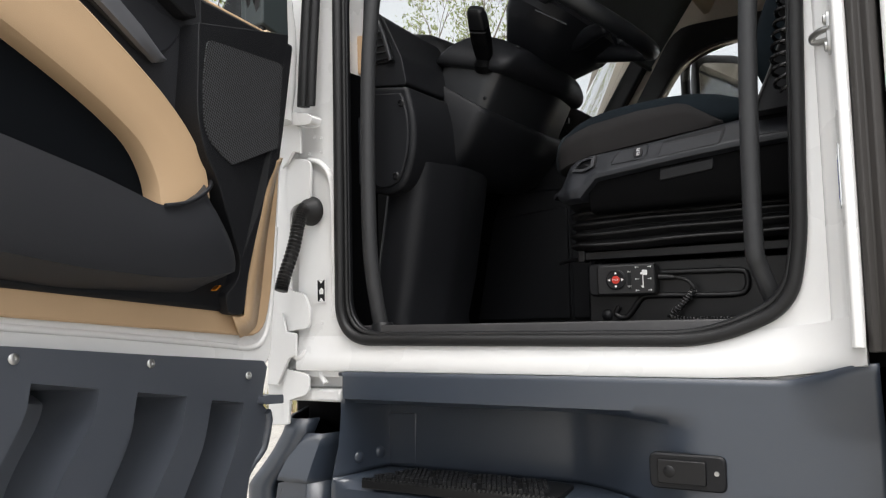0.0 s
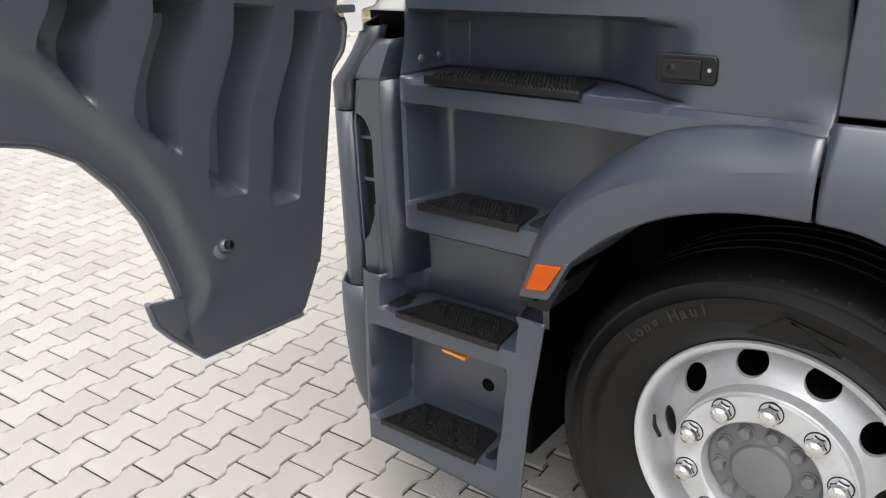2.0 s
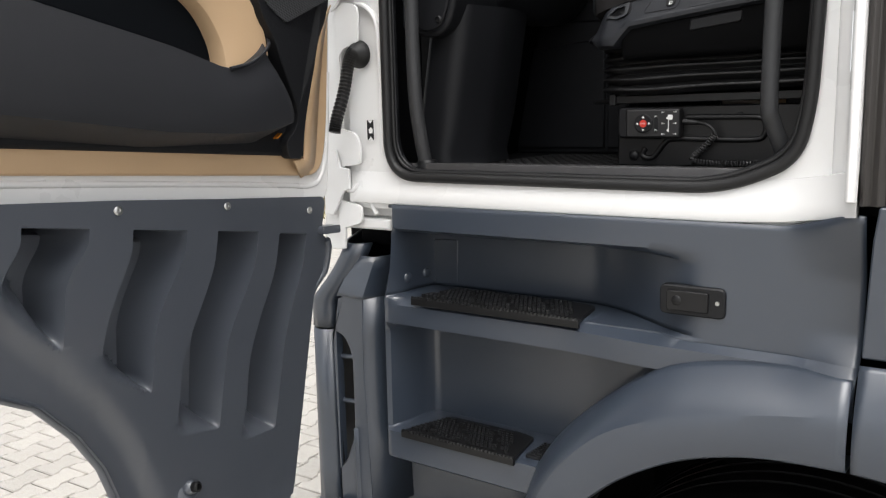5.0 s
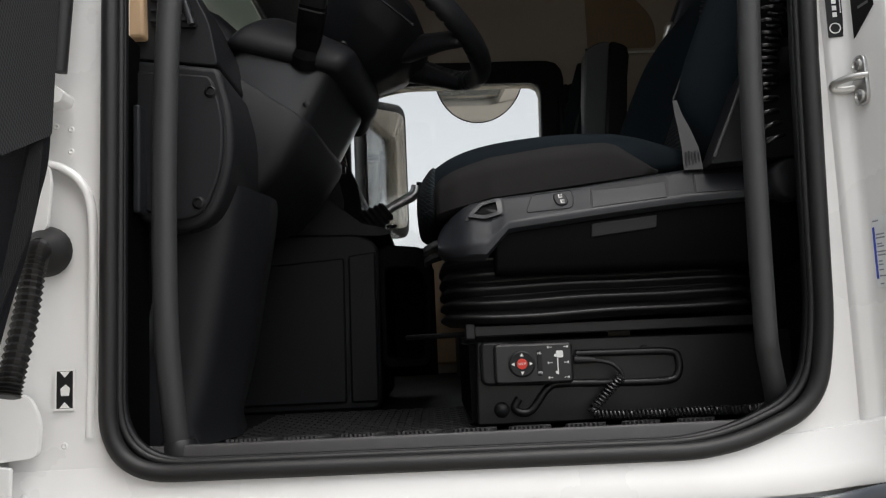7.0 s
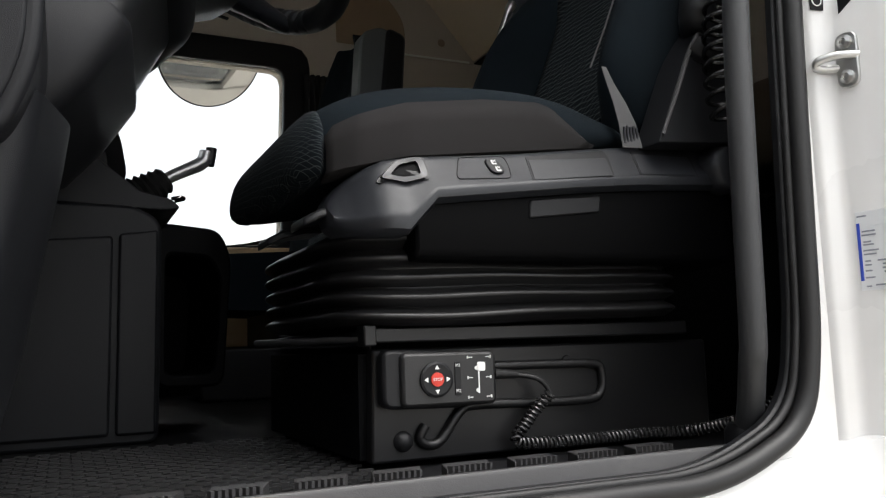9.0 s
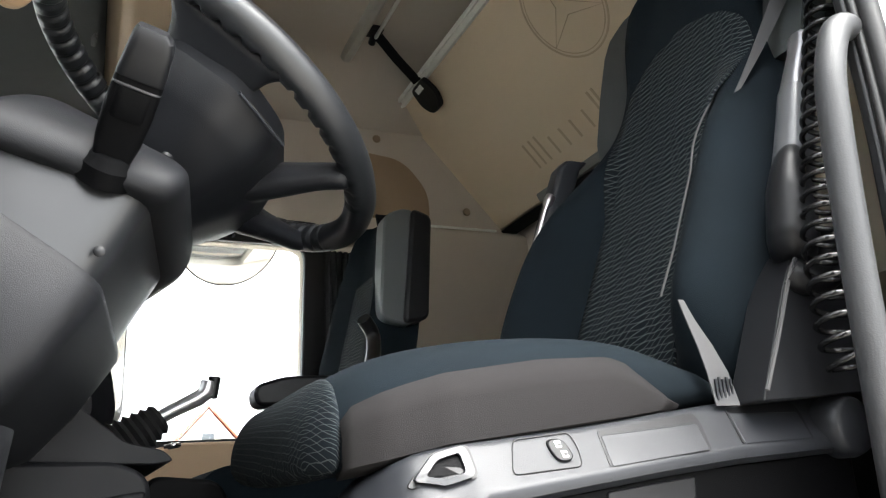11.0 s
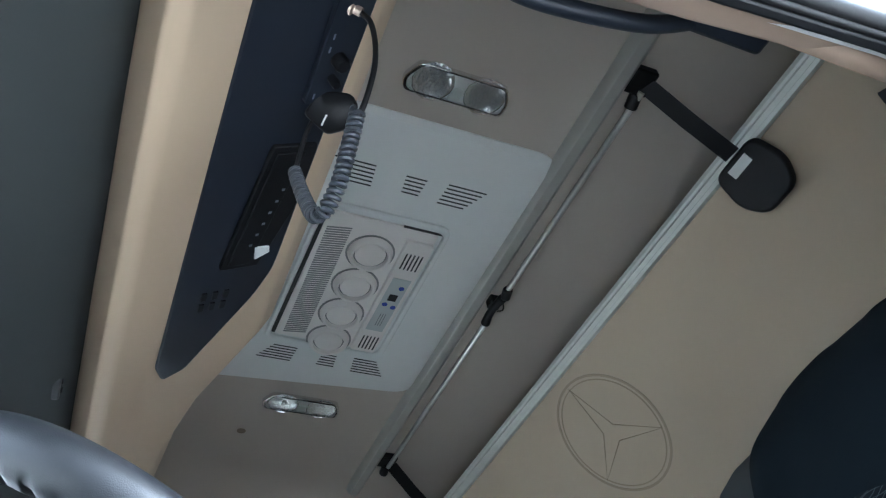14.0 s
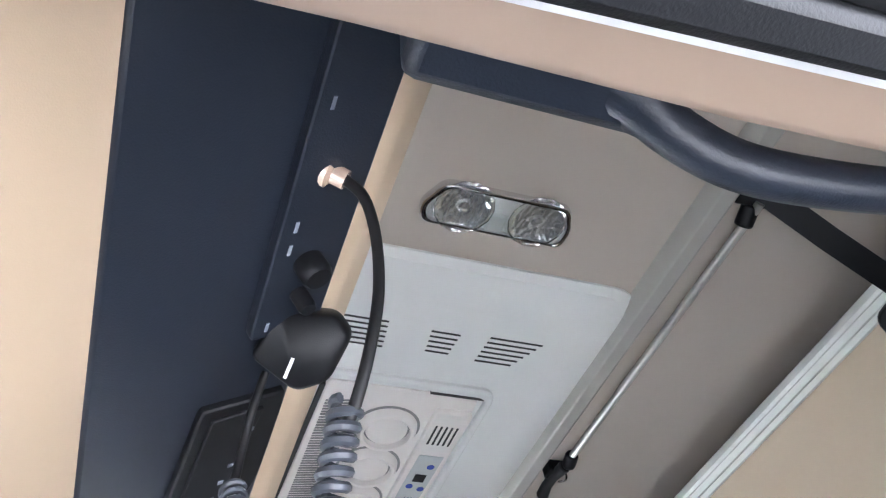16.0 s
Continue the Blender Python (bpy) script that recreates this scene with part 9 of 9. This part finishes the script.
cu = thing("side_curtain", "black folded curtain beside the passenger's window", "curtain", (1.14, 2.15, 2.05))
bm = B()
sheet(bm, steps(0, 1, 40), [2.05, 2.3, 2.5, 2.66, 2.74], lambda t, z: (1.075 + 0.11 * t, 2.175 + 0.016 * math.sin(t * 34) * lerp_at([(2.05, 1.1), (2.66, 0.9), (2.74, 0.5)], z), z))
part("curtain_cloth", bm, make("black_curtain_cloth", (0.012, 0.012, 0.014), 0.9, spread=0.2), cu, solid=0.004)
cu2 = thing("near_curtain", "black curtain tied back above the rear door post", "curtain", (1.12, 0.09, 2.3))
bm = B()
sheet(bm, steps(0, 1, 26), steps(2.30, 2.88, 12), lambda t, z: (lerp_at([(2.30, 1.235), (2.55, 1.155), (2.63, 1.127), (2.72, 1.110), (2.81, 1.098), (2.86, 1.085), (2.88, 1.09)], z) + 0.12 * t, 0.096 + 0.010 * math.sin(t * 22 + z * 3), z))
part("curtain_cloth", bm, make("charcoal_curtain_cloth", (0.030, 0.031, 0.035), 0.85, spread=0.2), cu2, solid=0.004)

mr = thing("kerb_mirror", "round-bottomed kerb mirror outside the passenger's window", "mirror", (0.78, 2.40, 2.62))
bm = B()
mc = V(0.785, 2.42, 2.87)
mm = frame_of((1, 0.0, 0), (0, -0.64, 0.76))
o = [(0.185 * math.cos(a), 0.185 * (1.15 if math.sin(a) < 0 else 0.4) * math.sin(a)) for a in steps(0, 2 * math.pi - 0.1309, 47)]
loft(bm, [[mc + mm @ V(a * k, b * k, h) for a, b in o] for k, h in ((1.03, 0.004), (1.04, -0.004), (1.0, -0.03), (0.8, -0.06))])
part("mirror_shell", bm, BLACK, mr, "black mirror shell")
bm = B()
loft(bm, [[mc + mm @ V(a * k, b * k, 0.006 + 0.012 * (1 - k * k)) for a, b in o] for k in (1.0, 0.8, 0.6, 0.4, 0.2, 0.05)])
part("mirror_glass", bm, MIRROR, mr, "convex mirror glass")
bm = B()
tube(bm, [mc + V(0, 0.02, 0.03), mc + V(-0.05, -0.05, 0.14), (0.70, 2.26, 2.99)], 0.018, 10)
part("mirror_arm", bm, BLACK, mr)
mr2 = thing("main_mirror", "tall black main mirror outside the passenger's window", "mirror", (0.25, 2.5, 2.2))
bm = B()
mc = V(0.37, 2.42, 2.48)
mm = frame_of((0.78, 0.62, 0), (0, 0, 1))
o = rounded([(-0.11, -0.28), (0.11, -0.28), (0.11, 0.28), (-0.11, 0.28)], 0.05)
loft(bm, [[mc + mm @ V(a * k, b * k, h) for a, b in o] for k, h in ((0.99, 0.010), (1.04, 0.0), (1.04, -0.03), (0.85, -0.09))])
part("mirror_shell", bm, BLACK, mr2, "black mirror shell")
bm = B()
loft(bm, [[mc + mm @ V(a * k, b * k, 0.0135) for a, b in o] for k in (0.90, 0.5, 0.05)])
part("mirror_glass", bm, MIRROR, mr2, "flat mirror glass")
bm = B()
tube(bm, [(0.20, 2.50, 2.20), (0.20, 2.50, 2.76)], 0.022, 10)
tube(bm, [(0.20, 2.50, 2.70), (0.28, 2.29, 2.84)], 0.018, 10)
tube(bm, [(0.20, 2.50, 2.24), (0.24, 2.29, 2.18)], 0.018, 10)
part("mirror_bracket", bm, BLACK, mr2)
bm = B()
tube(bm, curve([(0.18, 2.16, 2.24), (0.21, 2.13, 2.28), (0.23, 2.12, 2.40), (0.21, 2.14, 2.52)], 5), 0.013, 10)
part("far_grab_handle", bm, BLACK, dash, "grab handle on the far windscreen post")

# side wall details beside the bunk
bm = B()
tube(bm, [(1.30, 2.232, 2.885), (1.78, 2.232, 2.885)], 0.006, 8)
part("wall_rail", bm, ALU_DULL, inside, "slim metal rail along the side wall")
CLIP = make("brown_wall_clip", (0.26, 0.20, 0.14), 0.7)
for x, z in ((1.30, 3.22), (1.66, 2.955)):
    bm = B()
    lathe(bm, [(0.0, 0.005), (0.013, 0.004), (0.016, 0.0)], (x, 2.234, z), (0, -1, 0), 18)
    part("wall_button", bm, CLIP, inside)
bm = B()
prism(bm, rounded([(1.22, 2.90), (1.50, 2.90), (1.50, 3.02), (1.40, 3.14), (1.22, 3.16)], [0.01, 0.03, 0.06, 0.06, 0.02]), "y", 2.225, 2.238)
part("wall_recess", bm, make("brown_wall_inlay", (0.30, 0.22, 0.145), 0.85), inside, "darker inlay in the side wall", bevel=0.004)
bm = B()
prism(bm, rounded([(1.26, 1.95), (1.89, 1.95), (1.89, 2.86), (1.26, 2.86)], 0.05), "y", 2.16, 2.236)
part("side_cupboard", bm, HEADLINER, inside, "beige cupboard below the bunk", bevel=0.02, seg=4)
bm = B()
box(bm, (1.60, 1.15, 2.10), (0.55, 2.0, 0.14))
part("lower_bunk", bm, make("brown_bunk_cover", (0.24, 0.19, 0.14), 0.9, spread=0.1), inside, "brown lower bunk", bevel=0.03, seg=4)
bm = B()
for i in range(6):
    box(bm, (1.862, 1.72 - i * 0.035, 2.80), (0.012, 0.026, 0.010))
part("air_slot", bm, SLOT, inside)

# ---------------------------------------------------------------- surroundings beyond the yard
def tree(at, height, seed, leaves):
    """A slim spring tree: trunk, limbs and twigs, with many small leaves towards the tips."""
    rnd = random.Random(seed)
    t = thing("tree", "slender spring tree with bare twigs and fresh yellow-green leaves", "tree", at, group="trees beyond the yard")
    base = Vector(at)
    wood, tips = B(), []
    trunk = B()
    pts = [base + V(rnd.uniform(-0.1, 0.1) * i, rnd.uniform(-0.1, 0.1) * i, height * 0.62 * i / 5) for i in range(6)]
    tube(trunk, pts, [0.15 - 0.02 * i for i in range(6)], 8)

    def grow(p, d, length, r, depth):
        q = p
        run = [p]
        for _ in range(3):
            d = (d + V(rnd.uniform(-0.22, 0.22), rnd.uniform(-0.22, 0.22), rnd.uniform(-0.02, 0.20))).normalized()
            q = q + d * (length / 3)
            run.append(q)
        tube(wood, run, [r, r * 0.8, r * 0.65, r * 0.5], 5 if depth < 2 else 3)
        if depth >= 2:
            tips.extend(run[1:])
        if depth < 4:
            for k in range(rnd.choice((2, 3, 3))):
                s = run[rnd.choice((1, 2, 3, 3))]
                side = V(rnd.uniform(-1, 1), rnd.uniform(-1, 1), rnd.uniform(-0.1, 0.8)).normalized()
                grow(s, (d * 0.7 + side * 0.8).normalized(), length * rnd.uniform(0.55, 0.75), r * 0.5, depth + 1)

    for i in range(9):
        p = pts[2 + i % 4].lerp(pts[min(5, 3 + i % 4)], rnd.random())
        a = rnd.uniform(0, 6.28)
        grow(p, V(math.cos(a), math.sin(a), rnd.uniform(0.5, 1.2)).normalized(), height * rnd.uniform(0.16, 0.26), 0.05, 0)
    part("trunk", trunk, BARK, t, "grey-brown trunk")
    part("limbs", wood, BARK, t, "limbs and fine twigs")
    vs, fs = [], []
    for _ in range(leaves):
        c = rnd.choice(tips) + V(rnd.gauss(0, 0.12), rnd.gauss(0, 0.12), rnd.gauss(0, 0.10))
        u = V(rnd.gauss(0, 1), rnd.gauss(0, 1), rnd.gauss(0, 1)).normalized()
        w = u.orthogonal().normalized()
        s = rnd.uniform(0.03, 0.065)
        i = len(vs)
        vs += [c - u * s, c + w * s * 0.45, c + u * s, c - w * s * 0.45]
        fs.append((i, i + 1, i + 2, i + 3))
    me = bpy.data.meshes.new("crown")
    me.from_pydata([tuple(v) for v in vs], [], fs)
    me.materials.append(LEAF)
    ob = new("crown", me)
    ob.parent = t
    ob.location = -base
    ob["label"] = "sparse crown of small spring leaves"


for at, h, seed, n in (((-10.5, 9.6, 0), 9.5, 3, 5200), ((-9.0, 14.5, 0), 10.0, 5, 5200), ((-12.5, 6.5, 0), 8.5, 7, 4200)):
    tree(at, h, seed, n)

# planted verge with field stones behind the paving
verge = tagged(new("verge"), "dry grass verge edged with pale field stones", "verge", kind="stuff")
rnd = random.Random(12)
bm = B()
for i in range(420):
    a = rnd.uniform(-1, 1)
    d = rnd.uniform(0, 1.8)
    c = V(-7.6, 8.2, 0) + V(0.70, 0.71, 0) * a * 9 + V(-0.71, 0.70, 0) * d
    r = rnd.uniform(0.05, 0.16)
    got = bmesh.ops.create_icosphere(bm, subdivisions=1, radius=r)["verts"]
    bmesh.ops.transform(bm, matrix=Matrix.Translation(c + V(0, 0, r * 0.35)) @ Euler((rnd.random() * 3, rnd.random() * 3, 0)).to_matrix().to_4x4() @ Matrix.Diagonal((1.3, 0.9, 0.7, 1)), verts=got)
tagged(part("field_stones", bm, STONE, verge), kind="stuff")
vs, fs = [], []
for i in range(6000):
    a = rnd.uniform(-1, 1)
    d = rnd.uniform(0.3, 3.0)
    c = V(-7.6, 8.2, 0) + V(0.70, 0.71, 0) * a * 9 + V(-0.71, 0.70, 0) * d
    h = rnd.uniform(0.10, 0.42)
    w = V(rnd.uniform(-1, 1), rnd.uniform(-1, 1), 0).normalized() * 0.012
    tip = V(rnd.gauss(0, 0.08), rnd.gauss(0, 0.08), h)
    k = len(vs)
    vs += [c - w, c + w, c + tip]
    fs.append((k, k + 1, k + 2))
me = bpy.data.meshes.new("dry_grass")
me.from_pydata([tuple(v) for v in vs], [], fs)
me.materials.append(make("dry_grass_blade", (0.26, 0.23, 0.10), 0.8, spread=0.4, blotch=3))
gr = new("dry_grass", me)
gr.parent = verge
tagged(gr, kind="stuff")

# a house far beyond the yard
house = thing("house", "small pale house with a red tiled roof far away", "house", (8.7, 66, 0))
bm = B()
prism(bm, [(6.0, 0), (11.0, 0), (11.0, 6.2), (8.5, 9.0), (6.0, 6.2)], "y", 63, 71)
part("wall", bm, RENDERED, house, "pale rendered wall")
bm = B()
for s in (-1, 1):
    loft(bm, [[(8.5, y, 9.12), (8.5 + s * 2.9, y, 5.95), (8.5 + s * 2.9, y, 6.10), (8.5, y, 9.30)] for y in (62.7, 71.3)])
part("roof", bm, ROOFRED, house, "red tiled roof")
for x, z in ((7.3, 4.2), (9.6, 4.2), (7.3, 1.6), (9.6, 1.6), (8.5, 6.6)):
    bm = B()
    box(bm, (x, 62.98, z), (0.9, 0.08, 1.2))
    part("window", bm, make("dark_far_pane", (0.06, 0.07, 0.08), 0.15), house)

# ---------------------------------------------------------------- yard: stones, boundary, trees
pave = thing("pavement", "pale bone-shaped concrete pavers with sandy joints", "pavement", (0, 0, 0), kind="structure")
bm = B()
box(bm, (-4.0, 3.3, -0.011), (18.0, 17.0, 0.004))
part("joint_bed", bm, SAND, pave, "sandy joints with some moss")
HW, HN, HL = 0.0815, 0.0595, 0.0965
BONE = [(-HW, -HL), (HW, -HL), (HW, -0.058), (HN, -0.034), (HN, 0.034), (HW, 0.058), (HW, HL), (-HW, HL), (-HW, 0.058), (-HN, 0.034), (-HN, -0.034), (-HW, -0.058)]
TURN = radians(3.0)


def paver_at(i, j):
    x, y = i * 0.1485, (j + 0.5 * (i % 2)) * 0.2015
    return x * math.cos(TURN) - y * math.sin(TURN) - 0.40, x * math.sin(TURN) + y * math.cos(TURN) - 0.09


def bone_mesh(bm, px, py, tilt, drop):
    lo, mid, hi = [], [], []
    for x, y in BONE:
        for ring_, k, z in ((lo, 1.0, -0.03), (mid, 1.0, -0.005), (hi, 0.945, 0.0)):
            a, b = x * (k if abs(x) > 0.07 else k), y * k
            ring_.append(bm.verts.new((px + a * math.cos(TURN) - b * math.sin(TURN), py + a * math.sin(TURN) + b * math.cos(TURN), z + drop + tilt[0] * a + tilt[1] * b)))
    n = len(BONE)
    for a, b in ((lo, mid), (mid, hi)):
        for i in range(n):
            bm.faces.new((a[i], a[(i + 1) % n], b[(i + 1) % n], b[i]))
    bm.faces.new(hi)


bm = B()
bone_mesh(bm, 0, 0, (0, 0), 0)
bmesh.ops.recalc_face_normals(bm, faces=bm.faces)
PM = bpy.data.meshes.new("paver")
bm.to_mesh(PM)
bm.free()
PM.materials.append(PAVER)
rnd = random.Random(11)
near, rest = [], []
for i in range(-88, 36):
    for j in range(-25, 56):
        x, y = paver_at(i, j)
        (near if -2.05 < x < -0.05 and -0.62 < y < 1.1 else rest).append((x, y))
near.sort(key=lambda p: (p[0] - 1.4) ** 2 + (p[1] + 1.4) ** 2)
rest += near[290:]
for x, y in near[:290]:
    ob = new("paver", PM)
    ob.parent = pave
    ob.location = (x, y, rnd.uniform(-0.0018, 0.0008))
    ob.rotation_euler = (rnd.uniform(-0.006, 0.006), rnd.uniform(-0.006, 0.006), rnd.uniform(-0.008, 0.008))
vs, fs = [], []
n = len(BONE)
for x, y in rest:
    base, d = len(vs), rnd.uniform(-0.0018, 0.0008)
    t0, t1 = rnd.uniform(-0.006, 0.006), rnd.uniform(-0.006, 0.006)
    for k, z in ((1.0, -0.02), (1.0, -0.005), (0.945, 0.0)):
        for a, b in BONE:
            a, b = a * k, b * k
            vs.append((x + a * math.cos(TURN) - b * math.sin(TURN), y + a * math.sin(TURN) + b * math.cos(TURN), z + d + t0 * a + t1 * b))
    for r in (0, 1):
        for q in range(n):
            fs.append((base + r * n + q, base + r * n + (q + 1) % n, base + (r + 1) * n + (q + 1) % n, base + (r + 1) * n + q))
    fs.append(tuple(base + 2 * n + q for q in range(n)))
me = bpy.data.meshes.new("farther_pavers")
me.from_pydata(vs, [], fs)
me.materials.append(PAVER)
ob = tagged(new("farther_pavers", me), "pale concrete pavers farther off in the yard", "pavers", kind="stuff")
